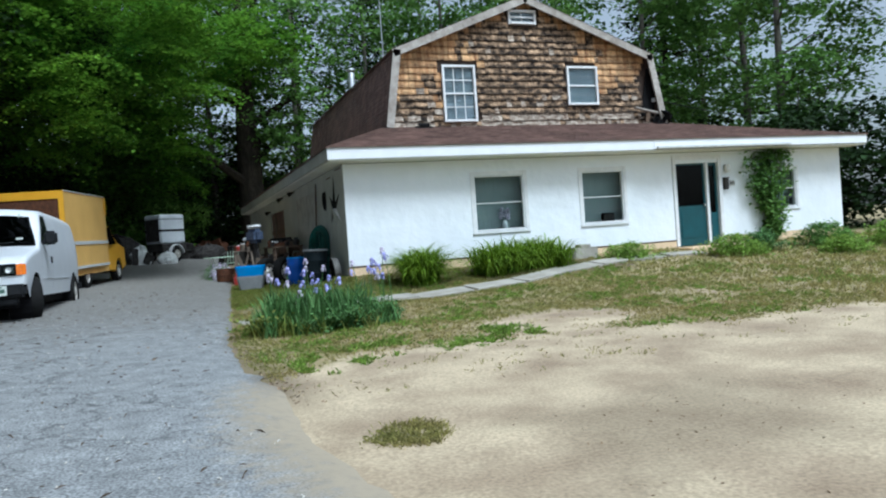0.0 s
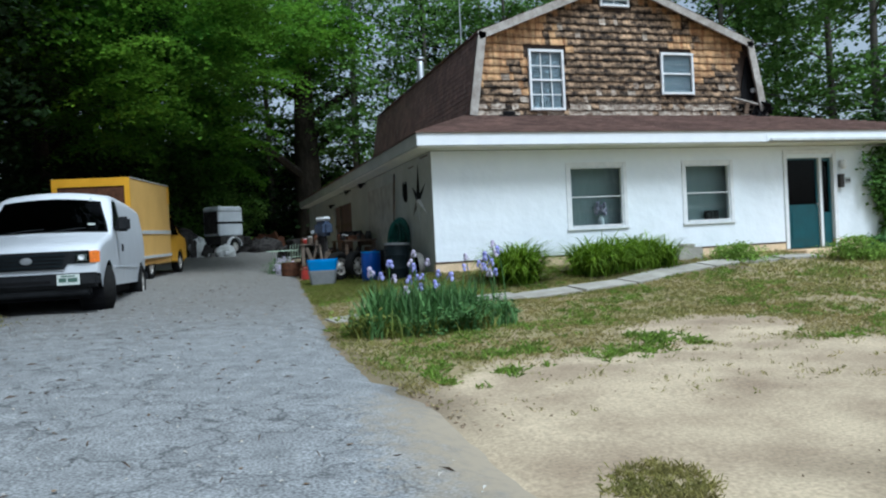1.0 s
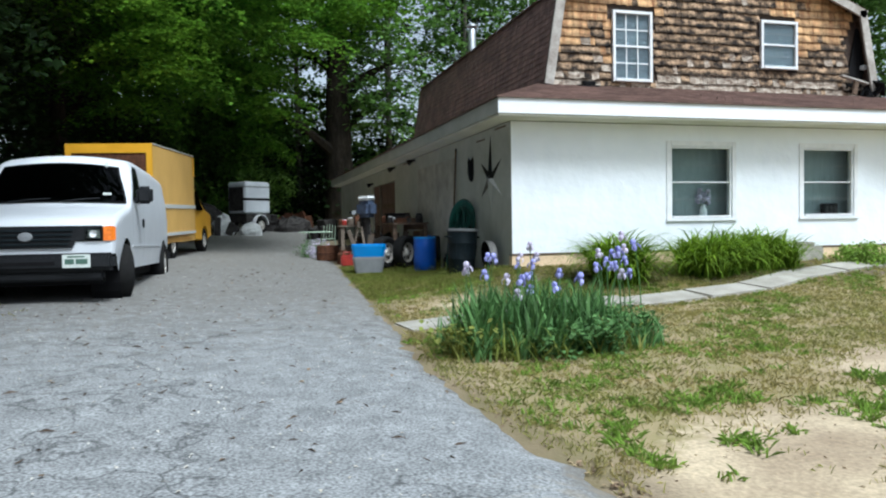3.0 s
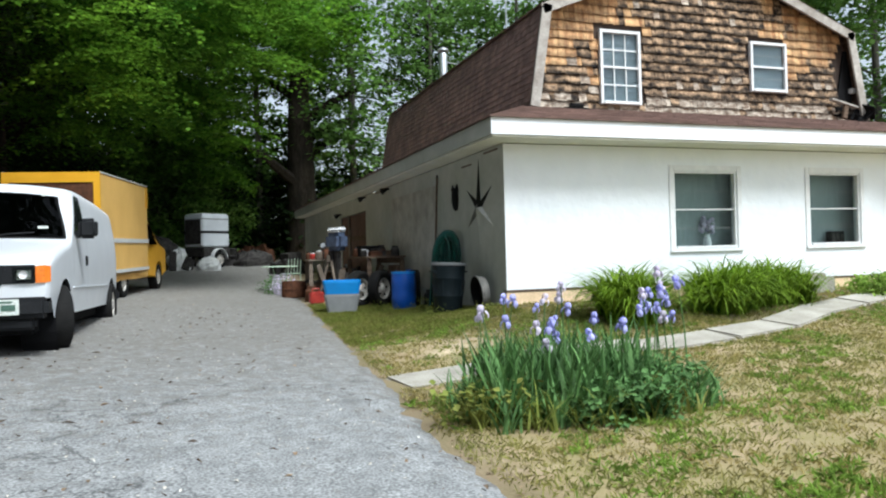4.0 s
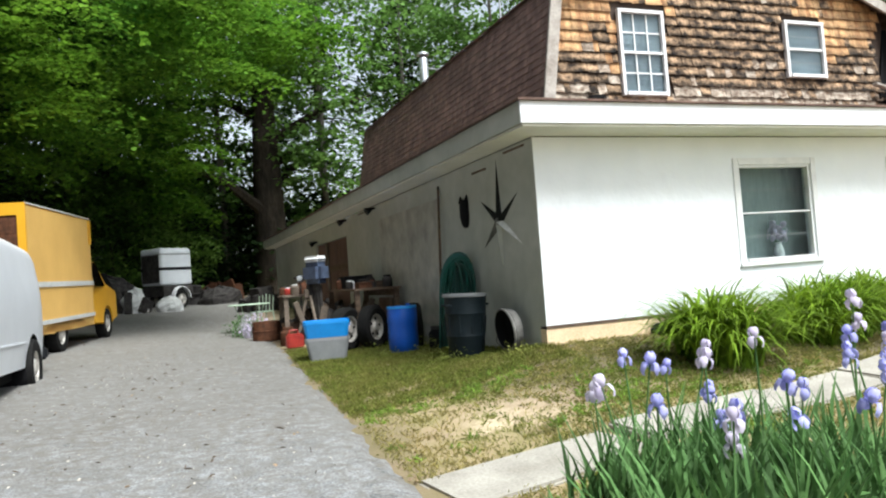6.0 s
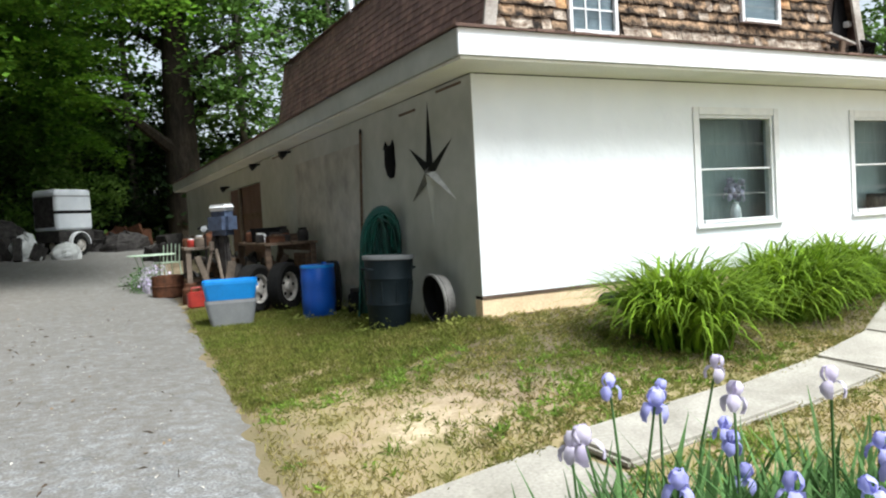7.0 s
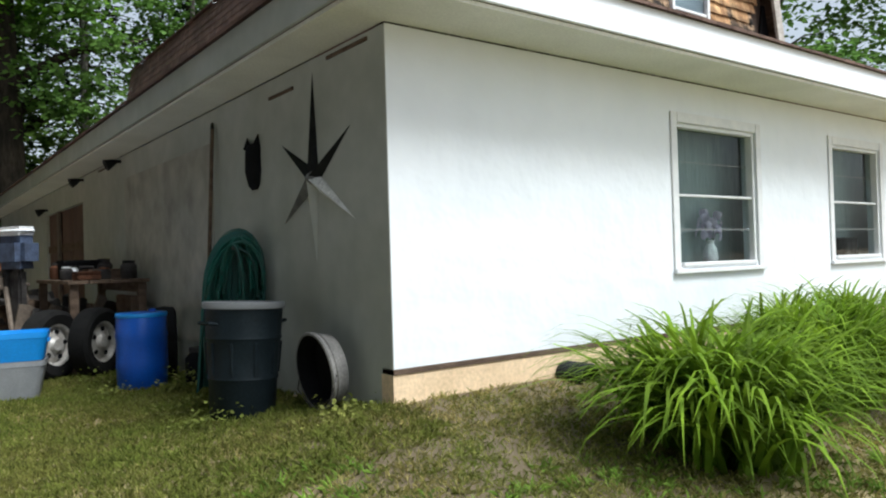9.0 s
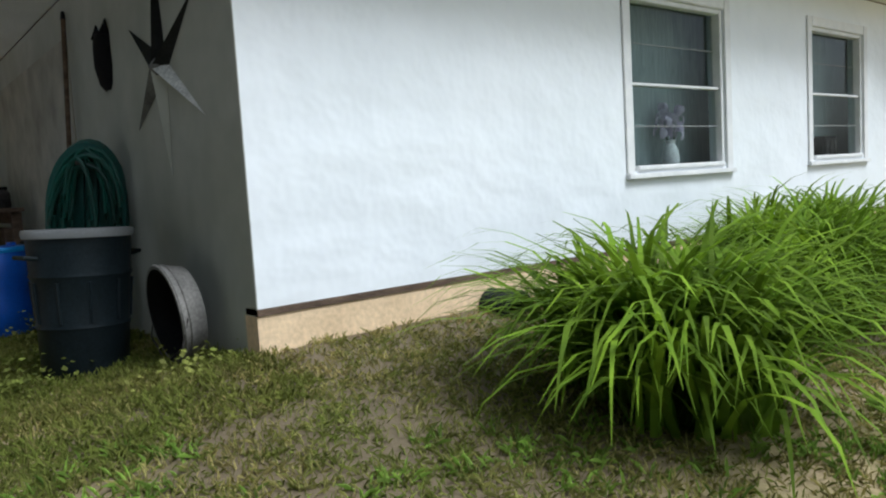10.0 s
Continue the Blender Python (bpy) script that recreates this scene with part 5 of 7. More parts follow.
for dx, dy, n, mm, sd in ((0.8, -0.15, 60, "iris_leaf", 41), (0.2, -0.62, 60, "iris_leaf", 42), (-0.75, -0.3, 30, "olive", 43)):
    rr = np.random.default_rng(sd)
    pp = [(x, y, z + rr.uniform(0.04, 0.3)) for x, y, z in patch(IC[0] + dx, IC[1] + dy, 0.42 if dx else 0.8, 0.3, n, sd)]
    p = new("undergrowth", leaf_mesh("undergrowth", pp, 12, 0.055, 0.06, 0.6, sd, M[mm], droop=0.5))
    p.parent = iris


def iris_flower(seed):
    """Three upright standards and three drooping falls with ruffled edges."""
    rng = random.Random(seed)
    bm = B()
    for k in range(6):
        a = k * math.pi / 3 + rng.uniform(-0.2, 0.2)
        d, s_ = Vector((math.cos(a), math.sin(a), 0)), Vector((-math.sin(a), math.cos(a), 0))
        if k % 2 == 0:
            prof = [(0.006, 0, 0.007), (0.024, 0.016, 0.018), (0.034, 0.038, 0.029), (0.032, 0.06, 0.031), (0.018, 0.08, 0.024), (0.004, 0.088, 0.008)]
        else:
            prof = [(0.006, 0, 0.007), (0.026, 0.012, 0.016), (0.044, 0.008, 0.025), (0.057, -0.016, 0.034), (0.058, -0.046, 0.031), (0.05, -0.072, 0.012)]
        rows = []
        for q, (r, z, w) in enumerate(prof):
            row = []
            for u in (-1, -0.55, 0, 0.55, 1):
                ruf = 0.006 * math.sin(q * 2.1 + u * 4 + seed) * abs(u) * min(1, q / 2)
                row.append(bm.verts.new(d * (r + 0.012 * (1 - u * u) - 0.004 + ruf) + s_ * (w * u) + Vector((0, 0, z + ruf))))
            rows.append(row)
        for a_, b_ in zip(rows, rows[1:]):
            for u in range(4):
                bm.faces.new((a_[u], a_[u + 1], b_[u + 1], b_[u]))
    return bm


fl = [mesh_from(iris_flower(k), "flower", M["petal"] if k < 3 else M["petal_pale"], True) for k in range(4)]
rng = random.Random(5)
for k, (x, y, z0) in enumerate(patch(IC[0] + 0.2, IC[1] + 0.15, 1.0, 0.66, 24, 35)):
    h = rng.uniform(0.6, 1.0)
    lx, ly = rng.uniform(-0.1, 0.1), rng.uniform(-0.1, 0.1)
    st = part("stem", tube(B(), [(x, y, z0), (x + lx * 0.4, y + ly * 0.4, z0 + h * 0.6), (x + lx, y + ly, z0 + h)], [0.008, 0.006, 0.004], 5), M["iris_leaf"], iris)
    for j in range(rng.choice((1, 1, 2, 2))):
        f = new("flower", fl[rng.choice((0, 1, 2, 3))])
        f.parent = st
        zz = h - j * 0.13
        f.matrix_basis = pose(x + lx * zz / h + (0.03 if j else 0) * rng.choice((1, -1)), y + ly * zz / h, z0 + zz, rng.uniform(-20, 20), rng.uniform(-20, 20), rng.uniform(0, 360)) @ Matrix.Scale(rng.uniform(0.52, 0.76), 4)

for cx, cy, rx, ry, n, ln, lab in ((2.72, -1.3, 0.32, 0.32, 32, 0.86, "daylily clump with arching bright green leaves by the path"), (1.05, -1.58, 0.30, 0.38, 66, 0.95, "daylily clump with arching bright green leaves"), (2.95, -1.15, 0.42, 0.36, 36, 0.88, "daylily clump with arching bright green leaves by the wall"),
                                  (3.6, -0.95, 0.48, 0.36, 42, 0.88, "daylily clump with arching bright green leaves by the wall"), (4.3, -0.9, 0.42, 0.33, 34, 0.84, "daylily clump with arching bright green leaves by the wall")):
    t = thing("daylily_clump", lab, "plant", group="daylilies along the front wall")
    roots = sorted(patch(cx, cy, rx, ry, n, int(cx * 100)))
    for k in range(0, n, 4):
        p = new("leaf_tuft", blades("leaf_tuft", roots[k:k + 4], 17, ln * 1.1, 0.035, 0.36, M["lily_leaf"], int(cx * 77) + k, bend=1.15, seg=7))
        p.parent = t


# ---- walkway ----
walkway = thing("pavement", "pale concrete slab path leading to the door", "path", kind="structure")
PTS = [Vector(p) for p in ((-2.6, -3.27, 0), (-1.1, -3.07, 0), (0.5, -2.85, 0), (1.6, -2.7, 0), (2.8, -2.33, 0), (4.25, -1.62, 0), (6.1, -1.0, 0), (8.3, -0.95, 0))]
for i, (a, b) in enumerate(zip(PTS, PTS[1:])):
    n = max(1, round((b - a).length / 1.1))
    for k in range(n):
        p, q = a.lerp(b, k / n), a.lerp(b, (k + 1) / n)
        c, d = (p + q) / 2, (q - p)
        hw = 0.33 if c.x < -0.4 else 0.26
        bm = bx(-d.length / 2 + 0.012, -hw, -0.06, d.length / 2 - 0.012, hw, 0.0, bevel=0.02)
        s_ = part("slab", bm, M["concrete"], walkway)
        g0, g1 = ground_z(p.x, p.y), ground_z(q.x, q.y)
        gs = ground_z(c.x - 0.35 * d.y / d.length, c.y + 0.35 * d.x / d.length) - ground_z(c.x + 0.35 * d.y / d.length, c.y - 0.35 * d.x / d.length)
        s_.matrix_basis = pose(c.x, c.y, ground_z(c.x, c.y) + 0.035, 0, 0, math.degrees(math.atan2(d.y, d.x))) @ pose(0, 0, 0, math.degrees(math.atan2(gs, 0.7)), -math.degrees(math.atan2(g1 - g0, d.length)), 0)


def low_bush(name, label, cx, cy, rx, ry, h, n, leaf, material, seed, category="bush", group=""):
    rng_ = np.random.default_rng(seed)
    pts = []
    for _ in range(n):
        u, v = rng_.normal(0, 0.45, 2)
        x, y = cx + u * rx, cy + v * ry
        top = h * max(0.15, 1 - 0.6 * (u * u + v * v)) * rng_.uniform(0.25, 1.0)
        pts.append((x, y, ground_z(x, y) + top))
    t = thing(name, label, category, group=group)
    c = new("foliage", leaf_mesh("foliage", pts, 14, leaf, 0.07, 0.5, seed, material, droop=0.5))
    c.parent = t
    if h > 0.25:
        p = new("grassy_growth", blades("grassy_growth", patch(cx, cy, rx * 0.8, ry * 0.8, max(8, n // 4), seed), 5, h * 0.9, 0.016, 0.25, material, seed + 1, bend=0.9))
        p.parent = t
    return t


low_bush("low_shrub", "low leafy green shrub beside the entry", 8.6, -1.75, 0.95, 0.5, 0.5, 150, 0.06, M["weed"], 41, group="plants round the entry")
low_bush("low_shrub", "low leafy green shrub beside the entry", 9.6, -1.5, 0.6, 0.45, 0.55, 100, 0.06, M["iris_leaf"], 42, group="plants round the entry")
low_bush("low_shrub", "low green shrub under the window", 6.4, -0.75, 0.75, 0.4, 0.38, 110, 0.06, M["weed"], 43, group="plants round the entry")
low_bush("low_shrub", "dark green shrub at the far end of the front wall", 11.6, -1.5, 0.8, 0.6, 0.6, 130, 0.07, M["far_leaf"], 44, group="plants round the entry")
low_bush("low_shrub", "dark green shrub at the far end of the front wall", 13.0, -2.2, 1.0, 0.7, 0.6, 150, 0.07, M["weed"], 45, group="plants round the entry")
low_bush("low_shrub", "low green shrub at the far end of the front wall", 10.9, -2.6, 0.6, 0.5, 0.4, 100, 0.06, M["weed"], 46, group="plants round the entry")

for x, y, h, n in ((-0.82, 0.95, 0.16, 26), (-0.3, 0.28, 0.14, 22), (-0.85, 1.6, 0.14, 20), (-0.45, 2.75, 0.2, 26), (-0.95, 3.2, 0.12, 18), (-0.9, 4.3, 0.14, 18)):
    low_bush("weed_clump", "low leafy weeds at the foot of the side wall", x, y, 0.28, 0.22, h, n // 2, 0.032, M["olive"], int(1000 + y * 10), category="weeds", group="weeds by the side wall")

# vine on the front wall
vine = thing("vine", "dark leafy vine climbing the front wall to the eaves", "vine")
rng = np.random.default_rng(51)
vp = []
for _ in range(330):
    z = rng.uniform(0.1, 2.33)
    w = 0.22 + 0.55 * smooth01(0.5, 2.3, z)
    vp.append((11.2 + rng.normal(0, 0.5) * w + 0.1 * math.sin(z * 3), -0.12 - abs(rng.normal(0, 0.09)), z))
c = new("foliage", leaf_mesh("foliage", vp, 12, 0.1, 0.09, 0.9, 52, M["far_leaf"], droop=0.6))
c.parent = vine
bm = B()
for k in range(5):
    x = 11.15 + 0.07 * k
    tube(bm, [(x, -0.1, -0.1), (x + 0.06, -0.06, 0.8), (x - 0.1 + 0.12 * k, -0.06, 1.6), (x - 0.3 + 0.2 * k, -0.08, 2.3)], [0.02, 0.016, 0.012, 0.006], 5)
part("stem", bm, M["bark"], vine)

# small things by the door
mb = thing("mailbox", "narrow dark wall mailbox beside the door", "mailbox", pose(9.94, -0.005, 1.38))
part("case", bx(-0.06, -0.09, 0, 0.06, 0, 0.3, bevel=0.01), M["clutter"], mb)
part("lid", bx(-0.065, -0.1, 0.27, 0.065, 0, 0.31, bevel=0.008), M["clutter"], mb)
sg = thing("house_sign", "small grey plaque with dark bars on the front wall", "sign", pose(10.17, -0.004, 1.47))
part("plate", bx(-0.09, -0.015, 0, 0.09, 0, 0.15, bevel=0.004), M["frame_grey"], sg)
for x in (-0.05, 0.0, 0.05):
    part("bar", bx(x - 0.016, -0.02, 0.04, x + 0.016, -0.0155, 0.11), M["clutter"], sg)
wl = thing("wall_lamp", "small pale wall lamp beside the door", "lamp", pose(9.98, -0.003, 1.92))
part("base", bx(-0.05, -0.03, -0.06, 0.05, 0, 0.1, bevel=0.01), M["frame_grey"], wl)
part("shade", lathe(B(), [(0.03, 0.1), (0.06, 0.08), (0.075, -0.05), (0.05, -0.1), (0.001, -0.11)], 16, pose(0, -0.1, 0.0)), M["white_paint"], wl, smooth=True)
part("arm", cone(B(), (0, -0.03, 0.06), (0, -0.1, 0.09), 0.012, 0.012, 8), M["frame_grey"], wl)
gb2 = thing("stone_planter", "weathered grey block planter at the foot of the wall", "planter", pose(5.45, -0.33, ground_z(5.45, -0.33)))
part("block", bx(-0.32, -0.16, -0.03, 0.32, 0.14, 0.26, bevel=0.03), M["concrete"], gb2)
part("cap", bx(-0.16, -0.12, 0.262, 0.16, 0.1, 0.33, bevel=0.02), M["concrete"], gb2)
dp = thing("drain_pipe", "short black corrugated drain pipe end at the wall foot", "pipe", pose(1.5, -0.02, ground_z(1.5, -0.2) + 0.03, 88, 0, -6) @ Matrix.Scale(0.8, 4))
prof = []
for k in range(9):
    prof += [(0.115, -0.02 + k * 0.04), (0.128, 0.0 + k * 0.04)]
part("hose", lathe(B(), prof + [(0.11, 0.34), (0.105, 0.0)], 24), M["black_plastic"], dp, smooth=True)

vs_ = thing("flower_vase", "white vase of pale flowers on the window ledge indoors", "vase", pose(3.78, 0.24, 0.74))
part("vase", lathe(B(), [(0.001, 0), (0.05, 0), (0.07, 0.06), (0.06, 0.15), (0.035, 0.2), (0.045, 0.23)], 18), M["white_paint"], vs_, smooth=True)
for k in range(7):
    a = k * 2.4
    f = new("flower", fl[3])
    f.parent = vs_
    f.matrix_basis = pose(0.09 * math.cos(a), 0.04 * math.sin(a), 0.3 + 0.025 * k, 20 * math.sin(a), 20 * math.cos(a), 50 * k)
    part("stem", tube(B(), [(0, 0, 0.15), (0.05 * math.cos(a), 0.02 * math.sin(a), 0.24), (0.09 * math.cos(a), 0.04 * math.sin(a), 0.3 + 0.025 * k)], 0.003, 4), M["iris_leaf"], vs_)
solid("ledge", bx(5.6, 0.152, 0.68, 7.0, 0.32, 0.738), M["unlit_room"], "dark indoor window ledge", "ledge", kind="structure")
bxr = thing("radio", "small dark box-shaped radio on the window ledge indoors", "radio", pose(6.55, 0.24, 0.738))
part("case", bx(-0.16, -0.06, 0, 0.16, 0.06, 0.24, bevel=0.012), M["dark"], bxr)
for k in range(3):
    part("slot", bx(-0.13 + k * 0.1, -0.066, 0.05, -0.07 + k * 0.1, -0.0605, 0.19), M["clutter"], bxr)
solid("ledge", bx(2.8, 0.152, 0.68, 4.3, 0.32, 0.738), M["unlit_room"], "dark indoor window ledge", "ledge", kind="structure")

# ---- house fittings ----
chim = thing("stove_pipe", "bright galvanised stove pipe with a cap on the roof", "chimney", pose(3.3, 12.0, 5.9))
part("pipe", lathe(B(), [(0.13, -0.3), (0.13, 1.2), (0.125, 1.21)], 20), M["steel"], chim, smooth=True)
part("cap", lathe(B(), [(0.001, 1.42), (0.17, 1.36), (0.18, 1.3), (0.12, 1.29)], 20), M["steel"], chim, smooth=True)
part("collar", lathe(B(), [(0.24, -0.1), (0.2, 0.1), (0.135, 0.16)], 20), M["steel"], chim, smooth=True)
part("stay", tube(B(), [(0.1, 0, 0.95), (0.9, 0.2, 0.93), (1.6, 0.4, 0.72)], 0.012, 5), M["steel"], chim)
ant = thing("antenna", "thin grey metal mast behind the roof edge", "antenna", pose(2.9, 6.2, 5.75))
part("mast", cone(B(), (0, 0, 0), (0, 0, 2.2), 0.022, 0.014, 8), M["steel"], ant)
part("foot", bx(-0.06, -0.06, -0.02, 0.06, 0.06, 0.08), M["steel"], ant)
# damaged corner of the gable and small things lying on the skirt roof
bm = B()
rr = random.Random(12)
for k in range(7):
    n0 = len(bm.verts)
    box(bm, -0.16, -0.02, -0.1, 0.16, 0.02, rr.uniform(0.1, 0.28), bevel=0.008)
    bm.verts.ensure_lookup_table()
    q = pose(rr.uniform(-0.15, 0.2), rr.uniform(-0.05, 0.05), rr.uniform(-0.02, 0.12), rr.uniform(-60, 60), rr.uniform(-60, 60), rr.uniform(0, 180))
    for v in bm.verts[n0:]:
        v.co = q @ v.co
lump = solid("torn_roofing", bm, M["dark"], "black torn roofing scraps at the gable corner", "debris", kind="stuff")
lump.matrix_basis = pose(10.35, GAB_Y - 0.2, GZ + 0.07)
hole = thing("broken_trim", "torn grey trim board hanging at the open gable corner", "board", pose(9.95, GAB_Y - 0.12, 3.95))
part("board", bx(-0.45, -0.1, 0.0, 0.35, 0.02, 0.05, bevel=0.01), M["rake"], hole)
# near-black slab: the shade inside the open corner, given as colour
part("cavity", bx(-0.12, 0.1, -0.25, 0.32, 0.14, 1.3), M["dark"], hole)
part("splinter", bx(-0.05, -0.08, -0.32, 0.08, -0.02, 0.0, bevel=0.01), M["wood_old"], hole)
hole.rotation_euler = (0, radians(12), 0)
for x, lab in ((2.92, "dark roof vent on the skirt roof"), (10.35, "dark crumpled flashing on the skirt roof")):
    y = GAB_Y - 0.2
    z = EAVE_T + (GZ - EAVE_T) * (y - EY0) / (GAB_Y - EY0)
    v_ = thing("roof_vent", lab, "vent", pose(x, y, z + 0.01, 14, 0, 0))
    part("base", bx(-0.22, -0.12, -0.03, 0.22, 0.12, 0.03, bevel=0.01), M["black_plastic"], v_)
    part("hood", bx(-0.16, -0.09, 0.03, 0.16, 0.1, 0.11, bevel=0.03), M["black_plastic"], v_)

wire = thing("overhead_cable", "thin dark utility cable running off from the gable corner", "cable")
part("wire", tube(B(), [(10.3 + 13 * k / 10, GAB_Y - 0.1 + 4.0 * k / 10, 4.3 + 0.5 * k / 10 - 0.5 * math.sin(math.pi * k / 10)) for k in range(11)], 0.012, 6), M["black_plastic"], wire)
part("bracket", bx(10.2, GAB_Y - 0.13, 4.25, 10.32, GAB_Y - 0.02, 4.36, bevel=0.01), M["frame_grey"], wire)
# barn star on the west wall: six slender ridged points round a small hub
star = thing("barn_star", "slender six-pointed metal star, dark above with pale lower points", "wall ornament", pose(0, 0.98, 1.485))
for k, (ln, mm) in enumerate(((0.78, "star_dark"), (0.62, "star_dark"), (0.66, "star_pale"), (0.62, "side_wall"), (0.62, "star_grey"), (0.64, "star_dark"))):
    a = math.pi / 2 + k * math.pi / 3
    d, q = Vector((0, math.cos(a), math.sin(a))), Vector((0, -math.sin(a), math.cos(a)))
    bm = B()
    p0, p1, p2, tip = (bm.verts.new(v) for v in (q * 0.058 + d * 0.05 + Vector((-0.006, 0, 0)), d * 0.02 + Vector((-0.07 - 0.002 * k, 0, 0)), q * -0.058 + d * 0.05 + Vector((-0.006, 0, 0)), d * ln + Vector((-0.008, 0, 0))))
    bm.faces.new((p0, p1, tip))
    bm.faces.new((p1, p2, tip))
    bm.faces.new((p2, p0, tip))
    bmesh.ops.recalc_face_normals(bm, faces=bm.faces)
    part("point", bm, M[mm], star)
part("hub", lathe(B(), [(0.075, 0.0), (0.05, 0.05), (0.001, 0.085)], 12, pose(-0.004, 0, 0, 0, -90, 0)), M["star_grey"], star)
# owl plaque
bm = B()
rings = []
for k, (z, w, d) in enumerate(((-0.21, 0.05, 0.02), (-0.17, 0.1, 0.05), (-0.05, 0.135, 0.075), (0.06, 0.125, 0.075), (0.12, 0.13, 0.07), (0.18, 0.12, 0.05), (0.19, 0.02, 0.03))):
    rings.append([bm.verts.new((-0.004 - d * math.sin(math.pi * i / 8), w * math.cos(math.pi * i / 8), z)) for i in range(9)])
for a, b in zip(rings, rings[1:]):
    for i in range(8):
        bm.faces.new((a[i], a[i + 1], b[i + 1], b[i]))
for s in (1, -1):
    cone(bm, (-0.03, s * 0.1, 0.15), (-0.02, s * 0.115, 0.25), 0.035, 0.004, 8)
ow = solid("wall_plaque", bm, M["dark"], "black cast owl-shaped plaque on the side wall", "wall ornament", smooth=True)
ow.matrix_basis = pose(0, 2.08, 1.71)
pw = thing("pole", "dark thin wooden pole leaning on the side wall", "pole", pose(-0.06, 2.97, -0.2))
part("shaft", tube(B(), [(-0.12, -0.06, 0), (-0.05, -0.02, 1.2), (0.02, 0.02, 2.36)], 0.018, 8), M["wood_old"], pw)
part("tip", cone(B(), (0.02, 0.02, 2.361), (0.022, 0.022, 2.42), 0.022, 0.014, 8), M["black_plastic"], pw)
for y, z, lab in ((6.6, 2.3, "small dark flood lamp under the side eave"), (9.0, 2.3, "small dark flood lamp under the side eave"), (12.4, 2.05, "small dark lamp above the boarded doorway")):
    fl_ = thing("flood_lamp", lab, "lamp", pose(-0.02, y, z))
    part("arm", bx(-0.06, -0.02, -0.02, 0.02, 0.02, 0.02, bevel=0.005), M["black_plastic"], fl_)
    part("head", lathe(B(), [(0.03, 0.0), (0.05, 0.05), (0.08, 0.14), (0.07, 0.145), (0.001, 0.12)], 14, pose(-0.05, 0, 0, 0, -115, 0)), M["black_plastic"], fl_, smooth=True)
brd = thing("boarded_doorway", "side opening covered with brown plywood sheets", "boards")
for k in range(3):
    part("plank", bx(0.05, 9.12 + k * 1.16, 0.25, 0.075, 10.26 + k * 1.16, 1.95, bevel=0.004), M["plywood"], brd)
part("cross_board", bx(0.02, 9.12, 1.2, 0.048, 12.58, 1.34, bevel=0.004), M["wood_old"], brd)
part("post", bx(-0.02, 11.2, 0.1, 0.03, 11.36, 1.95, bevel=0.004), M["wood_pale"], brd)
for y0, y1, z in ((0.2, 0.75, 2.30), (1.3, 1.75, 2.2), (7.2, 7.9, 2.3)):
    cr2 = solid("batten", bx(-0.015, y0, z, 0.0, y1, z + 0.025), M["wood_old"], "dark broken batten under the side eave", "batten", group="battens under the side eave")
solid("weathered_sheet", bx(-0.016, 3.1, 0.1, -0.004, 6.4, 2.05), mat("drab_sheet", (0.41, 0.395, 0.34), (0.34, 0.325, 0.275), scale=0.8, rough=0.85, bump=0.05, bscale=3), "drab brown siding sheet on the side wall", "siding")

# ---- side yard ----
gz = ground_z
sld = thing("green_sled", "dark green plastic sled standing upright against the side wall", "sled", pose(-0.28, 2.1, gz(-0.28, 2.1) - 0.02, 5, 0, 62) @ Matrix.Diagonal((1, 0.85, 1.08, 1)))
bm = B()
n = 14
out, inn = [], []
shape = [(-0.29, 0.0), (-0.30, 0.75)] + [(0.30 * -math.cos(math.pi * i / n), 0.85 + 0.42 * math.sin(math.pi * i / n)) for i in range(n + 1)] + [(0.30, 0.75), (0.29, 0.0)]
for d, k_ in ((0.0, 1.0), (-0.10, 0.97), (-0.10, 0.9), (0.02, 0.86)):
    inn.append([bm.verts.new((d, y * k_, 0.02 + z * (k_ if k_ < 1 else 1) + (1 - k_) * 0.3)) for y, z in shape])
for a, b in zip(inn, inn[1:]):
    for i in range(len(shape) - 1):
        bm.faces.new((a[i], a[i + 1], b[i + 1], b[i]))
bm.faces.new(inn[-1])
bmesh.ops.recalc_face_normals(bm, faces=bm.faces)
part("shell", bm, M["green_plastic"], sld, smooth=True)
for y in (-0.14, -0.05, 0.05, 0.14):
    part("rib", bx(-0.03, y - 0.014, 0.3, 0.015, y + 0.014, 1.08, bevel=0.006), M["green_plastic"], sld)
# pail on its side, mouth turned to the drive
pail = thing("bucket", "grey plastic bucket lying on its side by the wall", "bucket", pose(-0.25, 0.6, gz(-0.2, 0.6) + 0.265, 0, 84, 0) @ Matrix.Diagonal((1.2, 1.2, 0.62, 1)))
part("shell", lathe(B(), [(0.205, 0.0), (0.218, 0.0), (0.225, 0.015), (0.218, 0.03), (0.212, 0.06), (0.219, 0.07), (0.212, 0.08), (0.19, 0.22), (0.001, 0.22)], 34), M["bucket_grey"], pail, smooth=True)
part("inside", lathe(B(), [(0.204, 0.0), (0.182, 0.21), (0.001, 0.21)], 34), M["dark"], pail, "dark inside", smooth=True)
part("bail", tube(B(), [(0.0, 0.215, 0.05), (0.12, 0.2, -0.03), (0.21, 0.0, -0.06), (0.12, -0.2, -0.03), (0.0, -0.215, 0.05)], 0.006, 6), M["clutter"], pail)
# green hose hung in long loops over the sled
hose = thing("garden_hose", "coiled dark green garden hose hung in long loops", "hose", sld.matrix_basis.copy())
rh = random.Random(61)
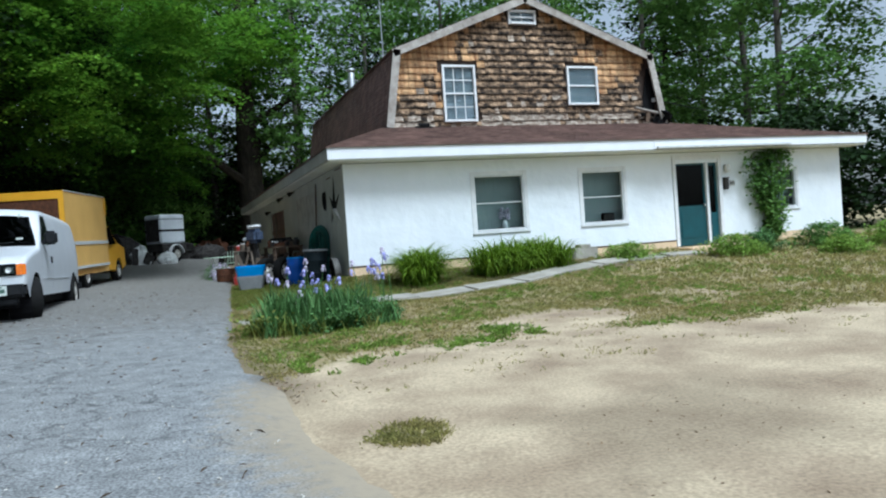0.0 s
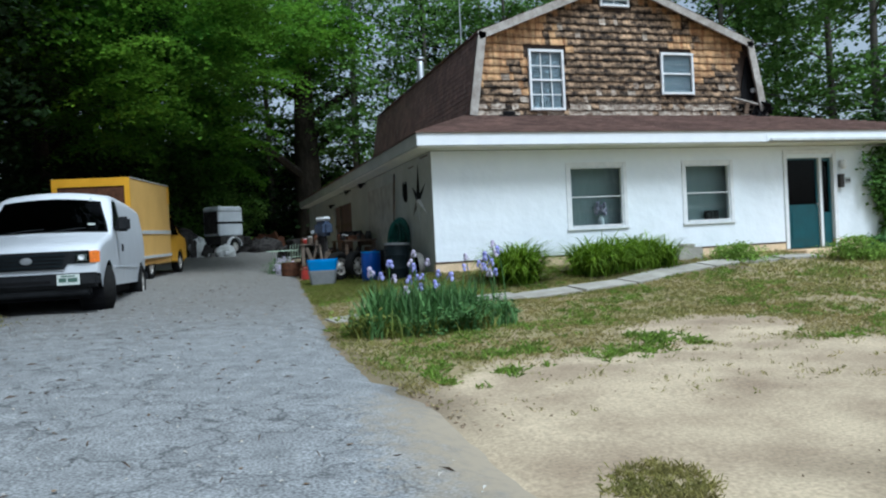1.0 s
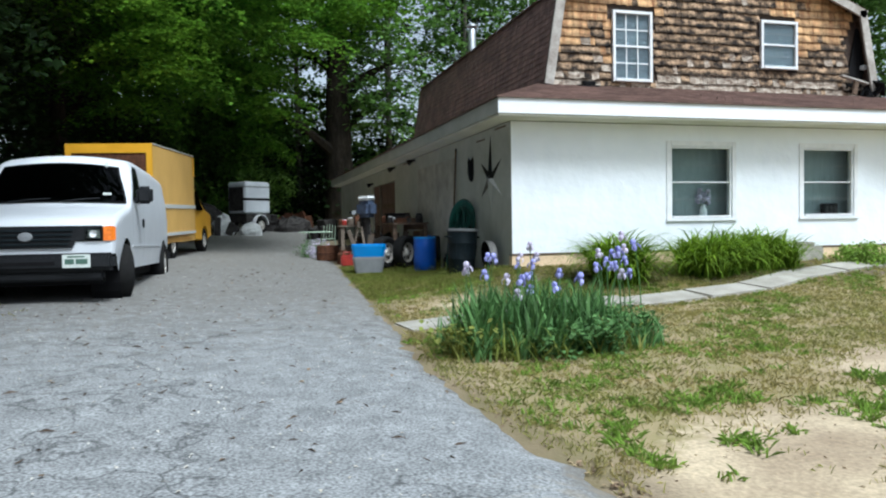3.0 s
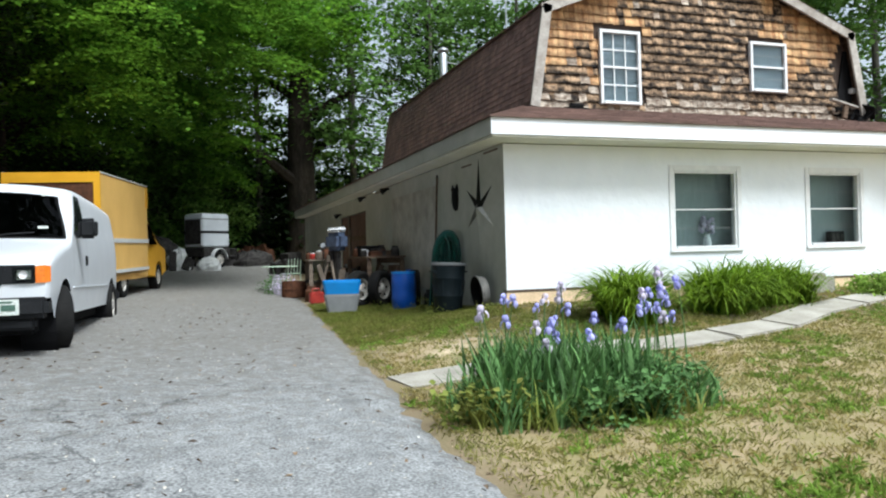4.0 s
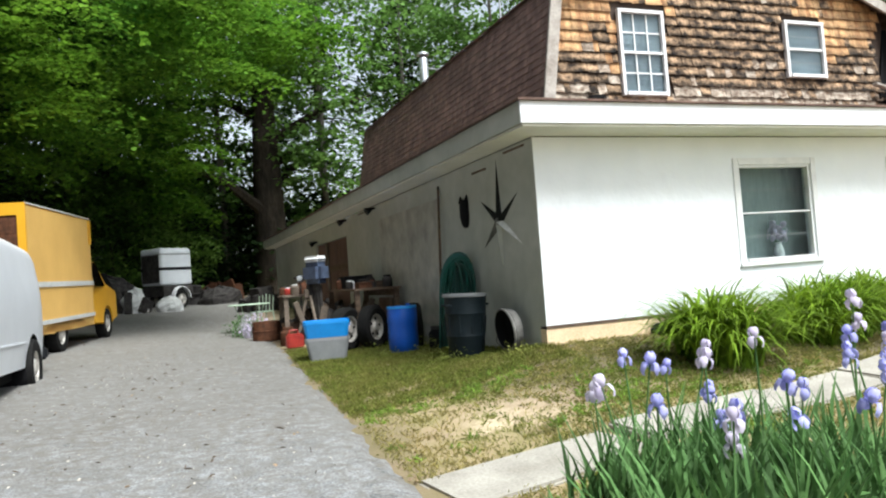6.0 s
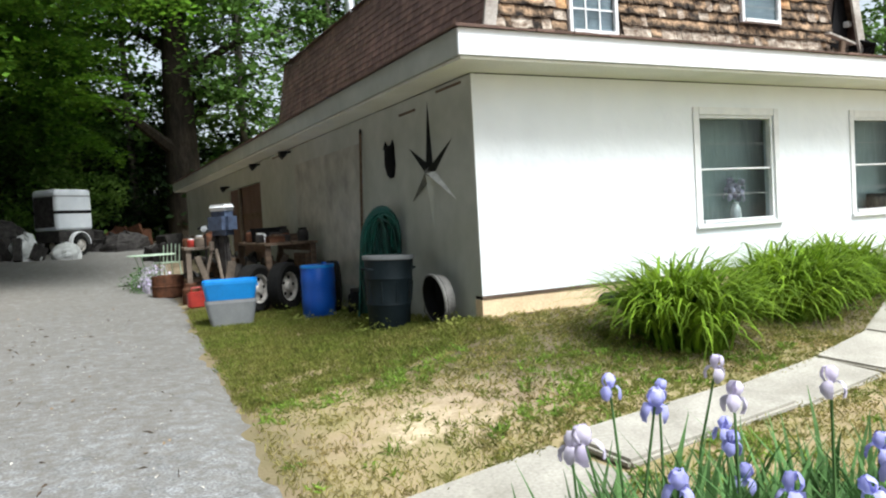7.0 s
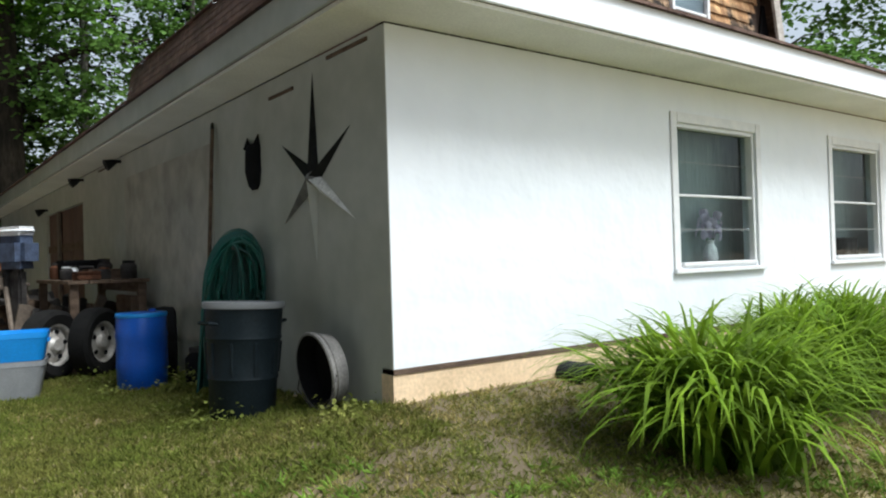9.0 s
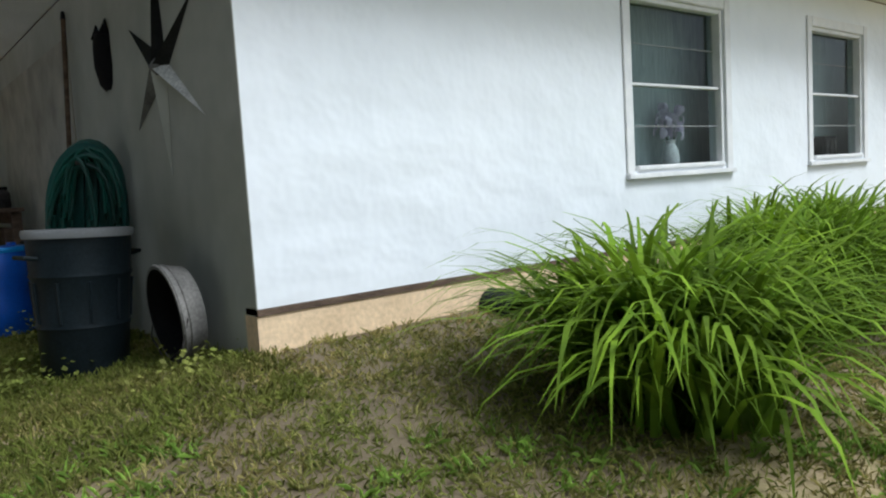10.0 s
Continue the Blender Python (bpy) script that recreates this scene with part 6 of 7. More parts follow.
for k in range(12):
    w_, h_, sag = rh.uniform(0.07, 0.27), rh.uniform(0.42, 0.58), rh.uniform(-0.10, 0.03)
    c0, lean_ = rh.uniform(-0.06, 0.06), rh.uniform(-0.06, 0.06)
    pts = []
    for i in range(21):
        a = 2 * math.pi * i / 20
        pts.append((-0.135 - 0.02 * rh.random() - 0.008 * k, c0 + w_ * math.sin(a) * (1 + 0.15 * math.cos(a)) + lean_ * math.cos(a), 1.2 + sag - h_ + h_ * math.cos(a)))
    part("loop", tube(B(), pts, 0.014, 6), M["hose_green"], hose, smooth=True)
part("hook", bx(-0.24, -0.03, 1.12, -0.05, 0.03, 1.15, bevel=0.006), M["clutter"], hose)
drm = thing("plastic_drum", "blue plastic drum standing on the grass", "drum", pose(-0.57, 3.58, gz(-0.57, 3.58)))
part("body", lathe(B(), [(0.001, 0), (0.2, 0), (0.225, 0.03), (0.232, 0.2), (0.238, 0.24), (0.232, 0.28), (0.232, 0.48), (0.238, 0.52), (0.232, 0.56), (0.228, 0.7), (0.21, 0.735), (0.001, 0.74)], 32), M["blue_drum"], drm, smooth=True)
part("rim", lathe(B(), [(0.2, 0.735), (0.23, 0.735), (0.238, 0.715), (0.232, 0.695)], 32), M["blue_tub"], drm, smooth=True)
part("bung", cone(B(), (0.1, 0, 0.74), (0.1, 0, 0.765), 0.035, 0.033, 14), M["blue_drum"], drm)


def tub(w0, w1, d0, d1, h):
    bm = B()
    a = []
    for z, t in ((0, 0.0), (h - 0.05, 0.93), (h - 0.05, 1.0), (h, 1.02), (h, 0.9), (0.03, -0.03)):
        w, d = (w0 + (w1 - w0) * t) / 2, (d0 + (d1 - d0) * t) / 2
        ring = []
        for sx, sy in ((1, 1), (-1, 1), (-1, -1), (1, -1)):
            for k in range(4):
                an = math.atan2(sy, sx) + (k - 1.5) * 0.35
                ring.append(bm.verts.new((sx * (w - 0.06) + 0.085 * math.cos(an), sy * (d - 0.06) + 0.085 * math.sin(an), z)))
        a.append(ring)
    n = len(a[0])
    for r0, r1 in zip(a, a[1:]):
        for i in range(n):
            bm.faces.new((r0[i], r0[(i + 1) % n], r1[(i + 1) % n], r1[i]))
    bm.faces.new(a[0][::-1])
    bm.faces.new(a[-1])
    bmesh.ops.recalc_face_normals(bm, faces=bm.faces)
    return bm


cn = thing("trash_can", "round dark slate plastic trash barrel with a scuffed pale rim", "trash can", pose(-0.52, 1.18, gz(-0.52, 1.18) - 0.01, 0, 2.5, 14))
part("body", lathe(B(), [(0.001, 0), (0.21, 0), (0.225, 0.02), (0.236, 0.26), (0.246, 0.28), (0.24, 0.30), (0.256, 0.54), (0.266, 0.56), (0.26, 0.58), (0.272, 0.79), (0.25, 0.79), (0.24, 0.45), (0.001, 0.44)], 36), M["bin_grey"], cn, smooth=True)
part("rim", lathe(B(), [(0.252, 0.785), (0.262, 0.812), (0.284, 0.81), (0.29, 0.79), (0.284, 0.765), (0.274, 0.765)], 36), M["grey_plastic"], cn, "scuffed pale rim", smooth=True)
for sx in (1, -1):
    part("handle", tube(B(), [(sx * 0.262, -0.07, 0.66), (sx * 0.32, -0.06, 0.67), (sx * 0.32, 0.06, 0.67), (sx * 0.262, 0.07, 0.66)], 0.013, 6), M["bin_grey"], cn)
for k in range(10):
    a = 2 * math.pi * k / 10
    part("rib", cone(B(), (0.239 * math.cos(a), 0.239 * math.sin(a), 0.31), (0.257 * math.cos(a), 0.257 * math.sin(a), 0.53), 0.011, 0.011, 6), M["bin_grey"], cn)
part("litter", lathe(B(), [(0.245, 0.70), (0.15, 0.76), (0.06, 0.74), (0.001, 0.77)], 14), M["pale_bits"], cn, "pale rubbish inside")


tb = thing("storage_tub", "grey plastic storage tub on the grass", "tub", pose(-1.65, 4.15, gz(-1.65, 4.15) - 0.02, 0, 0, -12))
part("body", tub(0.5, 0.64, 0.36, 0.44, 0.38), M["grey_plastic"], tb, smooth=True)
tb2 = thing("storage_tub", "bright blue plastic tub stacked in the grey one", "tub", pose(-1.65, 4.15, gz(-1.65, 4.15) + 0.362, 0, 0, -12))
part("body", tub(0.6, 0.68, 0.4, 0.47, 0.26), M["blue_tub"], tb2, smooth=True)
part("handle", bx(0.33, -0.09, 0.15, 0.375, 0.09, 0.19, bevel=0.01), M["blue_tub"], tb2)
for x, y, tilt, rz, lab in ((-1.15, 4.9, 8, 40, "old black tyre with a pale rim standing in the yard"), (-0.72, 4.8, 10, 44, "old black tyre with a pale rim standing in the yard"), (-0.25, 3.95, 14, 75, "bare black tyre leaning behind the blue drum")):
    t = thing("tyre", lab, "tyre", pose(x, y, gz(x, y) + 0.37, 0, -tilt, rz), group="loose tyres")
    part("rubber", lathe(B(), [(0.22, -0.09), (0.32, -0.115), (0.365, -0.09), (0.375, 0), (0.365, 0.09), (0.32, 0.115), (0.22, 0.09), (0.215, 0)], 34, pose(0, 0, 0, 90, 0, 0)), M["tyre"], t, smooth=True)
    if x < -0.5:
        part("rim", lathe(B(), [(0.222, 0.09), (0.2, 0.08), (0.19, 0.02), (0.15, 0.05), (0.09, 0.055), (0.06, 0.09), (0.001, 0.09)], 28, pose(0, 0, 0, 90, 0, 0)), M["rim"], t, smooth=True)
        for k in range(5):
            a = 2 * math.pi * k / 5
            part("slot", cone(B(), (0.14 * math.cos(a), -0.062, 0.14 * math.sin(a)), (0.14 * math.cos(a), -0.04, 0.14 * math.sin(a)), 0.026, 0.026, 10), M["dark"], t)


def table(label, x, y, rz, lx, ly, h, top_mat, leg_mat, group=""):
    t = thing("work_table", label, "table", pose(x, y, gz(x, y), 0, 0, rz), group=group)
    for k in range(4):
        part("plank", bx(-lx / 2, -ly / 2 + ly * k / 4 + 0.004, h - 0.04, lx / 2, -ly / 2 + ly * (k + 1) / 4 - 0.004, h, bevel=0.004), top_mat, t)
    for sx in (1, -1):
        for sy in (1, -1):
            part("leg", bx(sx * (lx / 2 - 0.09) - 0.045, sy * (ly / 2 - 0.07) - 0.045, -0.03, sx * (lx / 2 - 0.09) + 0.045, sy * (ly / 2 - 0.07) + 0.045, h - 0.042, bevel=0.006), leg_mat, t)
    part("rail", bx(-lx / 2 + 0.05, -ly / 2 + 0.03, h - 0.16, lx / 2 - 0.05, -ly / 2 + 0.07, h - 0.042), leg_mat, t)
    return t


table("rough dark wooden work table beside the side wall", -0.55, 6.0, 90, 2.2, 0.85, 1.02, M["wood_old"], M["wood_old"])
table("low pale work table heaped with odds and ends", -1.35, 8.1, 85, 1.7, 0.8, 0.96, M["wood_pale"], M["wood_pale"])
solid("loose_board", bx(-0.3, 5.05, gz(-0.4, 5.2), -0.22, 5.75, gz(-0.4, 5.2) + 0.82, bevel=0.01), M["wood_old"], "dark board standing against the table", "board")
rng = random.Random(9)
for k in range(3):
    b_ = solid("leaning_board", bx(-0.07, -0.02, 0, 0.07, 0.02, 0.78, bevel=0.006), M["wood_pale"], "pale board leaning on the table legs", "board", group="boards leaning on the tables")
    b_.matrix_basis = pose(-1.35 + 0.22 * k, 6.35 + 0.2 * k, gz(-1.2, 6.4) - 0.02, 6, 10 + 12 * k, 10)
# odds and ends on the tables, each a small shaped thing


def jar(name, label, cat, x, y, z, r, h, material, lid):
    t = thing(name, label, cat, pose(x, y, z, 0, 0, rng.uniform(0, 90)))
    part("body", lathe(B(), [(0.001, 0), (r * 0.9, 0), (r, 0.02), (r, h * 0.75), (r * 0.7, h * 0.9), (r * 0.7, h), (0.001, h)], 18), material, t, smooth=True)
    part("lid", lathe(B(), [(r * 0.75, h * 0.92), (r * 0.75, h * 1.05), (0.001, h * 1.06)], 18), lid, t, smooth=True)
    return t


T1, T2 = gz(-0.55, 6.0) + 1.02, gz(-1.35, 8.1) + 0.96
for k, (x, y, z, r, h, a, b, lab, nm) in enumerate(((-0.8, 6.6, T1, 0.09, 0.2, "rust", "clutter", "rusty paint can on the work table", "paint_can"), (-0.5, 5.4, T1, 0.07, 0.13, "clutter", "rust", "small dark can on the work table", "paint_can"),
                                                  (-0.7, 6.15, T1, 0.06, 0.16, "white_paint", "clutter", "white plastic bottle on the work table", "bottle"), (-1.5, 7.7, T2, 0.09, 0.2, "wood_pale", "frame_grey", "tan bucket on the pale table", "bucket"),
                                                  (-1.25, 8.2, T2, 0.1, 0.26, "rust", "rust", "brown jug on the pale table", "jug"), (-1.6, 8.5, T2, 0.09, 0.18, "rust", "clutter", "rusty can on the pale table", "paint_can"), (-1.1, 8.7, T2, 0.08, 0.2, "frame_grey", "clutter", "grey can on the pale table", "paint_can"))):
    jar(nm, lab, "container", x, y, z, r, h, M[a], M[b])
for x, y, lx, ly, h, mm, lab in ((-0.35, 6.7, 0.4, 0.3, 0.18, "clutter", "dark tool box on the work table"), (-0.4, 5.85, 0.45, 0.3, 0.12, "wood_old", "wooden crate on the work table"), (-0.75, 5.1, 0.25, 0.2, 0.1, "rust", "rusty tin box on the work table")):
    t = thing("tool_box", lab, "box", pose(x, y, T1, 0, 0, rng.uniform(-30, 30)))
    part("body", bx(-lx / 2, -ly / 2, 0, lx / 2, ly / 2, h * 0.7, bevel=0.01), M[mm], t)
    part("lid", bx(-lx / 2 - 0.006, -ly / 2 - 0.006, h * 0.705, lx / 2 + 0.006, ly / 2 + 0.006, h, bevel=0.012), M[mm], t)
    part("handle", tube(B(), [(-0.08, 0, h), (-0.07, 0, h + 0.05), (0.07, 0, h + 0.05), (0.08, 0, h)], 0.009, 6), M["clutter"], t)
# more odds and ends heaped on and round the tables
for x, y, z, r, h, a, b, lab, nm in ((-0.3, 6.35, T1, 0.1, 0.24, "clutter", "clutter", "black plastic pot on the work table", "plant_pot"), (-0.62, 6.9, T1, 0.11, 0.2, "dark", "clutter", "dark oil jug on the work table", "jug"),
                                     (-0.85, 5.7, T1, 0.07, 0.15, "clutter", "frame_grey", "dark tin with a grey lid on the work table", "paint_can"), (-0.28, 5.2, T1, 0.09, 0.2, "clutter", "dark", "dark canister at the end of the work table", "canister"),
                                     (-1.6, 7.95, T2, 0.08, 0.15, "red", "white_paint", "faded red can on the pale table", "paint_can"), (-1.2, 7.6, T2, 0.07, 0.2, "white_paint", "rag_blue", "white bottle with a blue cap on the pale table", "bottle"),
                                     (-1.45, 8.75, T2, 0.12, 0.16, "pale_green", "pale_green", "pale green pot on the pale table", "plant_pot"), (-1.75, 7.35, gz(-1.75, 7.35), 0.15, 0.34, "rust", "rust", "rusty pail on the ground before the table", "pail"),
                                     (-0.12, 3.25, gz(-0.12, 3.25), 0.14, 0.34, "dark", "clutter", "black pot on the ground by the wall", "plant_pot")):
    jar(nm, lab, "container", x, y, z, r, h, M[a], M[b])
for x, y, z, lx, ly, h, mm, lab in ((-1.3, 8.45, T2, 0.4, 0.3, 0.2, "wood_old", "small dark crate on the pale table"), (-0.55, 6.45, T1, 0.5, 0.35, 0.24, "dark", "black tool chest on the work table"), (-1.45, 7.9, gz(-1.4, 7.9), 0.55, 0.4, 0.4, "wood_old", "dark crate under the pale table"),
                                    (-0.85, 5.75, gz(-0.8, 5.75), 0.6, 0.45, 0.5, "clutter", "dark box under the work table"), (-0.6, 6.6, gz(-0.6, 6.6), 0.7, 0.5, 0.55, "dark", "black storage box under the work table")):
    t = thing("crate", lab, "box", pose(x, y, z, 0, 0, rng.uniform(-25, 25)))
    part("body", bx(-lx / 2, -ly / 2, 0, lx / 2, ly / 2, h * 0.8, bevel=0.012), M[mm], t)
    part("lid", bx(-lx / 2 - 0.008, -ly / 2 - 0.008, h * 0.803, lx / 2 + 0.008, ly / 2 + 0.008, h, bevel=0.014), M[mm], t)
for x, y, tilt, mm, lab in ((-1.0, 5.35, 28, "wood_pale", "pale plank leaning across the tyres"), (-1.5, 6.1, -22, "wood_pale", "pale plank leaning on the motor stand"), (-0.3, 7.35, 10, "wood_old", "dark plank leaning by the doorway")):
    b_ = solid("leaning_board", bx(-0.05, -0.018, 0, 0.05, 0.018, 0.98, bevel=0.006), M[mm], lab, "board", group="boards leaning on the tables")
    b_.matrix_basis = pose(x, y, gz(x, y) - 0.02, 8, tilt, 15)
low_bush("potted_shrub", "pale leggy potted plants crowded beside the garden table", -2.25, 10.6, 0.5, 0.6, 0.6, 36, 0.05, M["iris_leaf"], 141, category="plant")
low_bush("potted_shrub", "white-flowered plants before the garden table", -2.1, 9.9, 0.35, 0.4, 0.6, 30, 0.05, M["petal_pale"], 142, category="plant")
# outboard motor on its stand
mo = thing("outboard_motor", "old blue and white outboard motor on a wooden stand", "motor", pose(-1.2, 6.9, gz(-1.2, 6.9), 0, 0, 30) @ Matrix.Diagonal((1, 1, 1.17, 1)))
part("cowl", bx(-0.17, -0.25, 1.0, 0.17, 0.27, 1.36, bevel=0.08, seg=4), M["rag_blue"], mo, smooth=True)
part("cowl_top", bx(-0.15, -0.22, 1.362, 0.15, 0.24, 1.46, bevel=0.05, seg=3), M["white_paint"], mo, smooth=True)
part("leg", bx(-0.06, -0.1, 0.35, 0.06, 0.1, 1.0, bevel=0.03), M["clutter"], mo)
part("clamp", bx(-0.12, 0.1, 0.75, 0.12, 0.2, 1.0, bevel=0.02), M["clutter"], mo)
part("tiller", tube(B(), [(0, 0.2, 1.08), (0.02, 0.5, 1.15), (0.02, 0.7, 1.12)], 0.02, 8), M["black_plastic"], mo)
part("gearcase", lathe(B(), [(0.001, -0.2), (0.05, -0.12), (0.06, 0.05), (0.03, 0.2), (0.001, 0.24)], 14, pose(0, 0, 0.36, 90, 0, 0)), M["clutter"], mo, smooth=True)
for s in (1, -1):
    part("stand_leg", tube(B(), [(s * 0.35, 0.3, -0.02), (s * 0.12, 0.16, 0.86)], 0.03, 6), M["wood_pale"], mo)
    part("stand_foot", tube(B(), [(s * 0.3, -0.35, -0.02), (s * 0.1, 0.1, 0.8)], 0.03, 6), M["wood_pale"], mo)
part("stand_bar", bx(-0.2, 0.12, 0.78, 0.2, 0.17, 0.92, bevel=0.005), M["wood_pale"], mo)
fn = thing("box_fan", "white and grey fan head standing behind the motor", "fan", pose(-1.45, 7.3, gz(-1.45, 7.3), 0, 0, -20))
part("pole", cone(B(), (0, 0, 0.04), (0, 0, 1.2), 0.02, 0.018, 10), M["clutter"], fn)
part("foot", lathe(B(), [(0.001, 0), (0.2, 0), (0.2, 0.02), (0.03, 0.06)], 20), M["clutter"], fn)
part("head", lathe(B(), [(0.001, -0.04), (0.05, -0.04), (0.07, 0), (0.06, 0.05), (0.001, 0.06)], 20, pose(0, 0, 1.27, 60, 0, 0)), M["grey_plastic"], fn, smooth=True)
gc = thing("gas_can", "red fuel can on the ground by the table", "fuel can", pose(-1.75, 6.6, gz(-1.75, 6.6)))
part("body", bx(-0.16, -0.12, 0, 0.16, 0.12, 0.27, bevel=0.03), M["red"], gc, smooth=True)
part("handle", tube(B(), [(-0.1, 0, 0.26), (-0.09, 0, 0.34), (0.06, 0, 0.34), (0.07, 0, 0.26)], 0.014, 8), M["red"], gc)
part("spout", tube(B(), [(0.12, 0, 0.26), (0.18, 0, 0.36), (0.25, 0, 0.4)], [0.022, 0.018, 0.012], 8), M["black_plastic"], gc)
rs = thing("rusty_barrel", "low rust-brown metal tub behind the tables", "barrel", pose(-1.95, 8.9, gz(-1.95, 8.9)))
part("body", lathe(B(), [(0.001, 0), (0.28, 0), (0.3, 0.02), (0.31, 0.2), (0.3, 0.42), (0.27, 0.42), (0.27, 0.05), (0.001, 0.05)], 24), M["rust"], rs, smooth=True)
part("hoop", lathe(B(), [(0.305, 0.2), (0.32, 0.21), (0.32, 0.23), (0.305, 0.24)], 24), M["rust"], rs, smooth=True)
gt = thing("garden_table", "pale green metal garden table with weathered paint", "table", pose(-2.0, 11.5, gz(-2.0, 11.5), 0, 0, 10))
part("top", lathe(B(), [(0.001, 0.72), (0.5, 0.72), (0.52, 0.7), (0.5, 0.69), (0.001, 0.69)], 26), M["pale_green"], gt, smooth=True)
for k in range(4):
    a = math.pi / 4 + k * math.pi / 2
    part("leg", tube(B(), [(0.42 * math.cos(a), 0.42 * math.sin(a), -0.02), (0.3 * math.cos(a), 0.3 * math.sin(a), 0.4), (0.4 * math.cos(a), 0.4 * math.sin(a), 0.69)], 0.018, 6), M["pale_green"], gt)
gcz = gz(-1.6, 12.6)
gcr = thing("garden_chair", "pale green metal garden chair beside the table", "chair", pose(-1.55, 12.7, gcz, 0, 0, 200))
part("seat", bx(-0.24, -0.23, 0.42, 0.24, 0.23, 0.45, bevel=0.012), M["pale_green"], gcr)
for k in range(5):
    part("back_bar", tube(B(), [(-0.2 + 0.1 * k, 0.23, 0.44), (-0.2 + 0.1 * k, 0.3, 0.9 - 0.02 * abs(k - 2))], 0.012, 6), M["pale_green"], gcr)
for sx in (1, -1):
    for sy in (1, -1):
        part("leg", tube(B(), [(sx * 0.22, sy * 0.2, 0.42), (sx * 0.25, sy * 0.25, -0.02)], 0.014, 6), M["pale_green"], gcr)
# junk round the trailer and a dark parked car far off
for x, y, lab, mm in ((-2.6, 22, "dark tarped heap at the end of the drive", "clutter"), (-5.2, 19.2, "dark heap of scrap beside the trailer", "clutter"), (-1.6, 24.5, "rusty heap of scrap at the end of the drive", "rust"), (-0.9, 17.5, "dark heap of scrap behind the tables", "clutter"), (-0.55, 6.3, "dark heap of scrap under the work table", "clutter"), (-0.5, 7.6, "dark heap of scrap beside the wall", "wood_old"), (-1.2, 8.4, "dark heap of scrap under the pale table", "clutter"), (-0.6, 9.9, "dark heap of scrap by the boarded doorway", "clutter")):
    bm = B()
    rng2 = random.Random(int(y * 10))
    for k in range(16):
        w = rng2.uniform(0.08, 0.34)
        px, py = rng2.uniform(-0.7, 0.7), rng2.uniform(-0.5, 0.5)
        n0 = len(bm.verts)
        box(bm, -w, -w * rng2.uniform(0.1, 0.6), -0.05, w, w * 0.3, rng2.uniform(0.15, 0.8), bevel=0.012)
        bm.verts.ensure_lookup_table()
        rot = pose(px, py, 0, rng2.uniform(-25, 25), rng2.uniform(-25, 25), rng2.uniform(0, 180))
        for v in bm.verts[n0:]:
            v.co = rot @ v.co
    hp = solid("scrap_heap", bm, M[mm], lab, "scrap", group="scrap at the end of the drive", kind="stuff")
    hp.matrix_basis = pose(x, y, gz(x, y))
fc = thing("parked_car", "dark car parked in the shade far behind the truck", "car", pose(-6.3, 17.6, gz(-6.3, 17.6), 0, 0, 4))
cp = [(-2.0, 0.35), (-2.05, 0.75), (-1.9, 0.95), (-1.0, 1.0), (-0.5, 1.4), (0.9, 1.42), (1.5, 1.0), (2.0, 0.92), (2.05, 0.4)]
bm = extrude_poly(B(), cp, -0.85, 0.85)
taper(bm, 0.95, 1.42, 0.2)
part("body", bm, M["dark"], fc)
quad_panel("rear_window", [(-0.62, -1.0, 1.03), (0.62, -1.0, 1.03), (0.58, -0.55, 1.37), (-0.58, -0.55, 1.37)], 0.006, M["glass_dark"], fc)
for s in (1, -1):
    for y in (-1.25, 1.3):
        wheel(fc, s * 0.76, y, 0.31, 0.31, 0.2, s)

# ---- grass and litter ----
def tufts(name, label, roots, per, length, width, lean, material, seed):
    rng_ = np.random.default_rng(seed)
    R = np.repeat(np.asarray(roots, float), per, axis=0)
    n = len(R)
    R[:, :2] += rng_.normal(0, 0.03, (n, 2))
    a = rng_.uniform(0, 2 * np.pi, n)
    l = length * rng_.uniform(0.45, 1.3, n)
    th = np.abs(rng_.normal(lean, 0.3, n))
    d = np.stack([np.cos(a) * np.sin(th), np.sin(a) * np.sin(th), np.cos(th)], 1)
    s_ = np.stack([-np.sin(a), np.cos(a), np.zeros(n)], 1) * (width * rng_.uniform(0.6, 1.3, n))[:, None] * 0.5
    mid = R + d * (l * 0.55)[:, None]
    d2 = d.copy()
    d2[:, 2] -= 0.55
    tip = mid + d2 * (l * 0.5)[:, None]
    v = np.stack([R - s_, R + s_, mid + s_ * 0.8, tip, mid - s_ * 0.8], 1).reshape(-1, 3)
    k = np.arange(n)[:, None] * 5
    f = [tuple(q) for q in (k + np.array([0, 1, 2, 3, 4])).tolist()]
    me = bpy.data.meshes.new(name)
    me.from_pydata(v.tolist(), [], f)
    me.materials.append(material)
    return tagged(new(name, me), label, "grass" if "grass" in name else "litter", kind="stuff")


rng = np.random.default_rng(71)
path_line = [(p.x, p.y) for p in PTS]


def on_path(x, y):
    for (ax, ay), (bx_, by) in zip(path_line, path_line[1:]):
        t = max(0, min(1, ((x - ax) * (bx_ - ax) + (y - ay) * (by - ay)) / ((bx_ - ax) ** 2 + (by - ay) ** 2)))
        if math.hypot(x - ax - t * (bx_ - ax), y - ay - t * (by - ay)) < (0.30 if x < -0.4 else 0.22):
            return True
    return False


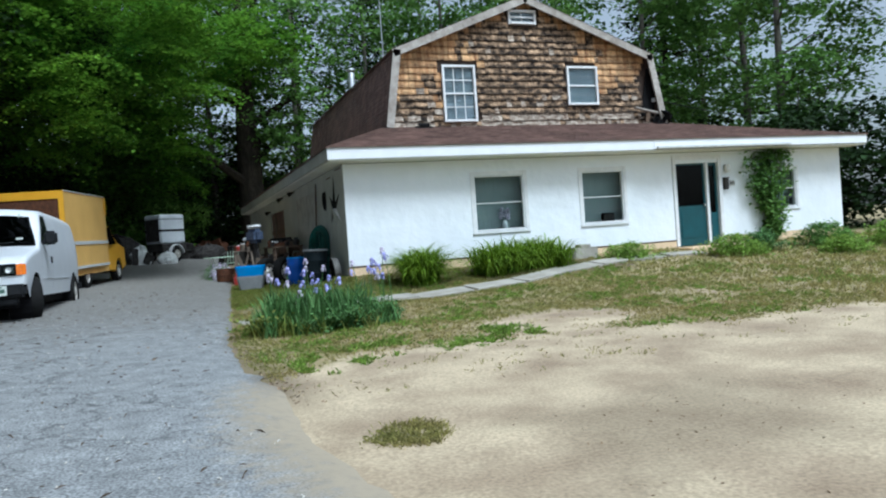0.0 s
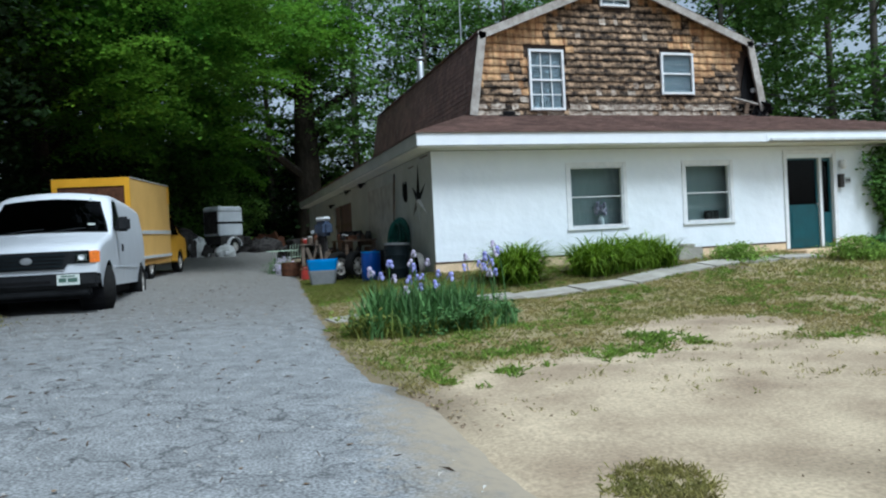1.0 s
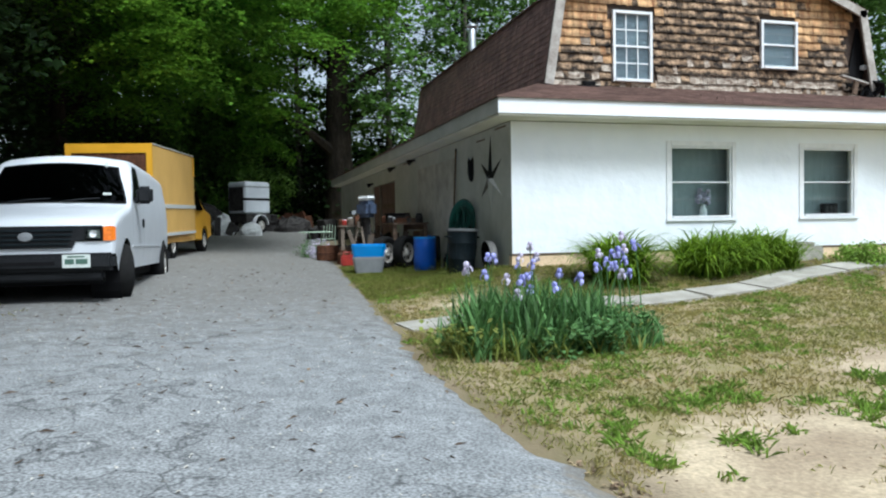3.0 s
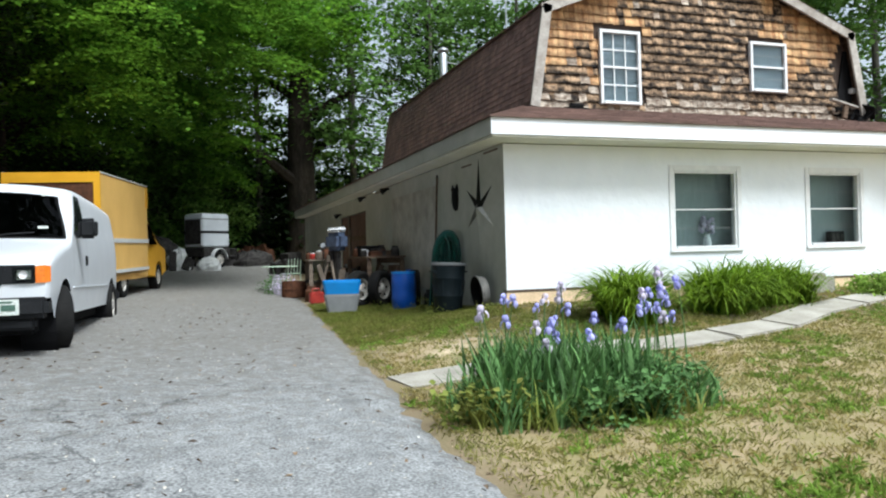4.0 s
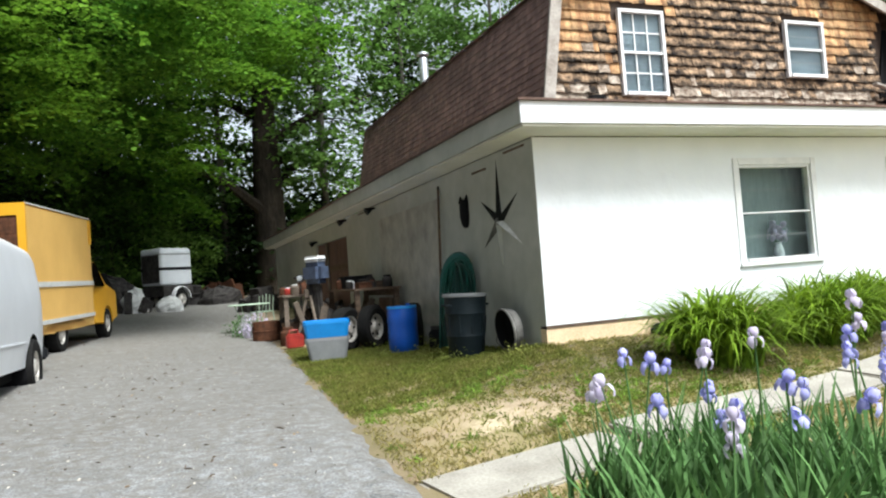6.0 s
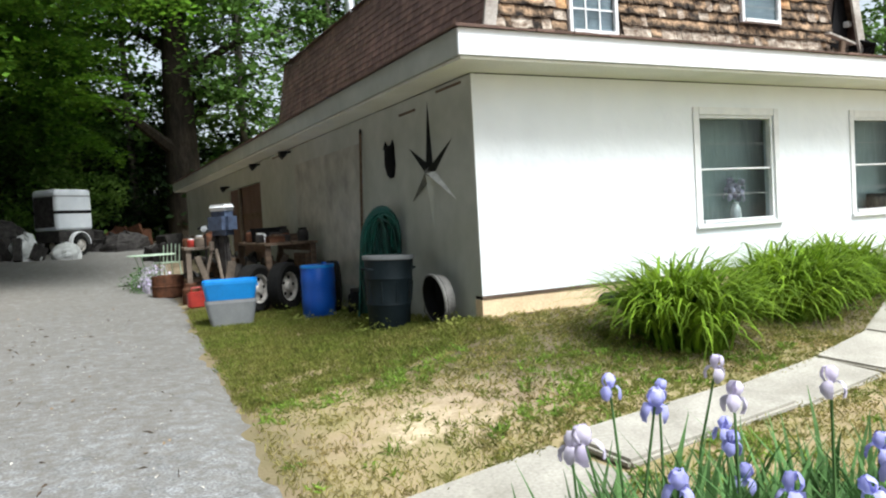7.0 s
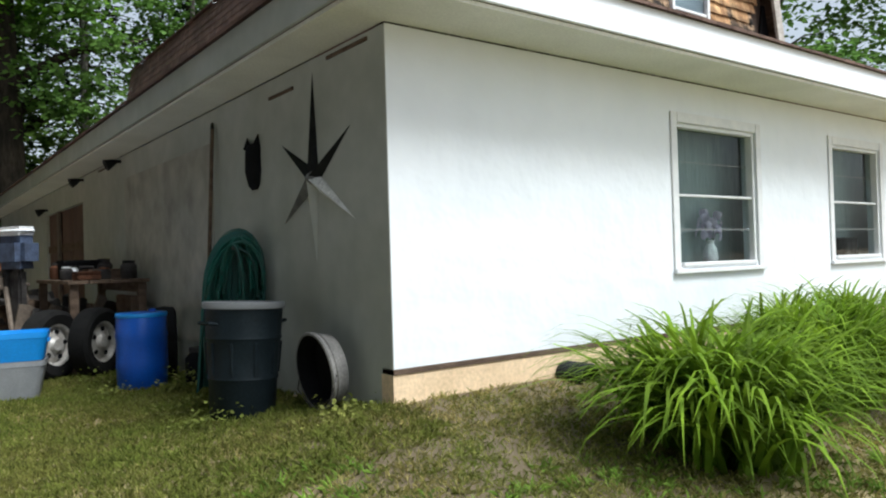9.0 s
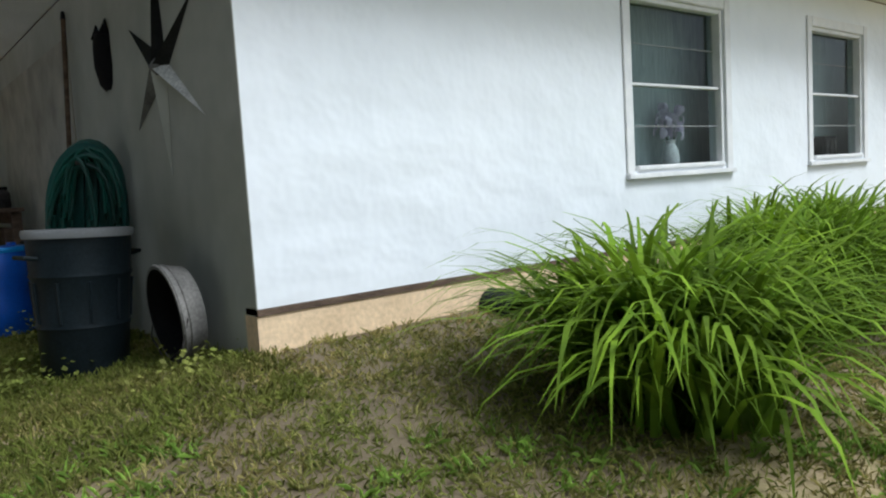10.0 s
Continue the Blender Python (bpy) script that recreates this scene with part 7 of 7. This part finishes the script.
def scatter(n, x0, x1, y0, y1, keep, seed):
    rng_ = np.random.default_rng(seed)
    out = []
    while n > 0:
        n -= 1
        x, y = rng_.uniform(x0, x1), rng_.uniform(y0, y1)
        if x < lerp_table(EDGE_X, y) + 0.03 or (x > -0.02 and y > 0) or on_path(x, y):
            continue
        b = sandy(x, y) + 0.35 * noise.noise((x * 1.1, y * 1.1, 9))
        if rng_.random() < keep(b, x, y):
            out.append((x, y, ground_z(x, y) - 0.008))
    return out


near = scatter(44000, -3.1, 5.5, -9.5, 6.5, lambda b, x, y: max(0.03, 1.05 - 1.2 * b), 72)
far = scatter(9000, 5.5, 16, -9, 0, lambda b, x, y: max(0.02, 1.05 - 1.2 * b), 73)
tufts("lawn_grass", "patchy green and straw-coloured lawn grass", near, 6, 0.062, 0.0062, 0.6, M["grass"], 74)
tufts("lawn_grass", "patchy green and straw-coloured lawn grass near the entry", far, 5, 0.1, 0.014, 0.5, M["grass"], 75)
lush = scatter(9000, -2.6, 0.0, -0.6, 6.0, lambda b, x, y: max(0.0, 1.0 - 1.3 * b), 76)
tufts("lawn_grass", "greener grass beside the side wall", lush, 9, 0.075, 0.0065, 0.55, M["olive"], 77)
weeds = scatter(7000, -2.9, 8.0, -9.5, -0.4, lambda b, x, y: 0.55 * smooth01(-0.1, 0.3, noise.noise((x * 0.8, y * 0.8, 15))) * smooth01(0.75, 0.3, b) + 0.008, 78)
tufts("weedy_grass", "scattered green weeds in the lawn", weeds, 16, 0.085, 0.012, 0.8, M["weed"], 79)
fg = scatter(2600, -1.6, 2.4, -3.2, -0.1, lambda b, x, y: 0.9 - 0.7 * b, 80)
tufts("weedy_grass", "rank grass at the corner of the house", fg, 12, 0.055, 0.006, 0.75, M["olive"], 81)
lit = scatter(14000, -3.0, 0.5, -9.5, 9, lambda b, x, y: 0.9 if x - lerp_table(EDGE_X, y) < 0.3 + 0.3 * noise.noise((x, y * 0.8, 40)) else 0.03, 82)
tufts("leaf_litter", "dry brown leaves along the drive edge", lit, 2, 0.036, 0.024, 1.25, M["dry_leaf"], 83)
chips = scatter(2200, -2.4, 9.0, -14.5, -6.0, lambda b, x, y: 0.7 * smooth01(0.3, 0.8, b), 84)
tufts("wood_chips", "brown chips and twigs strewn on the bare soil", chips, 2, 0.036, 0.012, 1.45, M["dry_leaf"], 85)
tufts("leaf_litter", "dry leaves on the driveway", [(x, y, drive_z(x, y) + 0.03) for x, y in zip(rng.uniform(-7.5, -2.9, 220), rng.uniform(-12, 12, 220))], 1, 0.04, 0.03, 1.4, M["dry_leaf"], 86)
def drive_strew(name, label, n, length, width, material, seed):
    r_ = np.random.default_rng(seed)
    pts = [(x, y, drive_z(x, y) + 0.032) for x, y in zip(r_.uniform(-8.2, -2.9, n), r_.uniform(-14.5, 6, n))]
    tufts(name, label, pts, 1, length, width, 1.52, material, seed + 1)


drive_strew("twig_litter", "thin dark twigs strewn over the drive", 600, 0.085, 0.006, M["wood_old"], 91)
drive_strew("leaf_litter", "pale bits of grit and dry leaf on the drive", 1500, 0.022, 0.016, M["pale_bits"], 93)
bits = scatter(5000, -2.9, 6.0, -9.5, -2.9, lambda b, x, y: 0.75, 99)
tufts("leaf_litter", "dry leaf bits and stems lying in the lawn", bits, 2, 0.035, 0.02, 1.35, M["straw"], 100)
isle = scatter(700, -2.75, -1.35, -11.2, -10.3, lambda b, x, y: smooth01(0.75, 0.25, b), 101)
tufts("lawn_grass", "small patch of grass in the bare sand", isle, 14, 0.06, 0.007, 0.7, M["grass"], 102)
mul = scatter(3200, -1.9, 5.0, -14.5, -10.2, lambda b, x, y: 2.2 * soil_brown(x, y), 95)
tufts("wood_chips", "brown and bleached wood mulch on the bare soil", mul, 3, 0.036, 0.010, 1.4, M["dry_leaf"], 96)
rim_w = scatter(900, -2.4, 0.6, -8.6, -6.6, lambda b, x, y: 0.8 * smooth01(0.7, 0.2, abs(y - lerp_table(SAND_Y, x) - 0.35)) * smooth01(-0.05, 0.25, noise.noise((x * 2.2, y * 2.2, 31))), 97)
tufts("weedy_grass", "green weeds fringing the bare sand", rim_w, 16, 0.1, 0.015, 0.8, M["weed"], 98)
spr = [(rng.normal(-7.6, 0.35), rng.normal(-2.6, 0.8)) for _ in range(200)]
tufts("verge_grass", "sparse grass breaking through the drive edge", [(x, y, drive_z(x, y) + 0.015) for x, y in spr], 8, 0.07, 0.01, 0.6, M["grass"], 87)

# ---- cedar shingles of the gable ----
rngs = random.Random(90)
ROWH, WID = 0.182, (0.11, 0.14, 0.18, 0.23)
shmesh = {}


def shingle_bm(w, rough_edge, seed):
    r = random.Random(seed)
    bm = B()
    h, cuts = ROWH + 0.06, 4
    front, backv = [], []
    for i in range(cuts + 1):
        x = -w / 2 + w * i / cuts
        dz = r.uniform(0, rough_edge)
        lift = 0.052 + r.uniform(0, rough_edge * 0.5)
        front.append((bm.verts.new((x, -lift, dz)), bm.verts.new((x, -0.008, h))))
        backv.append(bm.verts.new((x, -lift + 0.016, dz)))
    for i in range(cuts):
        bm.faces.new((front[i][0], front[i + 1][0], front[i + 1][1], front[i][1]))
        bm.faces.new((backv[i], backv[i + 1], front[i + 1][0], front[i][0]))
    for i in (0, cuts):
        bm.faces.new((backv[i], front[i][0], front[i][1]))
    return bm


for k in ("shingle", "shingle_weathered", "shingle_pale"):
    for w in WID:
        for s in range(2):
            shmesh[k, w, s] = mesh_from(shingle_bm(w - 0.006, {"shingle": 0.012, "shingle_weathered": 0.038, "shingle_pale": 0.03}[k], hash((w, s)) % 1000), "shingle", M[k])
rest = B()
rest_mats = [M["shingle"], M["shingle_weathered"], M["shingle_pale"]]
count = 0
for row in range(20):
    z = GZ - 0.05 + row * ROWH
    lo, hi = gable_half(min(RZ - 0.02, z + ROWH * 0.8))
    x = lo + 0.05 - rngs.uniform(0, 0.1)
    while x < hi - 0.06:
        w = rngs.choice(WID)
        c = x + w / 2
        x += w
        if c - w / 2 < lo + 0.02 or c + w / 2 > hi - 0.02:
            continue
        if any(a - 0.06 < c < b + 0.06 and p - ROWH * 0.75 < z < q - ROWH * 0.2 for a, b, p, q in UWINS):
            continue
        # gap in the shingles; its dark sheathing also stands for the rake's shadow
        if c > hi - 0.5 * smooth01(3.7, 4.3, z) * smooth01(5.6, 4.9, z) + 0.12 * noise.noise((c * 3, z * 3, 8)):
            continue
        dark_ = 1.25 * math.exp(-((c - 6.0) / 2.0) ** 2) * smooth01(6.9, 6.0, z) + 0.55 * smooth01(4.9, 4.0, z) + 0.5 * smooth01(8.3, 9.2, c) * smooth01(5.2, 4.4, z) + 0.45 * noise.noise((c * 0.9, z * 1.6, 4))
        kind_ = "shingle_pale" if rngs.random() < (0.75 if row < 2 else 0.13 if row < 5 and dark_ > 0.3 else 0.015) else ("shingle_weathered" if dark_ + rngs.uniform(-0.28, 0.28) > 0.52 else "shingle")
        rz, dzr = rngs.uniform(-1.5, 1.5), rngs.uniform(-0.008, 0.012)
        m_ = pose(c, GAB_Y + 0.028, z + dzr, 0, rz, 0)
        me_ = shmesh[kind_, w, rngs.randrange(2)]
        if count < 300:
            o = new("shingle", me_)
            o.parent = gable
            o.matrix_basis = m_
            count += 1
        else:
            n0 = len(rest.verts)
            nf = len(rest.faces)
            rest.from_mesh(me_)
            rest.verts.ensure_lookup_table()
            rest.faces.ensure_lookup_table()
            for v in rest.verts[n0:]:
                v.co = m_ @ v.co
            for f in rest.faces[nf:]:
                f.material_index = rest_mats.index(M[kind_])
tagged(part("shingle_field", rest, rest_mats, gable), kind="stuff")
